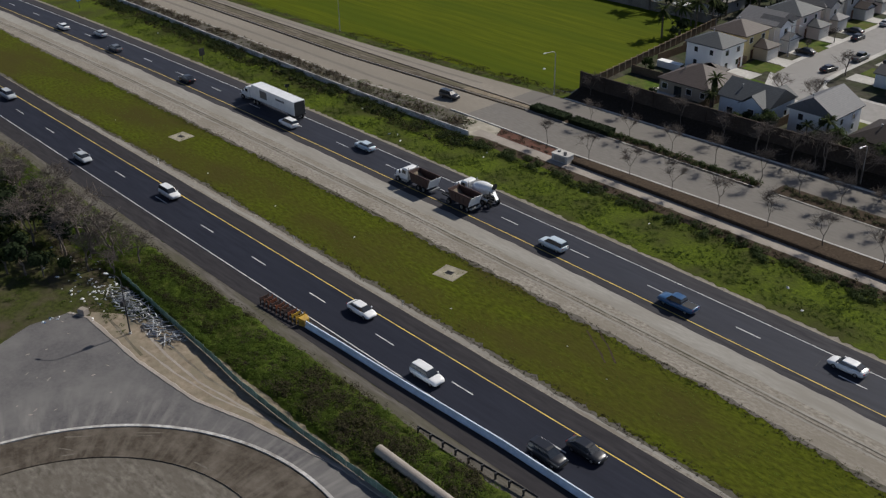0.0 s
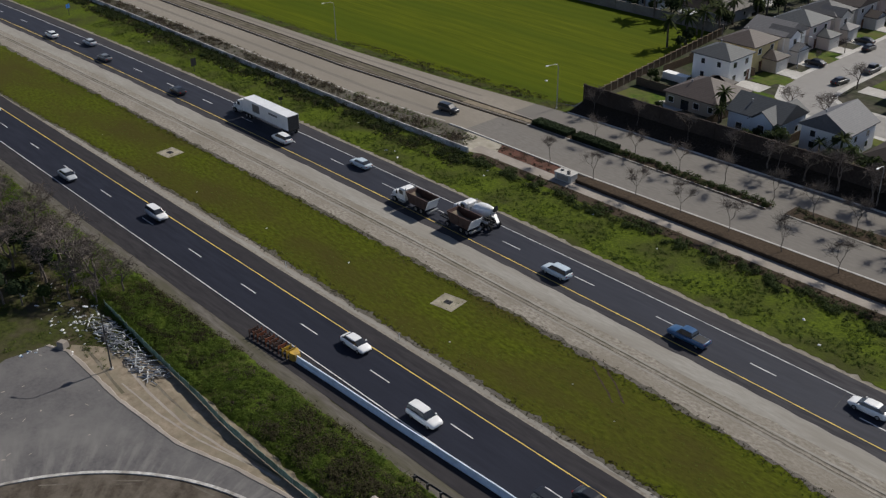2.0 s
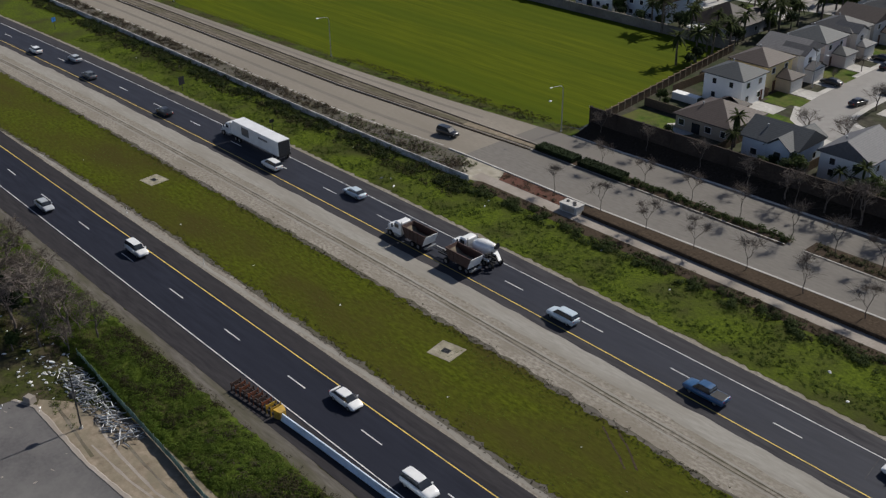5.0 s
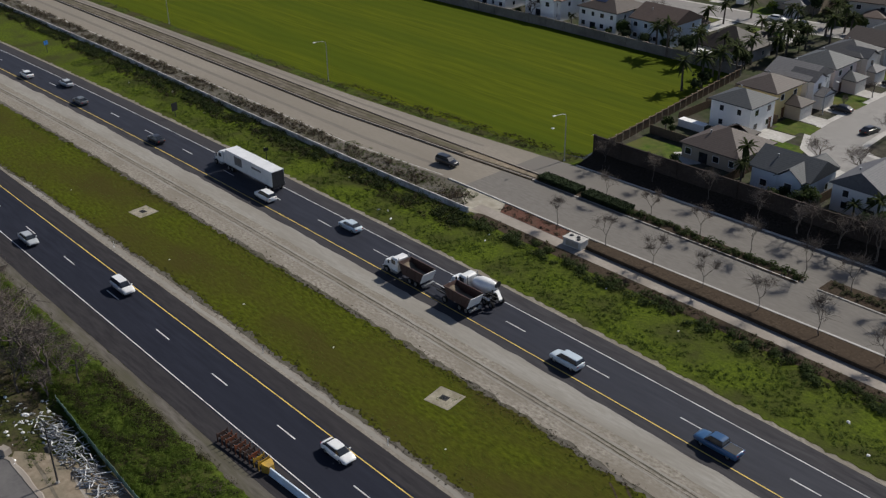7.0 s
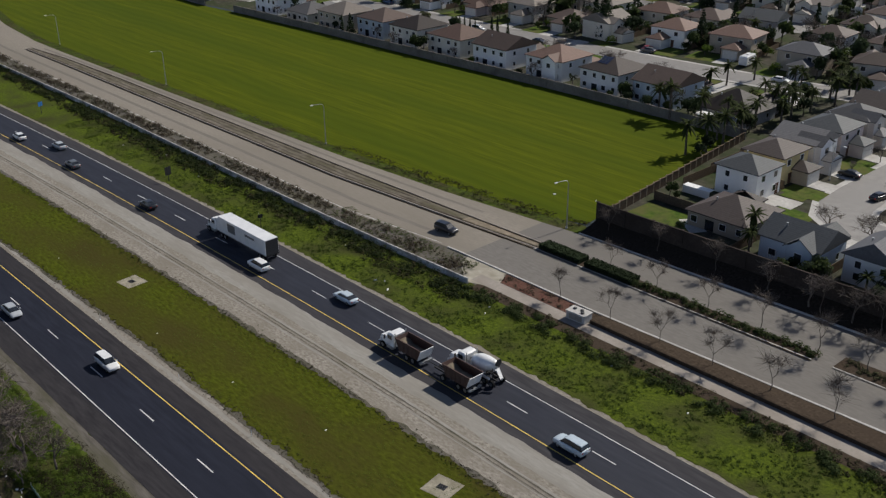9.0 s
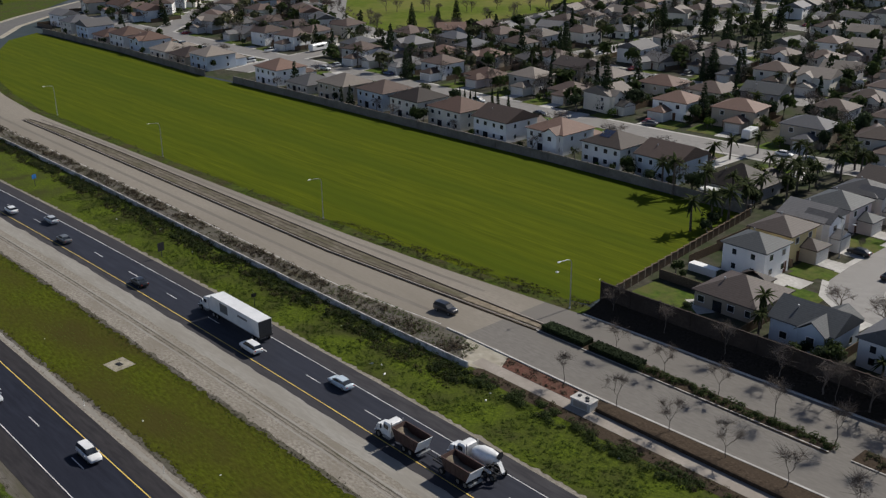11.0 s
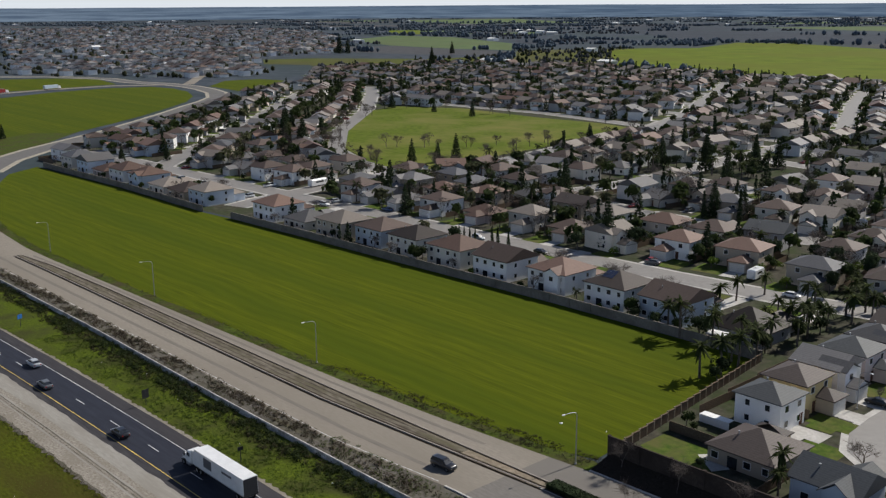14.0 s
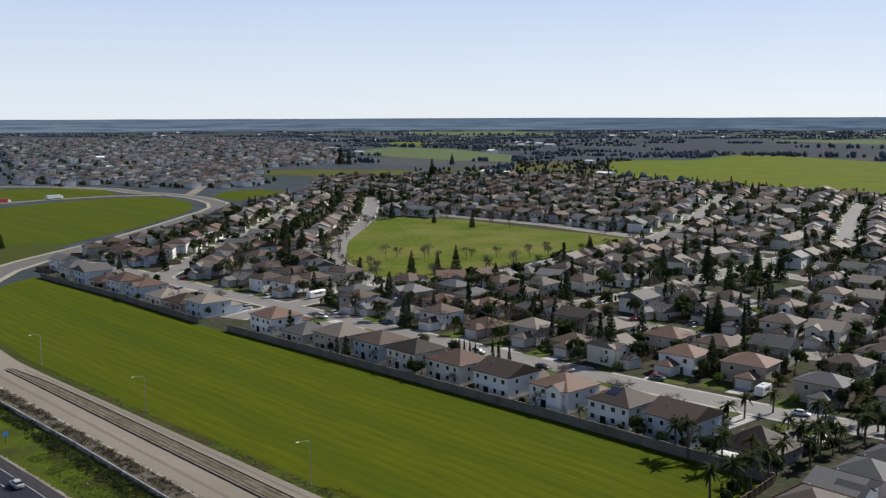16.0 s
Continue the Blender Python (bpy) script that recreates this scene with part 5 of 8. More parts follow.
thicket("gravel_scrub", clumps(420, -200, -50, 58.0, 59.6, 0.08, 0.3, 3.0, 0.05, 50), M["scrub"], "sparse dull scrub along the grey gravel", "scrub", 0.07, 14, 27)
thicket("waste_weeds", clumps(240, -124, -112, 43.8, 51, 0.12, 0.4, 4.0, 0.0, 52), M["weed"], "green weeds between the litter", "weeds", 0.07, 22, 28, 0.5, 1.6)
thicket("waste_weeds", clumps(900, -200, -124.5, 34, 52, 0.15, 0.5, 6.0, 0.05, 51), M["weed"], "green weeds on the waste ground", "weeds", 0.08, 26, 16, 0.5, 1.6)
thicket("waste_scrub", clumps(700, -185, -122, 46, 58, 0.2, 0.8, 5.0, -0.05, 53), M["weed_brown"], "dry brown undergrowth below the bare trees", "scrub", 0.08, 28, 21, 0.7, 0.8)
thicket("median_tufts", clumps(1500, -230, -10, 77.0, 89.2, 0.06, 0.2, 5.0, 0.12, 55), M["leaf_lime"], "small tufts in the median grass", "grass", 0.05, 12, 17, 0.2, 3.5)
thicket("edge_tufts", [(x, (GRASS_TOP(x) if y0 else GRASS_LOW(x)) + rnd.gauss(0, 0.45), 0.0, rnd.uniform(0.06, 0.26)) for y0, n in ((0, 900), (1, 1100)) for x in (rnd.uniform(-230, -10) for _ in range(n))], M["weed_brown"], "dry tufts along the edges of the median grass", "grass", 0.08, 10, 18, 0.5)
thicket("median_tufts", clumps(2400, -230, -10, 77.2, 89.0, 0.1, 0.3, 7.0, -0.05, 57), M["weed"], "green tufts in the median grass", "grass", 0.05, 12, 19, 0.2, 3.5)
thicket("edge_tufts", [(x, (GRASS_TOP(x) if i % 2 else GRASS_LOW(x)) + rnd.gauss(0, 0.5), 0.0, rnd.uniform(0.1, 0.34) ** 1.1) for i, x in enumerate(rnd.uniform(-230, -10) for _ in range(1000))], M["scrub"], "dark broken tufts at the edge of the grass", "grass", 0.09, 12, 22, 0.4, 1.0)
thicket("median_tufts", [(x, GRASS_TOP(x) - abs(rnd.gauss(0, 0.9)), 0.0, rnd.uniform(0.1, 0.3)) for x in (rnd.uniform(-230, -10) for _ in range(1000))], M["weed"], "dark green tufts along the upper edge of the grass", "grass", 0.08, 10, 20, 0.4, 1.5)
# clipped hedge on the median, two lengths
for x0, x1 in ((-131.6, -122.4), (-121.4, -111.6)):
    s = Shape()
    rng = random.Random(int(-x0))
    for _ in range(1500):
        x, y, z = rng.uniform(x0, x1), rng.choice((142.3 + rng.uniform(0, 0.15), 144.9 - rng.uniform(0, 0.15), rng.uniform(142.3, 144.9))), rng.uniform(0.2, 1.05)
        if 142.5 < y < 144.7:
            z = 1.0 + rng.uniform(-0.08, 0.08)
        leaf_quads(s, (x, y, z), 0.08, 2, 0.13, rng)
    s.box(x0 + 0.1, x1 - 0.1, 142.45, 144.75, 0.1, 0.95)
    single("hedge", s, M["leaf_dark"], "clipped dark green hedge on the planted median", "hedge")

# ================= vehicles =================
def hull(stations, k_top=0.9):
    """Cross-sections along x: (x, bottom, shoulder, top, half width)."""
    half = lambda zb, zs, zt, w: [(w * 0.9, zb), (w * 0.98, zb * 0.7 + zs * 0.3), (w, (zb + zs) / 2), (w * 0.985, zs), (w * 0.95, zs + 0.6 * (zt - zs)), (w * k_top * 0.96, zt), (w * 0.45, zt + 0.035)]
    return [[(x, -y, z) for y, z in half(zb, zs, zt, w)] + [(x, y, z) for y, z in reversed(half(zb, zs, zt, w))] for x, zb, zs, zt, w in stations]


def wheel(parent, x, y, r, w):
    s = Shape()
    k = 14
    prof = ((-w / 2, r * 0.62), (-w / 2, r * 0.93), (-w / 2 + 0.04, r), (w / 2 - 0.04, r), (w / 2, r * 0.93), (w / 2, r * 0.62))
    s.grid_faces([[(x + q * math.cos(6.2832 * j / k), y + o, r + q * math.sin(6.2832 * j / k)) for j in range(k)] for o, q in prof], True, False)
    tyre = part("wheel", s, M["tyre"], parent, "black rubber tyre")
    s = Shape()
    s.grid_faces([[(x + q * math.cos(6.2832 * j / k), y + o, r + q * math.sin(6.2832 * j / k)) for j in range(k)] for o, q in ((-w / 2 + 0.03, r * 0.63), (-w * 0.3, r * 0.3), (w * 0.3, r * 0.3), (w / 2 - 0.03, r * 0.63))], True, True)
    part("rim", s, M["rim"], tyre, "silver wheel rim")


CARS = {
    "sedan": dict(hull=[(-2.36, 0.45, 0.72, 0.86, 0.72), (-2.2, 0.3, 0.85, 1.0, 0.84), (-1.4, 0.24, 0.9, 1.04, 0.9), (0.0, 0.22, 0.88, 1.0, 0.91), (1.1, 0.24, 0.85, 0.97, 0.9), (1.9, 0.28, 0.78, 0.86, 0.86), (2.25, 0.34, 0.66, 0.74, 0.76), (2.38, 0.42, 0.58, 0.64, 0.66)],
                  cab=[(-1.95, 1.0, 1.03, 0.74), (-1.2, 1.0, 1.4, 0.62), (-0.2, 0.98, 1.46, 0.61), (0.45, 0.96, 1.42, 0.61), (1.3, 0.94, 0.99, 0.72)], roof=(-1.15, 0.45, 1.43), axle=1.4, r=0.33),
    "suv": dict(hull=[(-2.35, 0.5, 0.85, 1.02, 0.8), (-2.25, 0.36, 0.95, 1.1, 0.9), (-1.0, 0.3, 1.0, 1.12, 0.94), (0.6, 0.3, 0.98, 1.1, 0.94), (1.5, 0.34, 0.95, 1.06, 0.92), (2.1, 0.38, 0.85, 0.98, 0.86), (2.35, 0.48, 0.7, 0.8, 0.74)],
                cab=[(-2.25, 1.08, 1.3, 0.8), (-2.0, 1.08, 1.7, 0.7), (-0.5, 1.08, 1.77, 0.69), (0.45, 1.08, 1.72, 0.69), (1.2, 1.05, 1.1, 0.78)], roof=(-2.0, 0.42, 1.73), axle=1.42, r=0.38),
    "pickup": dict(hull=[(-2.85, 0.55, 0.9, 1.06, 0.9), (-2.75, 0.42, 0.98, 1.1, 0.96), (-0.9, 0.38, 1.0, 1.1, 0.98), (0.8, 0.38, 1.0, 1.1, 0.98), (1.8, 0.4, 1.0, 1.12, 0.96), (2.6, 0.45, 0.9, 1.04, 0.92), (2.85, 0.52, 0.75, 0.86, 0.82)],
                   cab=[(-0.95, 1.08, 1.45, 0.78), (-0.75, 1.08, 1.78, 0.7), (0.2, 1.08, 1.84, 0.69), (0.75, 1.08, 1.8, 0.69), (1.5, 1.08, 1.12, 0.8)], roof=(-0.75, 0.75, 1.81), axle=1.75, r=0.4),
}


def car_proto(kind, colour):
    c = CARS[kind]
    words = {"sedan": "saloon car", "suv": "sport utility car", "pickup": "pickup truck with an open bed"}[kind]
    t = tagged(new("car" if kind != "pickup" else "pickup_truck"), colour.replace("pale", "pale blue") + " " + words + " on the asphalt", "car" if kind != "pickup" else "pickup")
    s = Shape()
    s.loft(hull(c["hull"]))
    part("body", s, PAINT[colour], t, smooth=True)
    s = Shape()
    s.loft([[(x, -0.8 if w > 0.7 else -0.78, zb), (x, -w, zt - 0.03), (x, -w + 0.1, zt), (x, w - 0.1, zt), (x, w, zt - 0.03), (x, 0.8 if w > 0.7 else 0.78, zb)] for x, zb, zt, w in c["cab"]])
    part("glazing", s, M["glass"], t, "dark tinted glazing")
    x0, x1, z = c["roof"]
    s = Shape()
    s.loft([[(x, -w, z - 0.06), (x, -w + 0.05, z + e), (x, w - 0.05, z + e), (x, w, z - 0.06)] for x, w, e in ((x0 - 0.1, 0.6, 0.0), (x0 + 0.3, 0.65, 0.055), (x1 - 0.2, 0.64, 0.06), (x1 + 0.12, 0.58, 0.0))])
    part("roof", s, PAINT[colour], t)
    for sx in (-1, 1):
        for sy in (-1, 1):
            wheel(t, sx * c["axle"], sy * 0.8, c["r"], 0.22)
    L = c["hull"][-1][0]
    zf = c["hull"][-1][2]
    for sy in (-1, 1):
        s = Shape()
        s.box(L - 0.16, L - 0.02, sy * 0.58 - 0.16, sy * 0.58 + 0.16, zf - 0.04, zf + 0.1)
        part("headlight", s, M["lamp_white"], t, "clear headlight")
        s = Shape()
        s.box(-L - 0.01, -L + 0.1, sy * 0.62 - 0.12, sy * 0.62 + 0.12, zf + 0.12, zf + 0.3)
        part("tail_light", s, M["lamp_red"], t, "red tail light")
        s = Shape()
        s.box(0.85, 1.0, sy * 0.98 - 0.09, sy * 0.98 + 0.09, 1.0, 1.14)
        part("mirror", s, PAINT[colour], t)
    s = Shape()
    s.box(L - 0.1, L + 0.02, -0.6, 0.6, 0.36, 0.52)
    part("bumper", s, M["black"], t)
    if kind == "pickup":
        s = Shape()
        s.box(-2.7, -1.0, -0.76, 0.76, 1.1, 1.15)
        part("bed", s, M["black"], t, "dark open load bed")
    return t


CAR_PROTO = {}


def car(kind, colour, x, y, yaw, group=""):
    m = pose(x, y, 0.03, 0, 0, yaw)
    key = (kind, colour)
    if key in CAR_PROTO:
        o = copy_thing(CAR_PROTO[key], m)
    else:
        o = CAR_PROTO[key] = car_proto(kind, colour)
        o.matrix_basis = m
    if group:
        o["group"] = group
    return o


FWY = "cars on the freeway"
for kind, colour, x, y in (("suv", "white", -146, 69.9), ("sedan", "white", -94.4, 70.0), ("suv", "white", -77.0, 66.3), ("suv", "black", -57.0, 65.9), ("sedan", "black", -54.6, 69.6), ("sedan", "silver", -171, 66.2), ("suv", "silver", -214, 69.8)):
    car(kind, colour, x, y, 0, FWY)
for kind, colour, x, lane in (("sedan", "pale", -139.0, 1), ("suv", "white", -158.5, 0), ("sedan", "black", -196.5, 0), ("sedan", "grey", -229, 0), ("sedan", "silver", -243, 1), ("suv", "pale", -89.0, 0), ("pickup", "blue", -66.0, 0), ("sedan", "white", -256, 0), ("sedan", "white", -43, 1)):
    car(kind, colour, x, (102.75 if lane == 0 else 106.2) + bend(x), 180, FWY)
car("suv", "black", -148.0, 137.2 - 1.5, 4, "cars on the frontage road")


def truck_wheels(t, axles, w, r=0.5):
    for x in axles:
        for sy in (-1, 1):
            wheel(t, x, sy * (w / 2 - 0.2), r, 0.36)


def conventional_cab(t, x, colour="white", w=2.4):
    """A bonneted cab whose back is at x, facing +x."""
    s = Shape()
    s.loft([[(u, -k, 0.7), (u, -k, z - 0.25), (u, -k * 0.86, z), (u, k * 0.86, z), (u, k, z - 0.25), (u, k, 0.7)] for u, k, z in ((x + 1.75, 1.02, 1.95), (x + 2.6, 0.94, 1.85), (x + 3.3, 0.84, 1.7), (x + 3.45, 0.72, 1.5))])
    part("bonnet", s, PAINT[colour], t)
    s = Shape()
    s.loft([[(u, -k, 0.9), (u, -k, z - 0.2), (u, -k * 0.88, z), (u, k * 0.88, z), (u, k, z - 0.2), (u, k, 0.9)] for u, k, z in ((x, 1.12, 2.8), (x + 0.3, 1.14, 2.95), (x + 1.2, 1.13, 2.92), (x + 1.5, 1.1, 2.75), (x + 1.9, 1.05, 1.95))])
    part("cab", s, PAINT[colour], t)
    s = Shape()
    s.face([(x + 1.56, -0.9, 2.62), (x + 1.56, 0.9, 2.62), (x + 1.91, 0.92, 2.02), (x + 1.91, -0.92, 2.02)])
    s.face([(x + 1.54, -0.9, 2.6), (x + 1.89, -0.92, 2.0), (x + 1.89, 0.92, 2.0), (x + 1.54, 0.9, 2.6)])
    part("windscreen", s, M["glass"], t, "dark windscreen")
    for sy in (-1, 1):
        s = Shape()
        s.box(x + 0.45, x + 1.35, sy * 1.145 - 0.012, sy * 1.145 + 0.012, 1.95, 2.6)
        part("side_window", s, M["glass"], t)
        s = Shape()
        s.box(x + 1.65, x + 1.8, sy * 1.4 - 0.1, sy * 1.4 + 0.1, 1.9, 2.5)
        s.tube([(x + 1.6, sy * 1.1, 2.3), (x + 1.7, sy * 1.35, 2.3)], [0.025, 0.025], 4)
        part("mirror", s, M["dark_metal"], t)
        s = Shape()
        s.tube([(x - 0.15, sy * 1.0, 0.9), (x - 0.15, sy * 1.0, 3.25)], [0.08, 0.07], 8)
        part("exhaust_stack", s, M["metal"], t)
        s = Shape()
        s.box(x + 3.36, x + 3.5, sy * 0.62 - 0.14, sy * 0.62 + 0.14, 1.05, 1.3)
        part("headlight", s, M["lamp_white"], t)
        s = Shape()
        s.box(x + 0.2, x + 1.5, sy * 1.0 - 0.28, sy * 1.0 + 0.28, 0.55, 0.95)
        part("fuel_tank", s, M["metal"], t)
    s = Shape()
    s.box(x + 3.3, x + 3.62, -1.1, 1.1, 0.45, 0.8)
    part("bumper", s, M["metal"], t)


def frame_rails(t, x0, x1):
    s = Shape()
    for y in (-0.42, 0.42):
        s.box(x0, x1, y - 0.06, y + 0.06, 0.75, 1.0)
    for x in span(x0 + 0.3, x1 - 0.3, 1.6):
        s.box(x - 0.05, x + 0.05, -0.42, 0.42, 0.8, 0.95)
    part("chassis", s, M["dark_metal"], t)


def tipper_body(t, x0, x1, load):
    """An open tub, its ends sloping outwards, with ribs, a load and a leaning tailgate."""
    w, z0, z1, th, lean = 1.22, 1.1, 2.75, 0.07, 0.75
    s = Shape()
    for sy in (-1, 1):
        s.loft([[(x0 + lean, y, z0), (x1 - lean, y, z0), (x1, y, z1), (x0, y, z1)] for y in (sy * w, sy * (w - th))])
    s.loft([[(x1 - lean, y, z0), (x1 - lean - th, y, z0), (x1 - th, y, z1 + 0.1), (x1, y, z1 + 0.1)] for y in (-w + th, w - th)])
    s.loft([[(x0 + lean, y, z0), (x1 - lean, y, z0), (x1 - lean, y, z0 + 0.08), (x0 + lean, y, z0 + 0.08)] for y in (-w + th, w - th)])
    for x in span(x0 + 0.9, x1 - 0.9, 0.75):
        for sy in (-1, 1):
            s.box(x - 0.05, x + 0.05, sy * (w + 0.03) - 0.035, sy * (w + 0.03) + 0.035, z0, z1 - 0.05)
    for sy in (-1, 1):
        s.box(x0, x1, sy * w - 0.07, sy * w + 0.07, z1 - 0.02, z1 + 0.08)
    part("tipper_body", s, M["rust"], t, "dark red-brown steel tipper body")
    s = Shape()
    rows = []
    for x in span(x0 + 0.35, x1 - 0.3, 0.35):
        u = (x - x0) / (x1 - x0)
        ends = max(0.0, abs(u - 0.5) - 0.28) * 3.6
        rows.append([(x, y, z0 + 0.3 + load * (1 - (abs(y) / w) ** 2) + ends + 0.1 * fuzz(x, y, 0.5)) for y in span(-w + th + 0.01, w - th - 0.01, 0.35)])
    s.grid_faces(rows, False)
    part("load", s, M["dirt"], t, "tan load of earth")
    s = Shape()
    s.loft([[(x0 + lean - 0.1, y, z0 - 0.1), (x0 + lean - 0.02, y, z0 - 0.1), (x0 - 0.02, y, z1), (x0 - 0.1, y, z1)] for y in (-w, w)])
    part("tailgate", s, M["trim"], t, "pale leaning tailgate")
    s = Shape()
    s.box(x0 + 0.1, x0 + 0.5, -w + 0.1, w - 0.1, 0.55, 0.8)
    part("rear_bumper", s, M["metal"], t)


Y0 = 102.6 + bend(-114)
t = thing("dump_truck", "white bonneted dump truck with a loaded brown tipper", "dump truck", pose(-121.5, Y0, 0.03, 0, 0, 180))
frame_rails(t, -5.6, 1.5)
conventional_cab(t, -0.2)
tipper_body(t, -6.0, -0.6, 0.4)
truck_wheels(t, (2.4, -2.9, -4.2), 2.4)
t = thing("dump_trailer", "brown dump trailer loaded with earth behind the truck", "trailer", pose(-109.0, Y0 + 0.1, 0.03, 0, 0, 180))
frame_rails(t, -3.0, 4.6)
tipper_body(t, -3.2, 2.2, 0.4)
s = Shape()
s.tube([(2.6, 0, 0.95), (6.2, 0, 0.85)], [0.09, 0.07], 6)
part("drawbar", s, M["dark_metal"], t)
truck_wheels(t, (2.2, -0.9, -2.2), 2.4)

Y1 = 106.3 + bend(-109)
t = thing("concrete_mixer_truck", "white concrete mixer truck with a round drum", "mixer truck", pose(-110.5, Y1, 0.03, 0, 0, 180))
frame_rails(t, -5.4, 1.5)
conventional_cab(t, 0.0)
s = Shape()
k = 18
s.loft([[(x, r * math.cos(6.2832 * j / k), zc + r * math.sin(6.2832 * j / k)) for j in range(k)] for x, zc, r in ((-0.5, 2.1, 0.55), (-0.9, 2.15, 0.9), (-1.9, 2.3, 1.18), (-3.1, 2.45, 1.15), (-4.3, 2.75, 0.8), (-4.9, 2.9, 0.55))])
part("drum", s, PAINT["white"], t, "white rotating drum", smooth=True)
s = Shape()
s.loft([[(x, r * math.cos(6.2832 * j / 12), zc + r * math.sin(6.2832 * j / 12)) for j in range(12)] for x, zc, r in ((-4.9, 3.15, 0.3), (-5.3, 3.5, 0.55))])
part("hopper", s, M["dark_metal"], t)
s = Shape()
s.loft([[(x, -0.3 + o, z), (x, 0.3 + o, z), (x, 0.2 + o, z - 0.25), (x, -0.2 + o, z - 0.25)] for x, z, o in ((-5.1, 2.6, 0), (-6.2, 1.6, 0.3))])
part("chute", s, M["metal"], t)
for sy in (-1, 1):
    s = Shape()
    s.box(-4.6, -0.4, sy * 1.05 - 0.12, sy * 1.05 + 0.12, 1.02, 1.3)
    part("fender", s, PAINT["white"], t)
s = Shape()
s.tube([(-4.75, 0.6, 1.0), (-4.75, 0.6, 2.6), (-4.75, -0.6, 2.6), (-4.75, -0.6, 1.0)], [0.07, 0.07, 0.07, 0.07], 6)
part("rear_frame", s, M["dark_metal"], t)
truck_wheels(t, (2.5, -2.4, -3.7, -5.0), 2.4)

t = thing("articulated_lorry", "white articulated lorry with a long white box trailer", "lorry", pose(-172.0, 106.3 + bend(-172), 0.03, 0, 0, 180))
frame_rails(t, -8.5, 5.5)
conventional_cab(t, 3.9)
s = Shape()
s.loft([[(x, -1.05, z) for z in (1.0,)] + [(x, -1.05, zt), (x, 1.05, zt), (x, 1.05, 1.0)] for x, zt in ((2.9, 3.4), (3.9, 3.2), (4.6, 2.95))])
part("sleeper", s, PAINT["white"], t)
s = Shape()
s.box(-12.6, 2.5, -1.29, 1.29, 1.2, 4.05)
part("trailer_box", s, PAINT["white"], t, "white box trailer")
s = Shape()
s.box(-12.66, -12.6, -1.22, 1.22, 1.3, 3.95)
part("rear_door", s, M["dark_metal"], t, "grey rear doors")
s = Shape()
s.box(-12.7, -12.58, -1.31, 1.31, 1.05, 1.3)
part("rear_bar", s, M["black"], t)
for sy in (-1, 1):
    s = Shape()
    s.box(-9.2, -6.2, sy * 1.295 - 0.004, sy * 1.295 + 0.004, 2.9, 3.3)
    part("side_marking", s, PAINT["grey"], t, "dark plain bar on the trailer side")
    s = Shape()
    s.box(-3.0, -0.5, sy * 1.295 - 0.004, sy * 1.295 + 0.004, 2.0, 3.6)
    part("side_marking", s, PAINT["grey"], t, "dark plain panel on the trailer side")
    s = Shape()
    s.box(-12.6, 2.5, sy * 1.3 - 0.02, sy * 1.3 + 0.02, 1.16, 1.3)
    part("side_rail", s, M["metal"], t)
truck_wheels(t, (6.4, 2.0, 0.8, -10.4, -11.6), 2.5)
for x, y in ((-929, 336), (-941, 386)):
    t = thing("articulated_lorry", "distant red lorry on the far road" if x > -930 else "distant lorry with a pale blue box trailer on the far road", "lorry", pose(x, y, 0.12, 0, 0, 104))
    s = Shape()
    s.box(-8, 5.5, -1.3, 1.3, 1.1, 4.0)
    part("trailer_box", s, PAINT["red"] if x > -930 else PAINT["pale"], t)
    s = Shape()
    s.loft([[(u, -1.15, 0.6), (u, -1.15, z), (u, 1.15, z), (u, 1.15, 0.6)] for u, z in ((6.0, 3.2), (8.0, 3.0), (8.6, 1.6))])
    part("cab", s, PAINT["white"], t)
    truck_wheels(t, (7.4, -6.5, -5.2), 2.4)

# ================= houses =================
WALLS = {k: surface(k + "_stucco", [tuple(0.93 * v for v in c), c, tuple(0.88 * v for v in c)], (0.25, 2.0), 0.9, 0.05, vary=0.14) for k, c in {
    "white": (0.8, 0.79, 0.77), "cream": (0.7, 0.66, 0.58), "tan": (0.46, 0.39, 0.31), "blue": (0.55, 0.61, 0.67), "yellow": (0.74, 0.58, 0.29), "grey": (0.46, 0.45, 0.45), "pink": (0.58, 0.49, 0.46), "beige": (0.6, 0.56, 0.5)}.items()}
ROOFS = {k: banded(surface(k + "_roofing", [tuple(0.75 * v for v in c), c, tuple(0.85 * v for v in c)], (0.3, 2.2), 0.65, 0.2, 0.2, vary=0.35), 1.6, "Z", 0.35, (0.6, 0.6, 0.62), 0.5) for k, c in {
    "grey": (0.19, 0.183, 0.18), "slate": (0.115, 0.115, 0.122), "brown": (0.118, 0.085, 0.07), "tile": (0.17, 0.108, 0.083), "tan": (0.23, 0.198, 0.168), "dark": (0.06, 0.047, 0.04), "charcoal": (0.075, 0.08, 0.084), "umber": (0.088, 0.07, 0.062)}.items()}
M["garage"] = surface("garage_door_paint", [(0.58, 0.56, 0.52), (0.68, 0.66, 0.62)], (0.5, 3.0), 0.7, 0.02)
M["door"] = surface("front_door_paint", [(0.1, 0.05, 0.035), (0.16, 0.08, 0.05)], (0.5, 3.0), 0.6, 0.02)
M["solar"] = surface("solar_panel", [(0.02, 0.025, 0.05), (0.035, 0.045, 0.08)], (0.5, 3.0), 0.15, 0.0, 0.6)


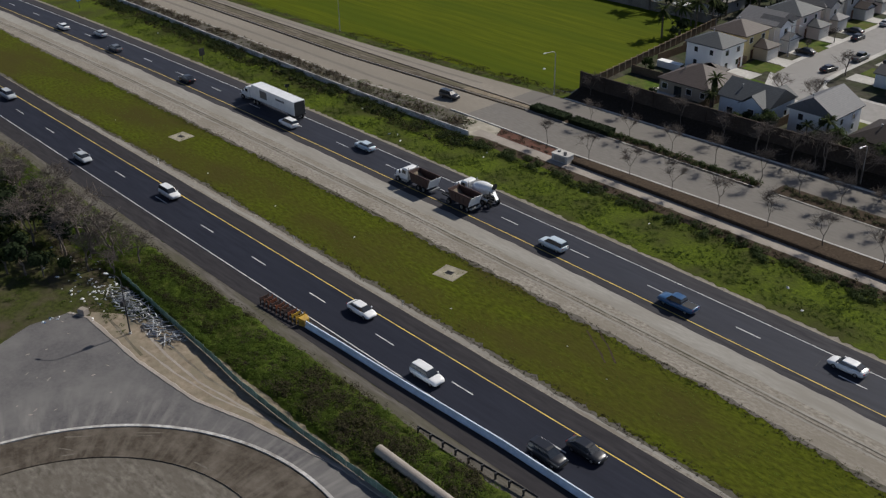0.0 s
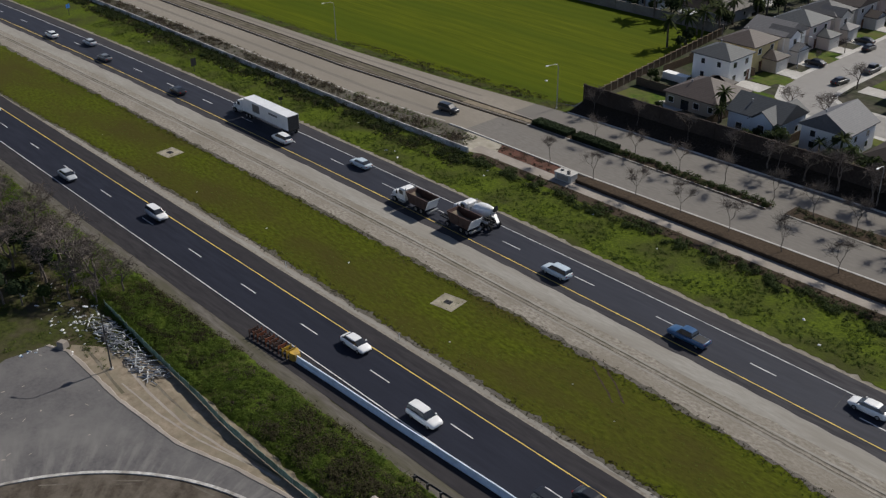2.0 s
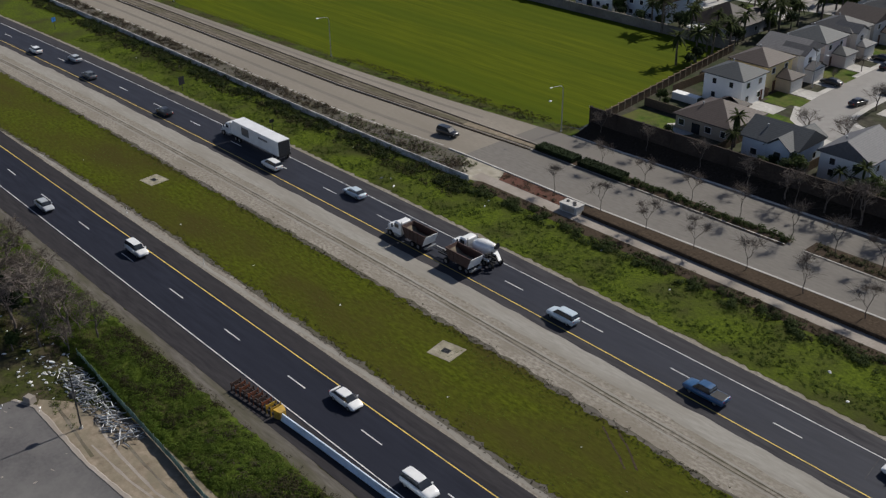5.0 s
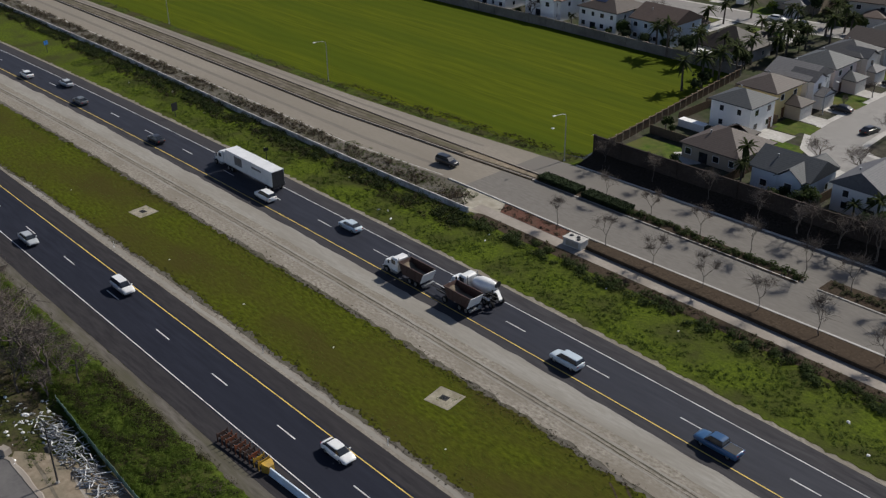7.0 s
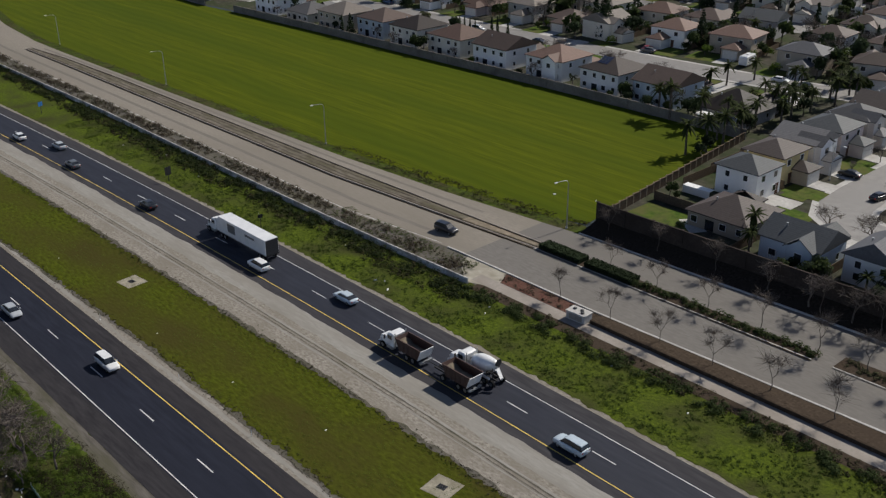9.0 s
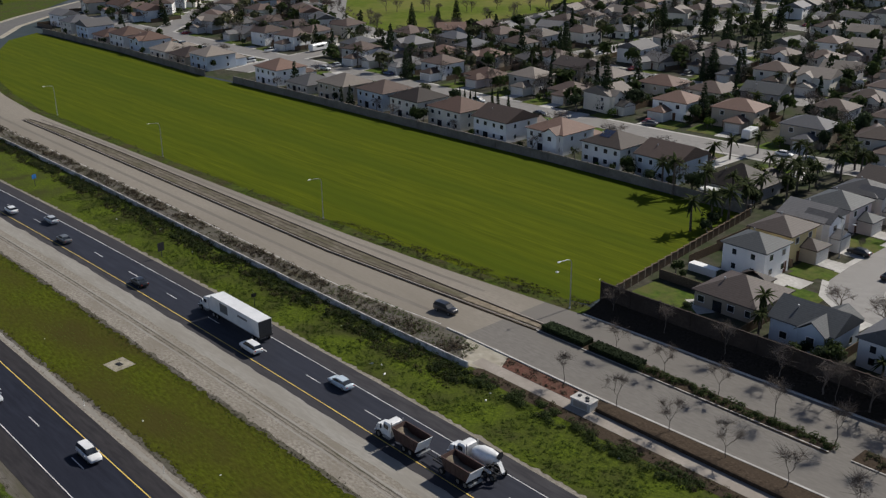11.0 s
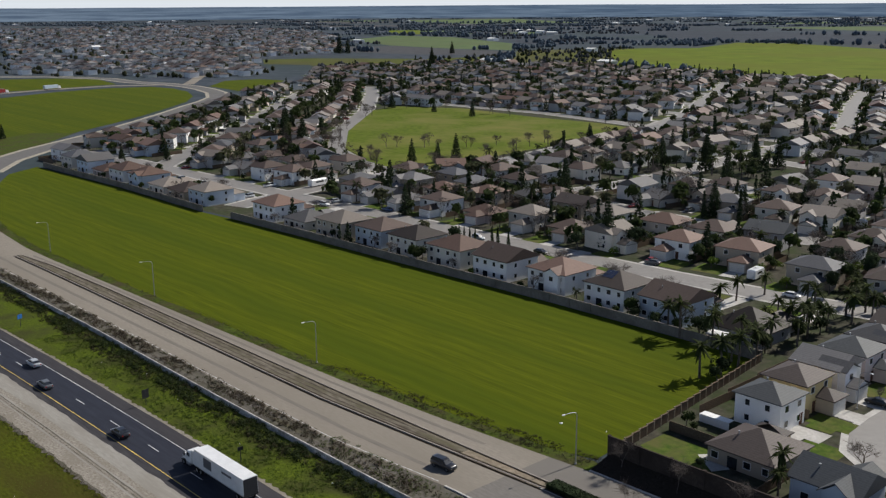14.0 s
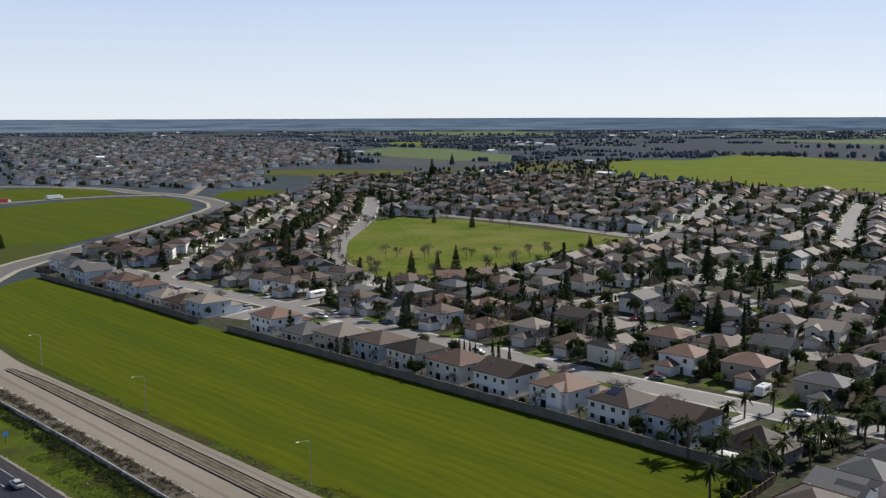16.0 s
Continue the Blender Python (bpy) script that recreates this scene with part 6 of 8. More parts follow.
def hip_roof(s, x0, x1, y0, y1, z, pitch, over=0.5, gable=False, th=0.2):
    """A roof over a rectangle, its ridge along the longer side, with eaves of some thickness."""
    a0, a1, b0, b1 = x0 - over, x1 + over, y0 - over, y1 + over
    lx, ly = a1 - a0, b1 - b0
    half = min(lx, ly) / 2
    h = half * pitch
    cx, cy = (a0 + a1) / 2, (b0 + b1) / 2
    if lx >= ly:
        q = 0.0 if gable else half
        r0, r1 = (a0 + q, cy, z + h), (a1 - q, cy, z + h)
    else:
        q = 0.0 if gable else half
        r0, r1 = (cx, b0 + q, z + h), (cx, b1 - q, z + h)
    e = [(a0, b0, z), (a1, b0, z), (a1, b1, z), (a0, b1, z)]
    if lx >= ly:
        s.face([e[0], e[1], r1, r0])
        s.face([e[2], e[3], r0, r1])
        s.face([e[1], e[2], r1])
        s.face([e[3], e[0], r0])
    else:
        s.face([e[1], e[2], r1, r0])
        s.face([e[3], e[0], r0, r1])
        s.face([e[0], e[1], r0])
        s.face([e[2], e[3], r1])
    u = [(x, y, z - th) for x, y, _ in e]
    for i in range(4):
        j = (i + 1) % 4
        s.face([u[i], u[j], e[j], e[i]])
    s.face(list(reversed(u)))
    return h


def window_part(parent, x, y, z, w, h, face, detail):
    """A window on a wall whose outside looks to face (0: -y, 1: +x, 2: +y, 3: -x)."""
    m = pose(x, y, z, 0, 0, 90 * face)
    s = Shape()
    f = 0.09
    a, c = w / 2, h / 2
    for i, (u, v) in enumerate(((-1, -1), (1, -1), (1, 1), (-1, 1))):
        s.v += [(u * (a + f), 0.02, v * (c + f)), (u * (a + f), -0.06, v * (c + f)), (u * a, -0.06, v * c), (u * a, -0.02, v * c)]
        j = (i + 1) % 4
        for k in range(3):
            s.f.append((4 * i + k, 4 * j + k, 4 * j + k + 1, 4 * i + k + 1))
            s.m.append(0)
    if detail:
        o = part("window", s, M["trim"], parent)
        pane = Shape()
        pane.box(-a, a, -0.02, 0.0, -c, c)
        part("pane", pane, M["glass"], o, "dark window pane")
    else:
        s.f.append((3, 7, 11, 15))
        s.m.append(1)
        o = part("window", s, [M["trim"], M["glass"]], parent)
    o.matrix_basis = m


def house(w, d, h, roof, wall, roofing, wing=(0.5, 5.8, 5.0), detail=1, solar=False, cross=0, label="", roof_pitch=0.42, accent=None, nback=0):
    """A house at the origin whose street front looks to -y. wing: place along the front (-1 to 1), width and depth of the garage, or None."""
    t = new("house")
    tagged(t, label, "house", "houses of the estate")
    wm, rm = WALLS[wall], ROOFS[roofing]
    s = Shape()
    s.box(-w / 2, w / 2, -d / 2, d / 2, 0, h)
    rs = Shape()
    gable = roof == "gable"
    rh = hip_roof(rs, -w / 2, w / 2, -d / 2, d / 2, h + 0.12, roof_pitch, 0.5, gable)
    if gable:
        if w >= d:
            for x in (-w / 2, w / 2):
                s.face([(x, -d / 2, h), (x, d / 2, h), (x, 0, h + rh * (d / (d + 1.0)))] if x > 0 else [(x, d / 2, h), (x, -d / 2, h), (x, 0, h + rh * (d / (d + 1.0)))])
        else:
            for y in (-d / 2, d / 2):
                s.face([(w / 2, y, h), (-w / 2, y, h), (0, y, h + rh * (w / (w + 1.0)))] if y > 0 else [(-w / 2, y, h), (w / 2, y, h), (0, y, h + rh * (w / (w + 1.0)))])
    part("wall", s, wm, t)
    rf = part("roof", rs, rm, t)
    if detail:
        s = Shape()
        zz = h + 0.12 + (d / 2 + 0.5 - d * 0.2) * roof_pitch if w >= d else h + 0.12 + (w / 2 + 0.5 - w * 0.2) * roof_pitch
        s.tube([(w * 0.2, d * 0.2, zz - 0.3), (w * 0.2, d * 0.2, zz + 0.35), (w * 0.2, d * 0.2, zz + 0.5)], [0.12, 0.12, 0.2], 8)
        part("vent", s, M["metal"], rf)
    if cross:
        # a gabled bay through the roof, at the front (-1) or the back (1)
        cx, bw, pj = -0.22 * w, 2.3, 1.3
        ya, yb = (cross * (d / 2 + pj), cross * d / 2)
        y0, y1 = min(ya, yb), max(ya, yb)
        zt = h + 0.12 + (bw + 0.4) * roof_pitch * 1.35
        s = Shape()
        s.box(cx - bw, cx + bw, y0, y1, 0, h)
        tri = [(cx - bw, ya, h), (cx + bw, ya, h), (cx, ya, h + bw * roof_pitch * 1.35)]
        s.face(tri if cross < 0 else tri[::-1])
        part("bay_wall", s, wm, t)
        s = Shape()
        yo = ya + cross * 0.4
        for a, b in ((cx - bw - 0.4, cx), (cx + bw + 0.4, cx)):
            p = [(a, yo, h + 0.12), (b, yo, zt), (b, 0.0, zt), (a, 0.0, h + 0.12)]
            q = [(x, y, z - 0.15) for x, y, z in p]
            s.loft([p, q])
        part("bay_roof", s, rm, t)
        window_part(t, cx, ya, h - 1.3, 1.3, 1.2, 0 if cross < 0 else 2, detail == 2)
    fx = 0.0
    if wing:
        pos, gw, gd = wing
        fx = pos * (w / 2 - gw / 2)
        gy0, gy1, gh = -d / 2 - gd, -d / 2, min(h, 2.9)
        s = Shape()
        s.box(fx - gw / 2, fx + gw / 2, gy0, gy1, 0, gh)
        g2 = Shape()
        k = gw / 2 + 0.4
        gp = roof_pitch * 1.05
        if gable:
            z1 = gh + 0.1 + k * gp
            s.face([(fx - gw / 2, gy0, gh), (fx + gw / 2, gy0, gh), (fx, gy0, gh + gw / 2 * gp)])
            e = [(fx - k, gy0 - 0.4, gh + 0.1), (fx + k, gy0 - 0.4, gh + 0.1), (fx + k, gy1 + 0.1, gh + 0.1), (fx - k, gy1 + 0.1, gh + 0.1)]
            r0, r1 = (fx, gy0 - 0.4, z1), (fx, gy1 + 0.1, z1)
            g2.face([e[1], e[2], r1, r0])
            g2.face([e[3], e[0], r0, r1])
        else:
            z1 = gh + 0.1 + k * gp
            e = [(fx - k, gy0 - 0.4, gh + 0.1), (fx + k, gy0 - 0.4, gh + 0.1), (fx + k, gy1 + 0.1, gh + 0.1), (fx - k, gy1 + 0.1, gh + 0.1)]
            r0, r1 = (fx, gy0 - 0.4 + k, z1), (fx, gy1 + 0.1, z1)
            g2.face([e[0], e[1], r0])
            g2.face([e[1], e[2], r1, r0])
            g2.face([e[3], e[0], r0, r1])
        for i in range(4):
            a, b = e[i], e[(i + 1) % 4]
            g2.face([(a[0], a[1], a[2] - 0.18), (b[0], b[1], b[2] - 0.18), b, a])
        g2.face([(p[0], p[1], p[2] - 0.18) for p in reversed(e)])
        part("garage_wall", s, WALLS[accent] if accent else wm, t)
        part("garage_roof", g2, rm, t)
        s = Shape()
        for q in range(4):
            s.box(fx - 2.2, fx + 2.2, gy0 - 0.05, gy0 + 0.02, 0.05 + 0.56 * q, 0.57 + 0.56 * q)
        s.box(fx - 2.35, fx + 2.35, gy0 - 0.07, gy0 + 0.01, 2.29, 2.4)
        part("garage_door", s, M["garage"], t)
    if detail:
        dx = -fx if abs(fx) > 1 else w * 0.35
        s = Shape()
        s.box(dx - 0.5, dx + 0.5, -d / 2 - 0.05, -d / 2 + 0.02, 0.05, 2.1)
        s.box(dx - 0.62, dx + 0.62, -d / 2 - 0.07, -d / 2 + 0.01, 2.1, 2.22)
        part("front_door", s, M["door"], t)
    two = h > 4.2
    zs = ([1.5, h - 1.35] if two else [1.5])
    k = nback or (4 if detail == 2 else (3 if detail == 1 else 2))
    for z in zs:
        up_ = z > 2.5
        for i in range(k):                       # back
            x = w * ((i + 0.5) / k - 0.5) + 0.25 * math.sin(3.1 * i + w)
            if not up_ and i == k - 2 and detail:
                s = Shape()
                s.box(x - 0.9, x + 0.9, d / 2 - 0.02, d / 2 + 0.04, 0.05, 2.05)
                part("patio_door", s, M["glass"], t, "dark glass patio door")
            else:
                window_part(t, x, d / 2, z, 1.0 + 0.25 * ((i + int(w)) % 2), 1.15, 2, detail == 2)
        if detail:
            for face, x in ((1, w / 2), (3, -w / 2)):
                for i in range(2 if detail == 2 else 1):
                    window_part(t, x, d * (0.22 if i else -0.22), z, 0.9, 1.1, face, detail == 2)
        if up_ or not wing:
            for i in range(2 if detail else 1):
                window_part(t, w * (-0.25 + 0.5 * i), -d / 2, z, 1.2, 1.2, 0, detail == 2)
    if solar:
        for i in range(3):
            for j in range(2):
                s = Shape()
                x, y = -0.4 + 1.1 * i, 0.8 + 1.5 * j
                zz = lambda yy: h + 0.12 + (d / 2 + 0.5 - abs(yy)) * roof_pitch + 0.08
                s.face([(x, y, zz(y)), (x + 1.0, y, zz(y)), (x + 1.0, y + 1.4, zz(y + 1.4)), (x, y + 1.4, zz(y + 1.4))])
                part("solar_panel", s, M["solar"], rf, "dark solar panel on the roof")
    return t


RNAME = {"grey": "grey shingle", "slate": "slate grey", "brown": "brown shingle", "tile": "terracotta tile", "tan": "tan tile", "dark": "dark brown", "charcoal": "charcoal shingle", "umber": "dull dark brown"}


def describe(wall, roofing, h, roof):
    return ("two-storey " if h > 4.2 else "single-storey ") + {"blue": "pale blue"}.get(wall, wall) + " stucco house with a " + RNAME[roofing] + " " + roof + " roof"


HOUSES = []      # centre and turn of every house, to keep the next ones clear


def put_house(x, y, turn, w, d, h, roof, wall, roofing, **kw):
    o = house(w, d, h, roof, wall, roofing, label=describe(wall, roofing, h, roof), **kw)
    o.matrix_basis = pose(x, y, 0.02, 0, 0, turn)
    HOUSES.append((x, y, turn, w, d, kw.get("wing", (0.5, 5.8, 5.0))))
    return o


# row behind the long field wall: backs to the field, fronts to the street
for x, w, h, roof, wall, roofing, kw in (
    (-150.5, 13.5, 3.0, "hip", "grey", "dark", dict(roof_pitch=0.6)), (-170.3, 12.5, 5.6, "gable", "blue", "brown", {}), (-187.5, 12.5, 5.6, "hip", "white", "dark", dict(solar=True)),
    (-206.8, 13.0, 5.6, "hip", "white", "tile", {}), (-226.0, 13.0, 5.8, "gable", "white", "brown", {}), (-245.0, 14.0, 5.6, "hip", "cream", "tile", {}),
    (-263.5, 13.0, 5.6, "hip", "cream", "dark", {}), (-280.0, 13.0, 5.6, "hip", "blue", "brown", {}), (-297.5, 14.0, 5.6, "hip", "tan", "tan", {}),
    (-317.0, 12.5, 3.0, "hip", "beige", "grey", {}), (-336.0, 13.5, 5.6, "hip", "white", "tile", {}), (-378.0, 12.5, 5.4, "hip", "blue", "tan", {}),
    (-394.5, 13.5, 3.2, "hip", "tan", "brown", {}), (-411.0, 13.0, 3.2, "hip", "cream", "tan", {}), (-429.0, 13.0, 5.4, "hip", "blue", "tile", {}),
    (-447.5, 13.5, 5.4, "hip", "white", "tile", {}), (-465.0, 12.0, 3.0, "hip", "pink", "tile", {}), (-482.0, 12.0, 5.4, "gable", "blue", "grey", {}), (-500.0, 12.0, 5.4, "hip", "beige", "slate", {}),
):
    y = 230.4 if x > -215 else 228.6 if x > -292 else (226.0 if x > -350 else 223.0)
    put_house(x, y + 1.0, 180, w, 12.5, h, roof, wall, roofing, wing=(0.6 if int(x) % 2 else -0.6, 5.6, 5.6), detail=2 if x > -340 else 1, cross=1 if int(x * 2) % 5 == 2 else 0, **kw)
# the close behind the brown wall
put_house(-121.9, 191.6, 90, 8.6, 9.0, 5.7, "hip", "white", "charcoal", wing=None, detail=2, roof_pitch=0.42)
put_house(-123.0, 203.0, 90, 9.6, 8.8, 5.9, "hip", "yellow", "umber", wing=(0.7, 5.0, 3.4), detail=2, accent="tan")
for i, (wl, rf, rk) in enumerate((("white", "grey", "gable"), ("pink", "charcoal", "hip"), ("beige", "slate", "hip"), ("grey", "umber", "gable"), ("pink", "charcoal", "hip"))):
    put_house(-123.3 - 0.15 * i, 214.6 + 11.4 * i, 90, 9.4, 9.6, 5.8, rk, wl, rf, wing=(0.6 if i % 2 else -0.5, 4.8, 3.2), detail=2, cross=-1 if i % 2 == 0 else 0)
put_house(-114.4, 175.6, 180, 12.0, 11.5, 2.9, "hip", "tan", "umber", wing=(0.5, 5.4, 2.6), detail=2, roof_pitch=0.46)
put_house(-98.6, 171.4, 180, 10.8, 8.6, 4.0, "gable", "blue", "charcoal", cross=1, wing=(-0.5, 5.2, 3.4), detail=2, nback=2, roof_pitch=0.55)
put_house(-85.2, 173.4, 180, 9.0, 10.0, 4.9, "gable", "white", "slate", wing=(0.5, 5.2, 3.0), detail=2, roof_pitch=0.6, nback=2)
put_house(-70.5, 173.0, 180, 12.5, 11.0, 2.9, "hip", "tan", "dark", wing=(0.5, 5.4, 3.0), detail=2, roof_pitch=0.5)
sheet("back_lawn", [(-131.5, 161.5), (-119.5, 161.5), (-117.5, 168.5), (-121.5, 173.5), (-131.5, 173.5)], 0.03, M["lawn"], "sunlit back garden lawn behind the wall", "lawn")
sheet("patio", [(-122.6, 170.4), (-117.4, 166.6), (-115.8, 169.4), (-120.4, 173.4)], 0.05, M["concrete"], "bright concrete patio beside the house", "patio")
s = Shape()
s.box(-130.6, -124.6, 182.6, 182.9, 0.0, 1.5)
s.box(-130.6, -124.6, 182.9, 184.4, 1.35, 1.5)
single("garden_shed", s, M["trim"], "low white lean-to against the garden fence", "shed")
s = Shape()
s.box(-132.0, -121.5, 175.3, 175.4, 0.0, 1.8)
s.box(-107.6, -107.5, 162.5, 176, 0.0, 1.8)
s.box(-91.9, -91.8, 163, 176, 0.0, 1.8)
s.box(-77.6, -77.5, 163, 176, 0.0, 1.8)
single("garden_fence", s, M["fence_wood"], "brown wooden fences between the gardens of the close", "fence", kind="stuff")
put_house(-58.5, 172.5, 180, 11.5, 10.5, 5.4, "hip", "cream", "brown", wing=(-0.5, 5.4, 3.0), detail=1)
for i, (wl, rf) in enumerate((("blue", "slate"), ("white", "grey"), ("cream", "brown"), ("beige", "grey"), ("grey", "slate"), ("white", "tile"))):
    put_house(-80.5, 207 + 13.0 * i, -90, 10.0, 11.5, 5.6, "hip" if i % 2 else "gable", wl, rf, wing=(0.4, 5.2, 4.2), detail=1)

# second row, across the street: fronts to the street
for x, y, turn, w, h, roof, wall, roofing in (
    (-342, 295, 0, 12.5, 5.5, "hip", "tan", "grey"), (-317, 289, 0, 12.5, 5.5, "hip", "cream", "tile"), (-300, 296, 4, 11.5, 5.5, "hip", "tan", "tile"),
    (-283, 278, 2, 12.0, 3.0, "hip", "pink", "tile"), (-263, 280, 3, 11.5, 5.5, "hip", "beige", "tan"), (-264, 304, 182, 12.5, 5.5, "gable", "tan", "umber"),
    (-245, 280, 3, 12.0, 3.2, "hip", "tan", "brown"), (-245, 299, 180, 12.0, 5.5, "hip", "cream", "tan"), (-224, 301, 184, 13.0, 5.5, "hip", "beige", "tile"),
    (-206, 284, 5, 11.5, 5.5, "hip", "white", "tile"), (-207, 303, 184, 12.5, 5.5, "hip", "cream", "brown"), (-187, 288, 8, 13.0, 5.5, "hip", "tan", "tile"),
    (-271, 348, 95, 12.0, 5.5, "gable", "white", "grey"), (-257, 362, 184, 12.0, 5.5, "hip", "beige", "brown"), (-276, 377, 95, 11.5, 5.5, "hip", "cream", "tan"),
    (-318, 345, -90, 11.5, 5.5, "hip", "grey", "tan"), (-334, 337, -90, 12.5, 5.5, "hip", "white", "brown"), (-194, 313, 190, 12.0, 5.5, "gable", "grey", "charcoal"),
    (-312, 364, -90, 12.0, 5.5, "hip", "cream", "brown"), (-240, 353, 2, 12.0, 5.5, "hip", "tan", "umber"),
):
    put_house(x, y, turn, w, 10.5, h, roof, wall, roofing, wing=(0.6 if int(x) % 2 else -0.6, 5.4, 4.6), detail=1, cross=-1 if int(x) % 3 == 0 else 0)

# streets of the estate, as centre lines
STREETS = [
    [(-545, 247), (-470, 250), (-400, 252), (-300, 257), (-235, 259.5), (-195, 261.5), (-160, 265), (-135, 270), (-106, 281), (-60, 286)],
    [(-364, 226), (-367, 236), (-371, 252), (-378, 290), (-383, 318)],
    [(-383, 318), (-420, 326), (-460, 343), (-520, 390), (-600, 472), (-700, 556), (-760, 602)],
    [(-383, 318), (-368, 345), (-376, 400), (-388, 455), (-402, 532), (-430, 610), (-477, 700), (-510, 770), (-560, 860)],
    [(-297, 332), (-294, 370), (-294, 411), (-302, 470), (-311, 590), (-343, 660), (-383, 748), (-425, 850)],
    [(-297, 332), (-250, 326), (-190, 330)],
    [(-297, 400), (-240, 392), (-205, 396)],
    [(-302, 470), (-250, 462), (-225, 464)],
    [(-470, 250), (-520, 298), (-600, 380), (-690, 462), (-760, 530)],
    [(-402, 535), (-500, 548), (-620, 540), (-690, 552)],
    [(-430, 610), (-520, 606), (-640, 612), (-760, 640), (-860, 650)],
    [(-460, 668), (-560, 672), (-700, 690), (-880, 720)],
    [(-500, 745), (-640, 750), (-800, 770), (-950, 790)],
    [(-540, 825), (-700, 830), (-900, 850)],
    [(-305, 535), (-402, 532)],
    [(-333, 640), (-440, 634)],
    [(-262, 560), (-290, 660), (-335, 770), (-380, 870)],
    [(-220, 470), (-240, 560), (-260, 640)],
    [(-383, 748), (-485, 720)],
    [(-40, 188.5), (-92, 188.8), (-98, 189.8), (-102.4, 193), (-104.6, 198), (-105.3, 206), (-105.5, 230), (-106, 281), (-112, 330), (-140, 370)],
]


def ribbon(name, pts, w, z, mat, label, cap=True):
    s = Shape()
    rows = []
    for i, (x, y) in enumerate(pts):
        a, b = pts[max(0, i - 1)], pts[min(len(pts) - 1, i + 1)]
        d = Vector((b[0] - a[0], b[1] - a[1])).normalized()
        rows.append([(x - d.y * w / 2, y + d.x * w / 2, z), (x + d.y * w / 2, y - d.x * w / 2, z)])
    s.grid_faces(rows, False)
    return single(name, s, mat, label, "street" if "street" in name else "sidewalk", kind="structure")


estate = [(-137, 161), (-30, 162), (-30, 300), (-150, 480), (-200, 700), (-330, 900), (-560, 925), (-760, 950), (-975, 830), (-930, 660), (-860, 610), (-800, 560), (-775, 500), (-752, 470), (-724, 442), (-700, 413), (-660, 373), (-626, 336), (-597, 302), (-568, 262), (-548, 238), (-512, 212), (-436, 214), (-364, 213.5), (-346, 215), (-300, 216.8), (-200, 220.2), (-141, 220.0)]
sheet("estate_ground", estate, -0.02, M["yard"], "brown and grey-green yards between the houses", "ground")
for i, st in enumerate(STREETS):
    ribbon("sidewalk", st, 12.4, 0.03 + 0.0012 * i, M["concrete"], "pale concrete sidewalks on both sides of the street")
for i, st in enumerate(STREETS):
    ribbon("street", st, 9.8, 0.07 + 0.0012 * i, M["street"], "sun-bleached asphalt residential street")
for x, y in ((-190, 330), (-205, 396), (-225, 464)):
    s = Shape()
    s.face([(x + 8.5 * math.cos(a), y + 8.5 * math.sin(a), 0.1) for a in span(0, 6.0, 0.25)])
    single("street", s, M["street"], "round end of a residential street", "street", kind="structure")


BEND_ROAD = [(-512, 183), (-543, 204), (-566, 228), (-586, 254), (-615, 293), (-644, 325), (-678, 362), (-718, 403), (-743, 430), (-768, 452), (-807, 473), (-846, 484), (-883, 489), (-924, 487), (-967, 475), (-1026, 477), (-1099, 450), (-1142, 407), (-1250, 300)]
ribbon("sidewalk", BEND_ROAD, 19.0, 0.06, M["ramp"], "pale concrete edge of the curving road")
ribbon("street", BEND_ROAD, 13, 0.1, M["bendroad"], "weathered two-lane road curving past the far field")


def near_street(x, y):
    best = 1e9
    for st in STREETS + [BEND_ROAD]:
        for (ax, ay), (bx, by) in zip(st, st[1:]):
            dx, dy = bx - ax, by - ay
            u = max(0.0, min(1.0, ((x - ax) * dx + (y - ay) * dy) / (dx * dx + dy * dy)))
            best = min(best, math.hypot(x - ax - u * dx, y - ay - u * dy))
    return best


def inside(x, y, ring):
    c = False
    for (ax, ay), (bx, by) in zip(ring, ring[1:] + ring[:1]):
        if (ay > y) != (by > y) and x < (bx - ax) * (y - ay) / (by - ay) + ax:
            c = not c
    return c


PARK = [(-465, 333), (-390, 312), (-370, 332), (-378, 375), (-388, 455), (-392, 526), (-438, 535), (-487, 531), (-563, 536), (-615, 508), (-605, 477), (-533, 402), (-499, 360)]
GROVE = [(-316, 392), (-255, 385), (-248, 440), (-258, 462), (-316, 448)]
KINDS = []
rnd = random.Random(8)
for i in range(14):
    KINDS.append((rnd.choice((11.0, 12.0, 12.5)), rnd.choice((9.5, 10.5, 11.0)), 5.5 if i % 7 else 3.0, "gable" if i % 2 == 0 else "hip", ("beige", "white", "cream", "white", "grey", "tan", "blue", "white", "pink", "cream", "white", "beige", "grey", "white")[i], ("grey", "brown", "tan", "brown", "tile", "slate", "tile", "grey", "tan", "brown")[i % 10], (0.55 if i % 2 else -0.55, 5.4, 4.6)))
PROTO_H = {}
driveways, lawns, DRIVES = Shape(), Shape(), []
LOTS = []


def try_lot(x, y, turn, room=13.0, clear=14.6):
    if not inside(x, y, estate) or inside(x, y, PARK) or near_street(x, y) < clear or (y < 247 and x > -520) or (y < 258 and x > -350) or (x > -138 and y < 285):
        return
    if any((x - p[0]) ** 2 + (y - p[1]) ** 2 < room * room for p in HOUSES) or any((x - p[0]) ** 2 + (y - p[1]) ** 2 < room * room for p in LOTS):
        return
    if inside(x, y, GROVE):
        return
    LOTS.append((x, y, turn))


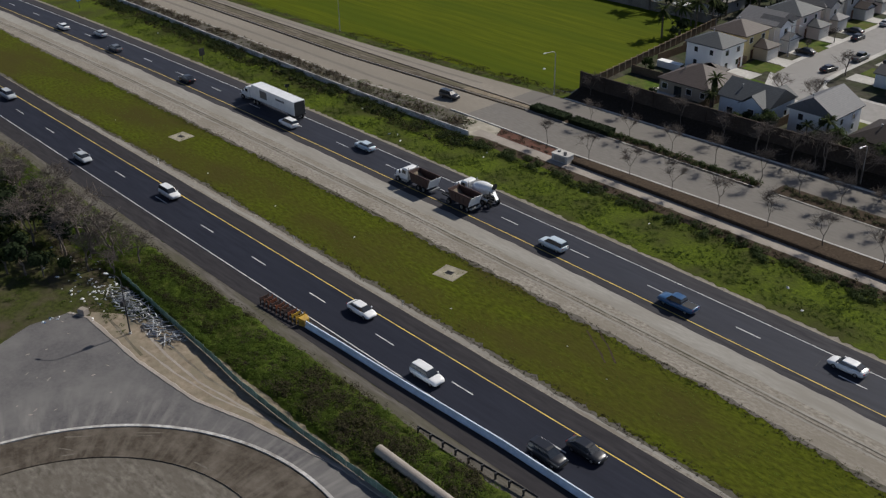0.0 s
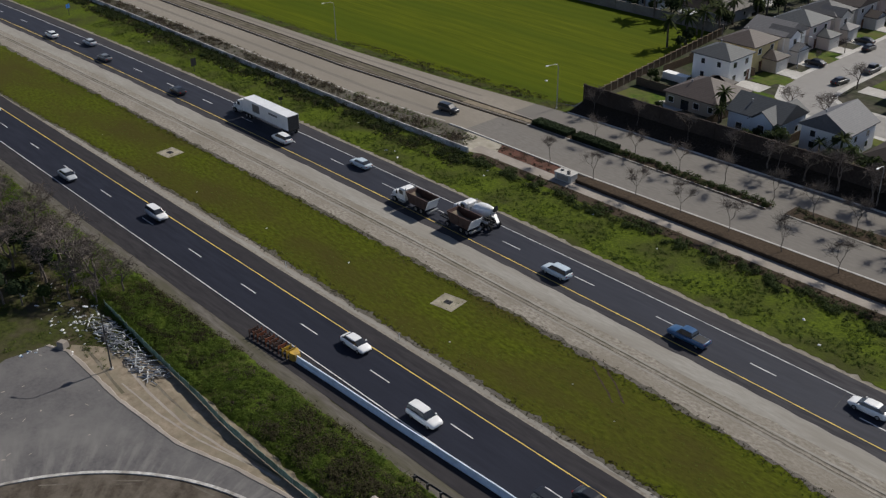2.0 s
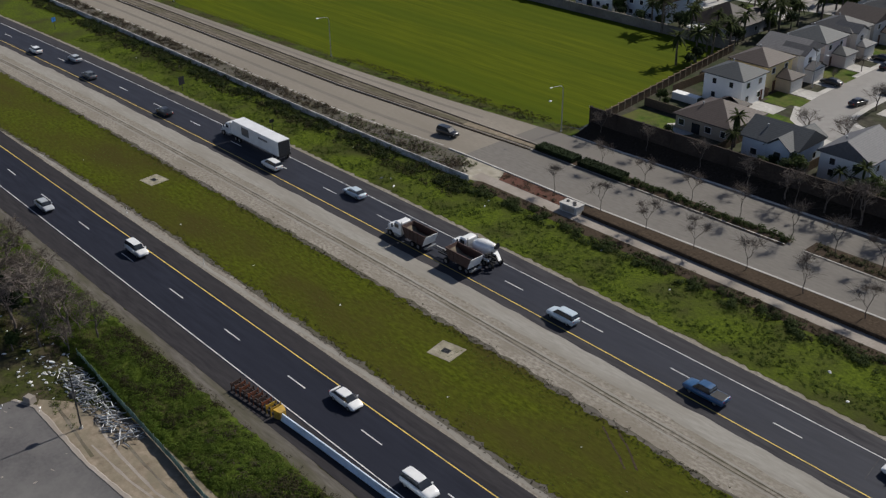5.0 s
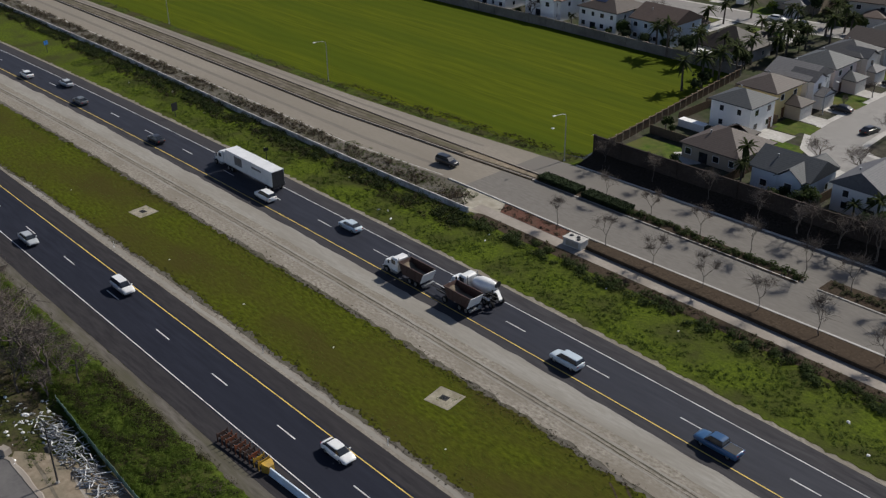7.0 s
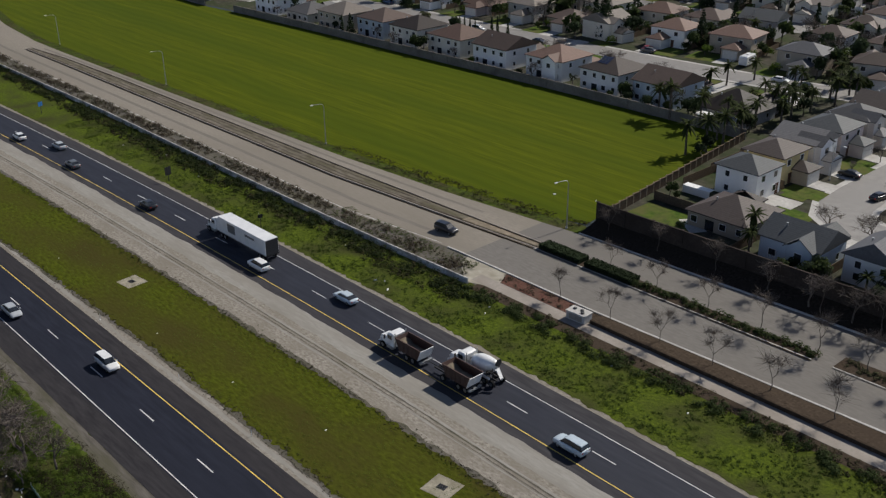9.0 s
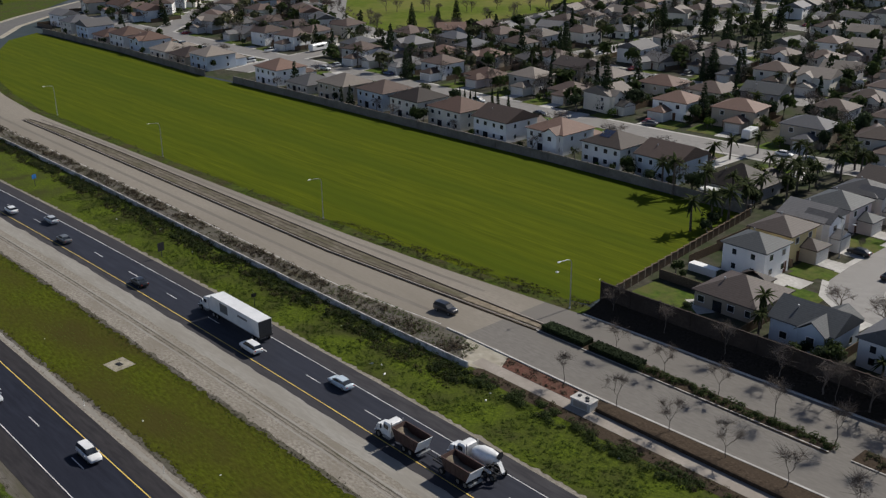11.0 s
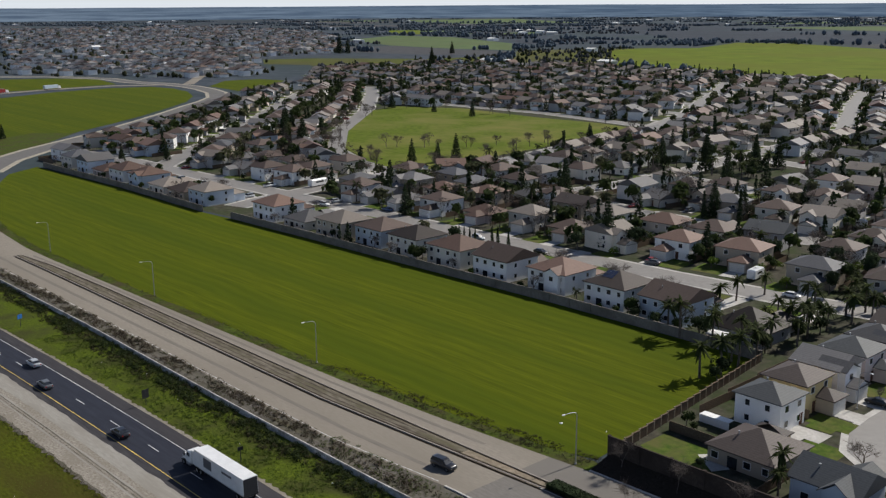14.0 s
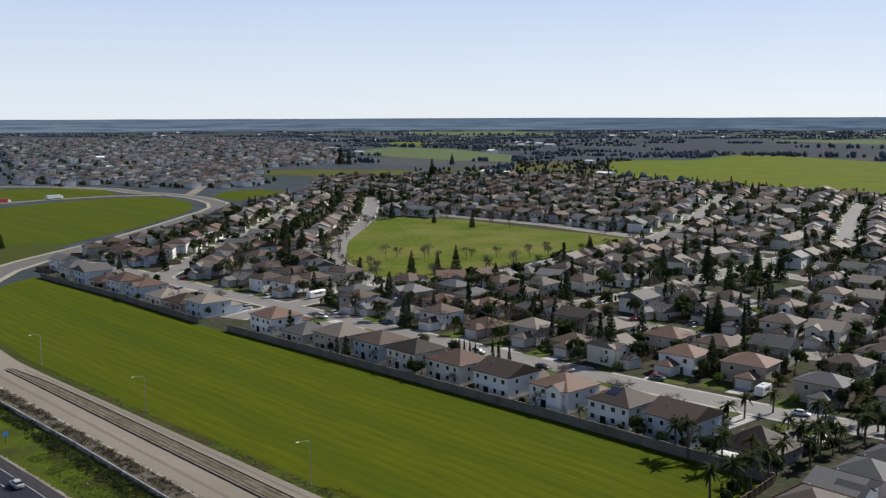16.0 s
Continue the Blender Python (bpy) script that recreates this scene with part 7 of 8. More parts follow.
for st in STREETS[:19]:
    carry = 0.0
    for (ax, ay), (bx, by) in zip(st, st[1:]):
        length = math.hypot(bx - ax, by - ay)
        ang = math.atan2(by - ay, bx - ax)
        u = 6.0 - carry
        while u < length:
            for side in (1, -1):
                off = rnd.uniform(16.2, 19.6)
                uu = u + rnd.uniform(-2.2, 2.2)
                try_lot(ax + uu * math.cos(ang) - side * off * math.sin(ang), ay + uu * math.sin(ang) + side * off * math.cos(ang), math.degrees(ang) + (0 if side > 0 else 180))
            u += 15.0
        carry = length - u + 14.4 if length - u + 14.4 < 14.4 else 0.0
for gy in span(250, 915, 9.5):              # infill behind the first rows
    for gx in span(-950, -130, 9.5):
        a = 8.0 * math.sin(gx * 0.01 + gy * 0.013)
        try_lot(gx + rnd.uniform(-1.5, 1.5), gy + rnd.uniform(-1.5, 1.5), a + rnd.choice((0, 180)), 17.6, 16.0)
LOTS.sort(key=lambda p: (p[0] + 37) ** 2 + (p[1] - 36) ** 2)
far_walls, far_roofs, far_glass = Shape(), Shape(), Shape()
FW, FR_ = ("beige", "white", "cream", "grey", "pink", "tan", "blue"), ("grey", "brown", "tile", "tan", "slate")
for i, (x, y, turn) in enumerate(LOTS):
    k = rnd.randrange(14)
    w, d, h, roof, wall, roofing, wing = KINDS[k]
    m = pose(x, y, 0.02, 0, 0, turn + rnd.uniform(-9, 9) + (90 if rnd.random() < 0.12 else 0))
    if i < 150:
        far = i > 75
        if (k, far) in PROTO_H:
            o = copy_thing(PROTO_H[k, far], m)
        else:
            o = PROTO_H[k, far] = house(w, d, h, roof, wall, roofing, wing=wing, detail=0 if far else 1, cross=(0, 1, -1, 0, 1)[k % 5], label=describe(wall, roofing, h, roof))
            o.matrix_basis = m
    else:
        a, b, g = Shape(), Shape(), Shape()
        a.box(-w / 2, w / 2, -d / 2, d / 2, 0, h)
        hip_roof(b, -w / 2, w / 2, -d / 2, d / 2, h + 0.1, 0.42, 0.5, roof == "gable")
        fx = wing[0] * (w / 2 - wing[1] / 2)
        a.box(fx - 2.7, fx + 2.7, -d / 2 - 4.6, -d / 2, 0, 2.9)
        hip_roof(b, fx - 2.7, fx + 2.7, -d / 2 - 4.6, -d / 2 + 1, 2.95, 0.42, 0.4, roof == "gable")
        for q in (-0.3, 0.05, 0.33):
            for z in ((1.5, 4.2) if h > 4 else (1.5,)):
                g.box(w * q - 0.55, w * q + 0.55, d / 2 - 0.05, d / 2 + 0.04, z - 0.55, z + 0.55)
                g.box(w * q - 0.55, w * q + 0.55, -d / 2 - 0.04, -d / 2 + 0.05, z - 0.55, z + 0.55)
        far_walls.slot, far_roofs.slot = FW.index(wall), FR_.index(roofing)
        far_walls.add(a, m)
        far_roofs.add(b, m)
        far_glass.add(g, m)
    HOUSES.append((x, y, turn, w, d, wing))
single("estate_house_walls", far_walls, [WALLS[k] for k in FW], "stucco walls of the farther estate houses", "houses", kind="stuff")
single("estate_house_roofs", far_roofs, [ROOFS[k] for k in FR_], "grey and brown roofs of the farther estate houses", "roofs", kind="stuff")
single("estate_house_windows", far_glass, M["glass"], "dark windows of the farther estate houses", "windows", kind="stuff")

for i, (x, y, turn, w, d, wing) in enumerate(HOUSES):
    m = pose(x, y, 0.0011 * (i % 11), 0, 0, turn)
    fx = wing[0] * (w / 2 - wing[1] / 2) if wing else 0.0
    front = -d / 2 - (wing[2] if wing else 0)
    end = front - (14.0 if y < 235 and -350 < x < -139 else 6.5 if y < 300 and x > -520 else 5.5)
    driveways.face([m @ Vector(p) for p in ((fx - 2.4, end, 0.06), (fx + 2.4, end, 0.06), (fx + 2.2, front, 0.06), (fx - 2.2, front, 0.06))])
    sx = -1 if fx > 0 else 1
    lawns.face([m @ Vector(p) for p in ((fx + sx * 2.8, end + 0.6, 0.045), (fx + sx * (w - 1.5), end + 0.6, 0.045), (fx + sx * (w - 1.5), -d / 2 - 1, 0.045), (fx + sx * 2.8, -d / 2 - 1, 0.045))][:: sx])
    DRIVES.append(m @ Vector((fx, (end + front) / 2, 0)))
single("driveways", driveways, M["concrete"], "pale concrete driveways in front of the garages", "driveway", kind="stuff")
single("front_lawns", lawns, M["lawn"], "small green front lawns", "lawn", kind="stuff")
rnd = random.Random(12)
kinds = [("sedan", "silver"), ("suv", "black"), ("sedan", "white"), ("suv", "grey"), ("pickup", "white"), ("sedan", "red"), ("sedan", "black"), ("suv", "silver")]
for i, p in enumerate(DRIVES):
    if p.y < 480 and rnd.random() < (0.34 if p.y < 310 else 0.18):
        k = rnd.choice(kinds)
        car(k[0], k[1], p.x, p.y, HOUSES[i][2] + 90, "cars parked on the driveways")
for x, y, a, k in ((-109, 232, 90, ("sedan", "black")), (-102, 206, 80, ("sedan", "black")), (-101, 218, 90, ("pickup", "grey")), (-110, 248, 90, ("sedan", "silver")), (-101, 244, 90, ("suv", "grey")), (-262, 254, 2, ("suv", "silver")), (-236, 255, 2, ("sedan", "black")), (-318, 262, 184, ("sedan", "blue")), (-342, 251, 3, ("suv", "white")), (-372, 342, 100, ("pickup", "white")), (-366, 336, 95, ("suv", "red")), (-205, 269, 190, ("sedan", "grey")), (-160, 267, 12, ("sedan", "white")), (-291, 350, 90, ("sedan", "silver")), (-300, 380, 90, ("suv", "black"))):
    car(k[0], k[1], x, y, a, "cars parked on the streets")

def camper(x, y, yaw, length, label):
    """A white box trailer on one axle pair."""
    t = thing("camper_trailer", label, "trailer", pose(x, y, 0.08, 0, 0, yaw), "parked trailers")
    s = Shape()
    h = length / 2
    s.loft([[(u, -w, 0.5), (u, -w, top - 0.2), (u, -w + 0.2, top), (u, w - 0.2, top), (u, w, top - 0.2), (u, w, 0.5)] for u, w, top in ((-h, 1.15, 2.7), (-h + 0.3, 1.22, 2.95), (h - 0.8, 1.22, 2.95), (h, 1.15, 2.4))])
    part("body", s, PAINT["white"], t)
    for sy in (-1, 1):
        s = Shape()
        s.box(-h * 0.5, h * 0.45, sy * 1.22 - 0.02, sy * 1.22 + 0.02, 1.6, 2.2)
        part("window", s, M["glass"], t, "dark side window strip")
        for u in (-0.5, 0.5):
            wheel(t, u, sy * 1.05, 0.36, 0.24)
    s = Shape()
    s.tube([(h, 0, 0.55), (h + 1.0, 0, 0.5)], [0.06, 0.06], 6)
    part("drawbar", s, M["dark_metal"], t)
    s = Shape()
    s.box(-0.4, 0.5, -0.4, 0.4, 2.95, 3.15)
    part("roof_unit", s, M["trim"], t)


camper(-378.5, 274, 100, 9.5, "long white camper trailer parked beside the street")
camper(-188.4, 357.5, 20, 8.0, "white box trailer parked among the houses")
camper(-176.2, 276.5, 98, 6.5, "white camper trailer parked beside the driveway")
g = thing("gazebo", "white flat garden canopy on four thin posts", "canopy", pose(-152.6, 222.0, 0, 0, 0, 6))
s = Shape()
s.loft([[(-2.2, -1.6, 2.45), (2.2, -1.6, 2.45), (2.2, 1.6, 2.45), (-2.2, 1.6, 2.45)], [(-2.2, -1.6, 2.6), (2.2, -1.6, 2.6), (2.2, 1.6, 2.6), (-2.2, 1.6, 2.6)], [(-0.6, -0.4, 2.85), (0.6, -0.4, 2.85), (0.6, 0.4, 2.85), (-0.6, 0.4, 2.85)]])
part("canopy", s, M["trash"], g)
for u in (-2.0, 2.0):
    for v in (-1.4, 1.4):
        s = Shape()
        s.tube([(u, v, 0), (u, v, 2.46)], [0.05, 0.05], 6)
        part("post", s, M["metal"], g)

# back-garden fences between rows
gf = Shape()
for i, (x, y, turn, w, d, wing) in enumerate(HOUSES):
    if y > 420 or (turn == 180 and y < 235):
        continue
    m = pose(x, y, 0, 0, 0, turn)
    for a, b in (((-w / 2 - 2.0, d / 2 + 6.0), (w / 2 + 2.0, d / 2 + 6.0)), ((w / 2 + 1.8, -d / 2), (w / 2 + 1.8, d / 2 + 6.0))):
        p, q = m @ Vector((*a, 0)), m @ Vector((*b, 0))
        n = (q - p).normalized().cross(Vector((0, 0, 1))) * 0.04
        if near_street((p.x + q.x) / 2, (p.y + q.y) / 2) > 8:
            gf.loft([[p - n, p + n, p + n + Vector((0, 0, 1.8)), p - n + Vector((0, 0, 1.8))], [q - n, q + n, q + n + Vector((0, 0, 1.8)), q - n + Vector((0, 0, 1.8))]])
single("garden_fences", gf, M["fence_wood"], "brown wooden fences between the back gardens", "fence", kind="stuff")

# trees of the estate
for x, y, q in ((-163, 232, 1.1), (-161, 233.5, 1.2), (-168, 254, 1.0), (-166, 264, 1.0), (-141.5, 206, 1.25), (-140.5, 211, 1.2), (-147, 238, 1.1), (-141, 240, 1.2), (-143, 262, 1.2), (-141, 268, 1.1), (-139, 257, 1.2), (-137, 263, 1.1), (-145, 247, 1.0), (-152, 246, 1.0), (-107.0, 169.6, 1.0), (-105.5, 166.5, 0.8), (-80.5, 166.0, 0.9), (-84, 165, 0.7), (-66, 166, 1.0), (-150, 281, 1.0), (-205, 286, 0.9), (-160, 288, 1.0), (-144, 222, 1.1), (-148, 224, 1.0), (-143, 228, 1.2), (-139.5, 233, 1.1), (-143.5, 243, 1.2), (-149, 258, 1.1), (-153, 262, 1.0), (-146, 272, 1.1), (-140.5, 248, 1.0), (-143, 201, 1.15), (-158, 229, 1.0), (-144, 214.2, 0.9), (-164, 219.5, 1.2), (-160.5, 219, 1.3), (-152, 219, 1.2), (-140.7, 218.5, 1.2), (-147, 243, 1.1), (-151, 239, 0.9), (-168, 226, 0.9)):
    plant("palm", x, y, q, group="palms of the estate")
for x, y, q in ((-92.8, 165.3, 1.0), (-95.5, 164.2, 0.8), (-119.0, 166.0, 0.5), (-127.5, 176.5, 0.6), (-130.5, 178.5, 0.7), (-76, 165.5, 0.9), (-139, 201, 0.8), (-140.5, 205, 1.0), (-142, 224, 1.0), (-146, 230, 1.1), (-141, 236, 1.2), (-145, 252, 1.2), (-140, 244, 1.1), (-139, 270, 1.2), (-164, 222, 0.9), (-180, 221, 0.7)):
    plant("round", x, y, q, group="garden trees")
for x, y, q in ((-100.5, 184.0, 0.9), (-93.0, 184.5, 0.9), (-98.0, 205.8, 0.9), (-111.8, 226, 0.6), (-112, 214, 0.55)):
    plant("bigbare", x, y, q, group="garden trees")
for x, y, q in ((-92.3, 161.6, 1.0), (-90, 162.6, 1.2), (-79.5, 161.8, 1.2), (-77, 163, 1.3), (-73, 162, 1.2), (-68.5, 162.4, 1.3), (-64, 162.2, 1.3), (-60, 163, 1.35), (-56, 162.4, 1.3), (-52, 162.6, 1.3), (-48, 163, 1.3), (-95.8, 161.4, 0.9)):
    plant("round", x, y, q, group="garden trees", label="dense dark garden tree behind the brown wall")
rnd = random.Random(233)
for x, y in ((-342, 295), (-317, 289), (-300, 296), (-283, 278), (-263, 280), (-245, 280), (-206, 284), (-187, 288), (-224, 291), (-254, 292), (-272, 292), (-234, 286), (-196, 296)):
    plant(rnd.choice(("round", "round", "bigbare", "palm")), x + 8.6 + rnd.uniform(-0.6, 0.6), y - 3 + rnd.uniform(-2, 2), rnd.uniform(0.9, 1.35), rng=rnd, group="garden trees")
    plant("shrubby", x - 3 + rnd.uniform(-1, 1), y - 8.0 + rnd.uniform(-1, 1), rnd.uniform(0.9, 1.5), rng=rnd, group="garden shrubs")
    plant("round", x - 8.2 + rnd.uniform(-0.5, 0.5), y + 4 + rnd.uniform(-2, 2), rnd.uniform(0.9, 1.4), rng=rnd, group="garden trees")
plant("conifer", -226, 274, 1.35, label="very tall dark conifer beside the street")
for x, y, h in ((-297, 336, 13), (-289, 308, 8.3), (-230, 338, 13.7), (-222, 344, 10.8), (-214, 348, 10), (-387, 458, 10.3), (-455, 915, 9), (-485, 340, 17), (-473, 331, 9.2), (-523, 353, 16), (-675, 436, 13), (-485, 238, 9.9), (-487, 262, 8.6), (-308, 262, 10.9), (-619, 222, 10.6), (-623, 228, 9.6), (-627, 233, 9), (-623, 480, 10.9), (-601, 496, 12.7), (-505, 290, 7.9), (-534, 366, 13), (-550, 372, 14), (-560, 380, 12)):
    plant("conifer", x, y, h / 11.0, group="tall conifers of the estate")
rnd = random.Random(55)
for i in range(46):
    x, y = rnd.uniform(-312, -254), rnd.uniform(394, 452)
    if near_street(x, y) > 6.5:
        plant(rnd.choice(("palm", "round", "round", "conifer", "palm")), x, y, rnd.uniform(1.1, 1.5), rng=rnd, group="trees of the grove")
for x in (-266, -263.6, -261, -258.6, -251, -248.5, -244):
    plant("cypress", x, 249.2, 0.55 if x < -255 else 0.75, group="cypresses along the street")
for x, y, q in ((-309, 265, 1.0), (-231, 333, 1.0), (-218, 335, 1.1), (-295, 318, 0.8), (-290, 310, 0.9)):
    plant("cypress", x, y, q * 1.1, group="cypresses along the street")
for x, y, q in ((-397, 341, 1.0), (-391, 352, 0.9), (-389, 362, 1.1), (-376, 446, 0.9), (-491, 344, 1.1), (-474, 330, 1.0), (-679, 560, 1.2), (-604, 880, 1.2), (-585, 800, 1.2), (-868, 905, 1.4), (-560, 500, 0.8), (-520, 498, 0.9)):
    plant("conifer", x, y, q, group="conifers of the park")
rnd = random.Random(31)
for i in range(30):
    u = rnd.random()
    a = PARK[int(u * len(PARK))]
    b = PARK[(int(u * len(PARK)) + 1) % len(PARK)]
    f = rnd.random()
    x, y = a[0] + (b[0] - a[0]) * f, a[1] + (b[1] - a[1]) * f
    x, y = x + (-490 - x) * 0.07, y + (425 - y) * 0.09
    plant("bigbare", x + rnd.gauss(0, 4), y + rnd.gauss(0, 4), rnd.uniform(0.9, 1.4), rng=rnd, group="bare trees of the park")
for i in range(26):
    f = rnd.random()
    x, y = (-486 + 96 * f, 340 + 104 * f ** 1.5) if i < 15 else (-512 - 96 * f, 376 + 96 * f)
    plant("bigbare", x + rnd.gauss(0, 3.5), y + rnd.gauss(0, 3.5), rnd.uniform(0.75, 1.15), rng=rnd, group="bare trees of the park")
for x, y, q in ((-372, 219.5, 1.0), (-388, 214.5, 0.8), (-402, 231, 1.0), (-420, 216, 0.8), (-438, 231, 1.0), (-456, 215.5, 0.8), (-474, 230, 1.0), (-492, 214, 0.8), (-386, 233, 1.1), (-452, 234, 1.0), (-508, 216, 0.9), (-326, 219, 0.7), (-294, 219.5, 0.7), (-275, 222, 0.7), (-238.5, 221.5, 0.6)):
    plant("bigbare" if int(x) % 3 else "round", x, y, q, rng=rnd, group="garden trees behind the field wall")
SPOTS = []
for x, y, turn, w, d, wing in list(HOUSES):
    m = pose(x, y, 0, 0, 0, turn)
    if x > -137 and y < 285:
        continue
    for sx, sy in ((-w / 2 - 1.7, d / 2 + 2), (0, d / 2 + 4.0), (w / 2 - 1, d / 2 + 3.5), (w / 2 + 1.7, -d / 2 - 3), (-w / 2 + 1, -d / 2 - 5), (w / 2 + 1.7, 1)):
        if rnd.random() < (0.55 if y < 240 else 0.97):
            p = m @ Vector((sx + rnd.uniform(-1.5, 1.5), sy + rnd.uniform(-1, 1), 0))
            if near_street(p.x, p.y) < 6.0 or (p.y < 217.8 and p.x < -139) or (p.x > -137 and p.y < 161.5) or not inside(p.x, p.y, estate):
                continue
            if any((p.x - q[0]) ** 2 + (p.y - q[1]) ** 2 < 38 for q in HOUSES if abs(p.x - q[0]) < 8):
                continue
            SPOTS.append((p.x, p.y))
SPOTS.sort(key=lambda p: (p[0] + 37) ** 2 + (p[1] - 36) ** 2)
POLE = Shape()
POLE.tube([(0, 0, 0), (0, 0, 3.0)], [0.16, 0.1], 4, False)
far_wood, far_green, far_olive, far_dark, far_frond = Shape(), Shape(), Shape(), Shape(), Shape()
for i, (x, y) in enumerate(SPOTS):
    r = rnd.random()
    kind = "shrubby" if r < 0.2 else "round" if r < 0.56 else "bigbare" if r < 0.84 else "palm" if r < 0.91 else "cypress" if r < 0.94 else "conifer"
    size = rnd.uniform(0.85, 1.5) * {"conifer": 0.75, "round": 1.3, "shrubby": 1.3}.get(kind, 1.0)
    if y < 240:
        size *= 0.75
    if i < 75:
        plant(kind, x, y, size, rng=rnd, group="garden trees")
    else:
        if kind == "bigbare" and i > 900:
            kind = "round"
        tr, cr = rnd.choice(TREE_SHAPES[kind])
        if i > 460 and kind != "bigbare":
            tr, cr = POLE, cr.thinned(2, 1.4) if kind != "palm" else cr
        elif i > 460:
            tr = tr.thinned(2, 1.5)
        m = pose(x, y, 0, 0, 0, rnd.uniform(0, 360)) @ Matrix.Diagonal((size, size, size, 1))
        far_wood.add(tr, m)
        (far_green if kind == "shrubby" or (kind == "round" and i % 3) else far_olive if kind == "round" else far_frond if kind == "palm" else far_dark).add(cr, m)
single("estate_tree_trunks", far_wood, M["bark"], "trunks of the farther garden trees", "trees", kind="stuff")
single("estate_tree_crowns", far_green, M["leaf"], "green crowns of the farther garden trees", "trees", kind="stuff")
single("estate_olive_crowns", far_olive, M["leaf_olive"], "grey-green crowns of the farther garden trees", "trees", kind="stuff")
single("estate_conifer_crowns", far_dark, M["leaf_dark"], "dark crowns of the farther conifers", "trees", kind="stuff")
single("estate_palm_crowns", far_frond, M["frond"], "fronds of the farther palms", "trees", kind="stuff")

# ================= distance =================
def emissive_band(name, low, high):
    """A self-lit colour of distant land, haze included, with faint level streaks, for the backdrop."""
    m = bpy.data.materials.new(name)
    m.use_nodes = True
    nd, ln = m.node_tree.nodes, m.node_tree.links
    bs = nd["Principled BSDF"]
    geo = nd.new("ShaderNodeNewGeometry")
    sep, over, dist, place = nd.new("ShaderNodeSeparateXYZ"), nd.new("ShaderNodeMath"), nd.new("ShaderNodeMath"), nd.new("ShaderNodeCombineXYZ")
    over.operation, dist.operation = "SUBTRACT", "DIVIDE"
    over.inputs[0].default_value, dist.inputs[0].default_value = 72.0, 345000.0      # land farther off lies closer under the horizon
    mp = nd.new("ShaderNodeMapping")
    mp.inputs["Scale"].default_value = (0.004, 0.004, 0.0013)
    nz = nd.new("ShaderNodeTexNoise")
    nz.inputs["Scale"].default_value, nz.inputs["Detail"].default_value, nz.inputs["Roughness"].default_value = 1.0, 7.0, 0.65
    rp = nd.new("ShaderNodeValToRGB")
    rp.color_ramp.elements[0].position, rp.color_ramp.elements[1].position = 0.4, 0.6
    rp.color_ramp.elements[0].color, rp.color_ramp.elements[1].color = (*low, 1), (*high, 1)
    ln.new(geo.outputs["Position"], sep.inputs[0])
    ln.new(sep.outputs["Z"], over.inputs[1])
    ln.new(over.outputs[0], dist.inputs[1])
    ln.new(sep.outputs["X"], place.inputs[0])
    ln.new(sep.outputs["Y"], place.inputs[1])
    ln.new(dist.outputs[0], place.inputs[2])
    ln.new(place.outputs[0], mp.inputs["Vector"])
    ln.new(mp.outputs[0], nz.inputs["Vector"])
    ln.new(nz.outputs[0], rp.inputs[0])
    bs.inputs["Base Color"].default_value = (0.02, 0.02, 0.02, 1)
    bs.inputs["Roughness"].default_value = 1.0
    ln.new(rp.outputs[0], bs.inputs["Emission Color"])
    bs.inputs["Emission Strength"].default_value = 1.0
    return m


# the backdrop glows without a lamp; distance haze is part of its colour
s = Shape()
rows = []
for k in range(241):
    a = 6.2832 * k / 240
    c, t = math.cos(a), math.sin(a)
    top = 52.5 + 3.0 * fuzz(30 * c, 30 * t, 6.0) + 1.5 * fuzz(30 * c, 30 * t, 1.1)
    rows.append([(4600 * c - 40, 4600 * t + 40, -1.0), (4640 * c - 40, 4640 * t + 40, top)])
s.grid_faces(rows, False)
single("backdrop", s, emissive_band("self_lit_haze", (0.05, 0.082, 0.135), (0.13, 0.182, 0.25)), "self-lit backdrop strip with the blue haze of distant farmland at the horizon", "distance", kind="structure")

rnd = random.Random(90)


def polar(a, r):
    return -37 - r * math.sin(radians(a)), 36 + r * math.cos(radians(a))


def clear_of_fields(x, y):
    return not any(inside(x, y, f[0]) for f in FIELDS) and not inside(x, y, estate)


def clump_blob(s, x, y, q, rng):
    """A far tree: an uneven dense core with leaf tufts round it."""
    n, rings = 6, []
    for z, r in ((0.1, 0.35), (0.7, 1.0), (1.4, 0.85), (2.0, 0.2)):
        rings.append([(x + q * r * rng.uniform(0.65, 1.15) * math.cos(6.2832 * j / n), y + q * r * rng.uniform(0.65, 1.15) * math.sin(6.2832 * j / n), q * (z + rng.uniform(-0.15, 0.15))) for j in range(n)])
    s.grid_faces(rings, True, True)
    leaf_quads(s, (x, y, q * 1.1), q * 0.95, 6, q * 0.35, rng, 1.1)


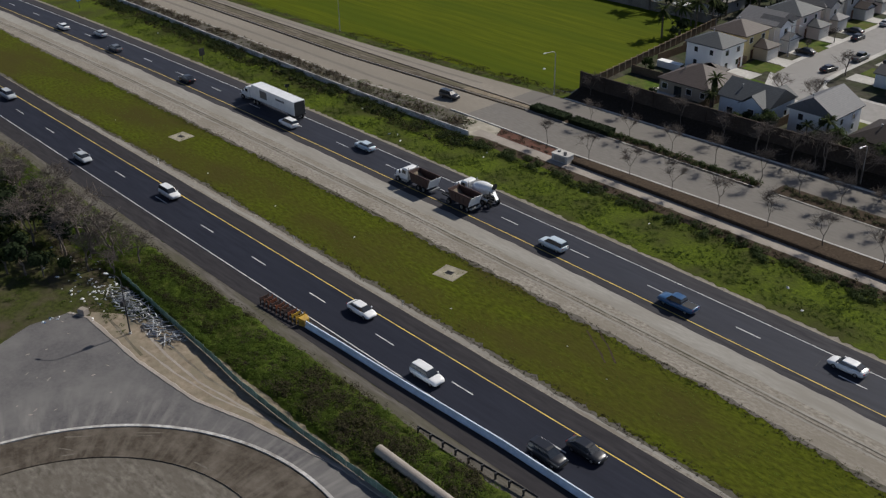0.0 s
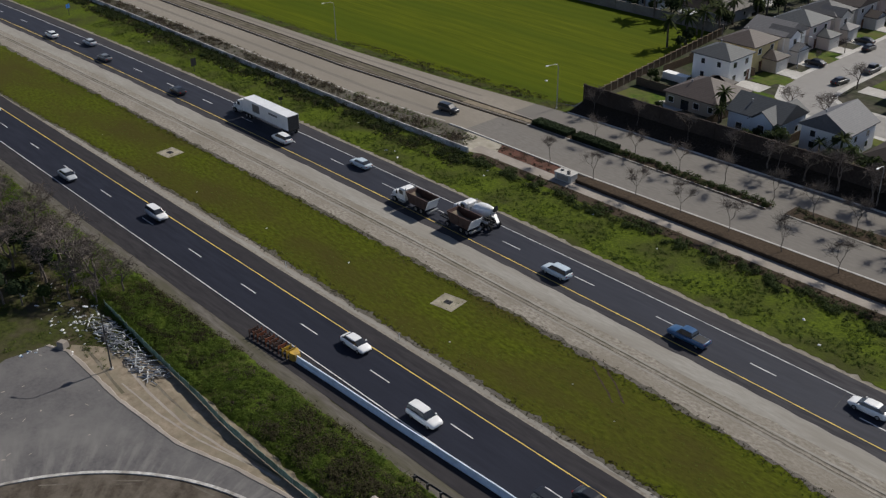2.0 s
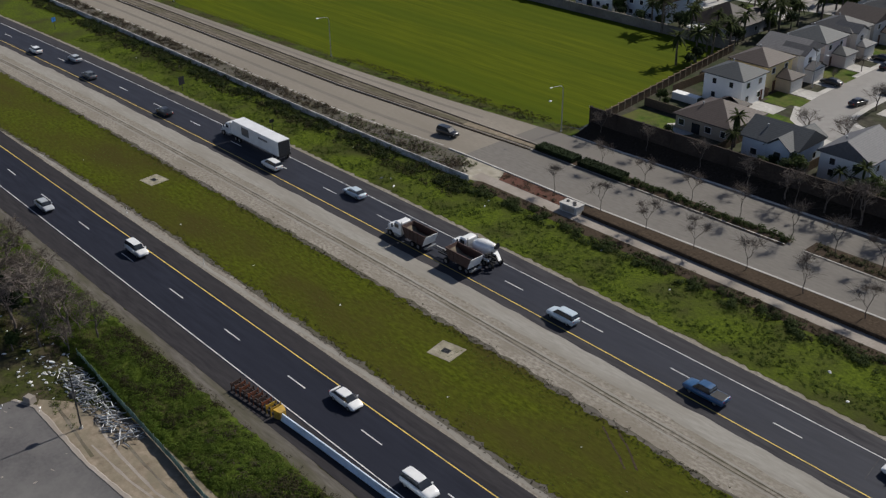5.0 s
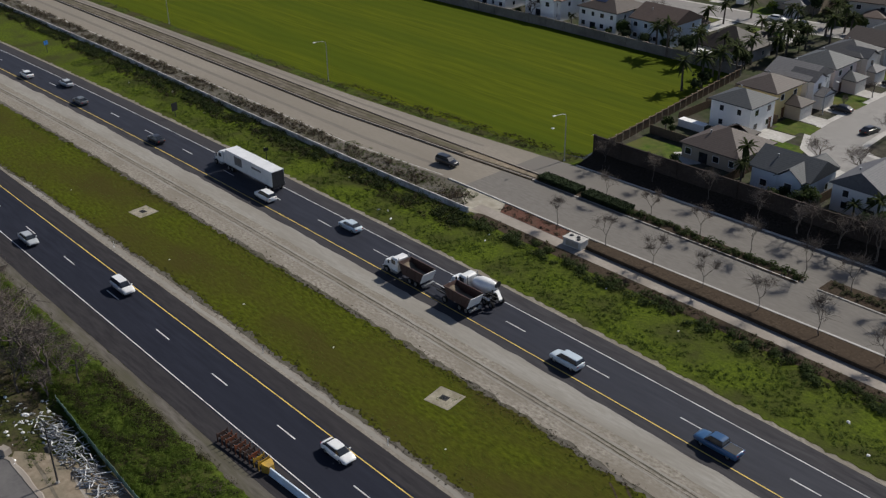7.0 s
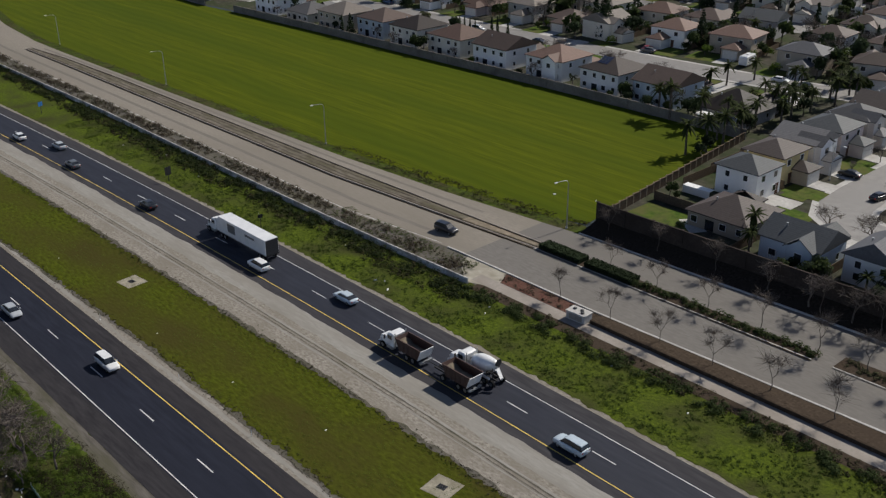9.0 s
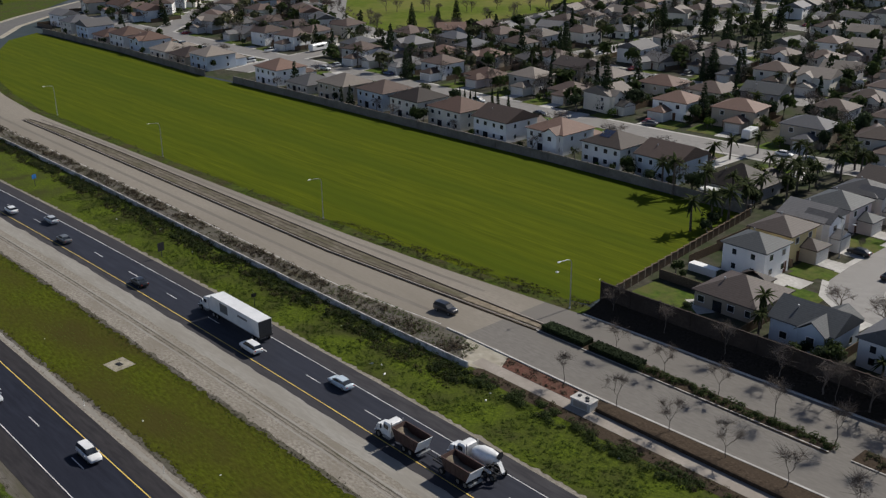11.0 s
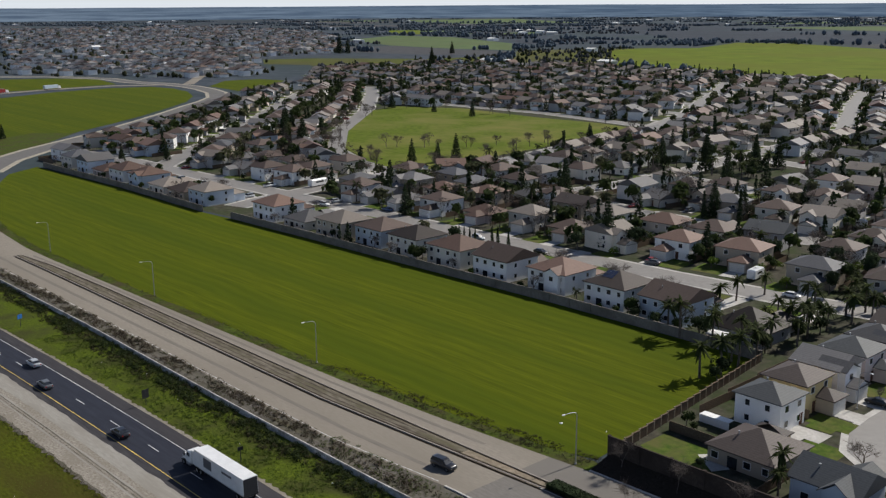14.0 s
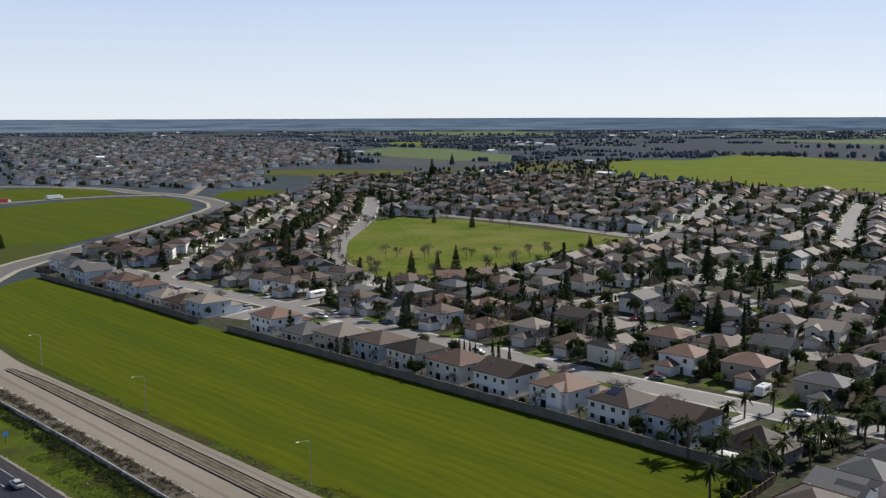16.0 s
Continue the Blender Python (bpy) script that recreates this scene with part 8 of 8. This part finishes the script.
# far suburb beyond the road bend
SUBURB = [(-1165, 440), (-3072, 1065), (-2930, 1617), (-2151, 1520), (-1654, 1224), (-1288, 954), (-1250, 784), (-1120, 700), (-1000, 640), (-950, 560), (-1065, 505)]
walls, roofs = Shape(), Shape()
trees = Shape()
count = 0
while count < 1500:
    f = rnd.random() ** 1.6
    x, y = -960 - 2100 * f + rnd.uniform(-160, 160), rnd.uniform(420, 1617)
    if not inside(x, y, SUBURB):
        continue
    x, y = round(x / 17) * 17 + rnd.uniform(-2, 2), round(y / 26) * 26 + rnd.uniform(-2, 2)
    w, d, h = rnd.uniform(10, 13), rnd.uniform(9, 11), rnd.choice((3.0, 5.4, 5.4))
    walls.slot, roofs.slot = rnd.randrange(4), rnd.randrange(4)
    walls.box(x - w / 2, x + w / 2, y - d / 2, y + d / 2, 0, h)
    hip_roof(roofs, x - w / 2, x + w / 2, y - d / 2, y + d / 2, h, 0.42, 0.5, rnd.random() < 0.4)
    count += 1
    for _ in range(rnd.choice((2, 3, 3))):
        clump_blob(trees, x + rnd.uniform(-9, 9), y + rnd.choice((-12, 12)), rnd.uniform(1.3, 2.8), rnd)
single("far_houses", walls, [WALLS[k] for k in ("white", "cream", "beige", "white")], "pale walls of a distant housing estate", "houses", kind="stuff")
single("far_roofs", roofs, [ROOFS[k] for k in ("grey", "umber", "brown", "slate")], "grey and brown roofs of a distant housing estate", "roofs", kind="stuff")
single("far_estate_trees", trees, M["leaf_olive"], "dark trees among the distant houses", "trees", kind="stuff")

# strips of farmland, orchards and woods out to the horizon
# distance haze is mixed into both tree colours as lighter blue-grey
M["hazed_leaf"] = surface("haze_blue_foliage", [(0.062, 0.083, 0.104), (0.1, 0.126, 0.148)], (0.02, 0.1), 0.95, 0.0)
M["hazed_orchard"] = surface("hazed_orchard", [(0.05, 0.054, 0.06), (0.085, 0.088, 0.094)], (0.02, 0.1), 0.95, 0.0)
rnd = random.Random(66)
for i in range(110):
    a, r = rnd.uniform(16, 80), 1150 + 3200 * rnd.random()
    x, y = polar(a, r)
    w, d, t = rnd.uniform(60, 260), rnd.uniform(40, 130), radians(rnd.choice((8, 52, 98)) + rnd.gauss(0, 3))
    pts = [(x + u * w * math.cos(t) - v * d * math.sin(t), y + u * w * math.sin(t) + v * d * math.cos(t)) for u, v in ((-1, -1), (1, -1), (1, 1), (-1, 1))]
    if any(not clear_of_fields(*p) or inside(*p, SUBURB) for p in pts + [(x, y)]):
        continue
    mt, lb = rnd.choice((("orchard", "dark bare orchard ground in the distance, blued with haze"), ("orchard", "dark bare orchard ground in the distance, blued with haze"), ("plough", "ploughed strip in the distance, greyed with haze"), ("orchard", "dark bare orchard ground in the distance, blued with haze"), ("palefield", "pale green strip of far farmland")))
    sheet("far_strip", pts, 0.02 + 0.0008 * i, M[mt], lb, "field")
for mat, n, seed, lab in (("hazed_leaf", 400, 1, "dark distant trees and windbreaks, coloured with distance haze"), ("hazed_orchard", 90, 2, "leafless orchards in the distance, greyed with distance haze"), ("hazed_leaf", 40, 3, "distant trees coloured blue-grey with distance haze")):
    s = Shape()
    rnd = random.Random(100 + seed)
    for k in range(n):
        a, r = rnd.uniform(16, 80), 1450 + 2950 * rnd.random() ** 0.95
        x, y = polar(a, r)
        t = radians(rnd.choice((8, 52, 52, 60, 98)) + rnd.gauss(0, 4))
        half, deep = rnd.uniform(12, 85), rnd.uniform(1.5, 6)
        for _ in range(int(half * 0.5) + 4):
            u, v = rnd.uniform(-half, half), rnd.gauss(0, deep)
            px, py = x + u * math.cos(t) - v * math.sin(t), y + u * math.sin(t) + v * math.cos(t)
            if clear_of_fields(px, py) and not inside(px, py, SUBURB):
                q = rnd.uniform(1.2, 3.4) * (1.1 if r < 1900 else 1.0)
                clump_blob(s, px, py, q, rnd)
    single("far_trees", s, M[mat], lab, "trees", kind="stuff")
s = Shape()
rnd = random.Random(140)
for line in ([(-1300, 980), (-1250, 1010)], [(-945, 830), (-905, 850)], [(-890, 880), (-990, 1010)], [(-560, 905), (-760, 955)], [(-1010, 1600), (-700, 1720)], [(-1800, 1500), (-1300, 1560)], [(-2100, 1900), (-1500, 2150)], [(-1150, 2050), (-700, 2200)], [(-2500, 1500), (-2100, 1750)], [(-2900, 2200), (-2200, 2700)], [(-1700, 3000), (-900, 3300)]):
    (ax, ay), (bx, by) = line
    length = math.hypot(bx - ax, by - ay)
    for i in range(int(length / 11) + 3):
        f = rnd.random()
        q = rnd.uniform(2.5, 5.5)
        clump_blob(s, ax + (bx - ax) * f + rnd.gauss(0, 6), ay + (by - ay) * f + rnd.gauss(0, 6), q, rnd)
single("windbreaks", s, M["hazed_leaf"], "dark lines of tall windbreak trees, coloured with distance haze", "trees", kind="stuff")
for x, y, q in ((-1261, 938, 2.4), (-1250, 945, 2.0), (-918, 815, 2.0), (-926, 822, 1.8), (-1135, 1046, 1.6)):
    plant("conifer", x, y, q, label="tall dark conifer standing among far fields")
ROUGH = [(-1060, 745), (-930, 690), (-830, 900), (-760, 960), (-800, 1010), (-1010, 1255), (-1030, 1350), (-1130, 1180), (-1030, 1060), (-1060, 935), (-975, 815)]
sheet("rough_land", ROUGH, 0.03, M["olivefield"], "rough olive grass with trees behind the estate", "ground")
for mt, n, lb in (("leaf_olive", 150, "olive trees on the rough land behind the estate"), ("hazed_orchard", 260, "leafless trees on the rough land behind the estate"), ("leaf_dark", 60, "dark evergreens on the rough land behind the estate")):
    s = Shape()
    while n:
        x, y = rnd.uniform(-1130, -760), rnd.uniform(690, 1350)
        if inside(x, y, ROUGH) and fuzz(x, y, 45.0, 4.0) > -0.1:
            clump_blob(s, x, y, rnd.uniform(1.0, 3.0), rnd)
            n -= 1
    single("rough_land_trees", s, M[mt], lb, "trees", kind="stuff")
# scattered farm sheds
s = Shape()
rf = Shape()
for _ in range(70):
    a, r = rnd.uniform(20, 76), rnd.uniform(1100, 4200)
    x, y = polar(a, r)
    if clear_of_fields(x, y):
        w, d, h = rnd.uniform(9, 26), rnd.uniform(8, 14), rnd.uniform(3, 5.5)
        s.slot = rnd.randrange(3)
        s.box(x - w / 2, x + w / 2, y - d / 2, y + d / 2, 0, h)
        hip_roof(rf, x - w / 2, x + w / 2, y - d / 2, y + d / 2, h, 0.25, 0.4, True)
single("far_sheds", s, [M["trim"], WALLS["cream"], WALLS["grey"]], "pale farm sheds scattered in the distance", "sheds", kind="stuff")
single("far_shed_roofs", rf, M["trim"], "white roofs of the farm sheds", "roofs", kind="stuff")
# road beyond the bend
ribbon("street", [(-840, 80), (-900, 250), (-930, 334), (-942, 382), (-940, 439), (-915, 483)], 11, 0.115, M["oldroad"], "pale road curving past the far fields")
ribbon("street", [(-905, 500), (-990, 560), (-1100, 700)], 10, 0.1, M["oldroad"], "pale road leading on to the far estate")
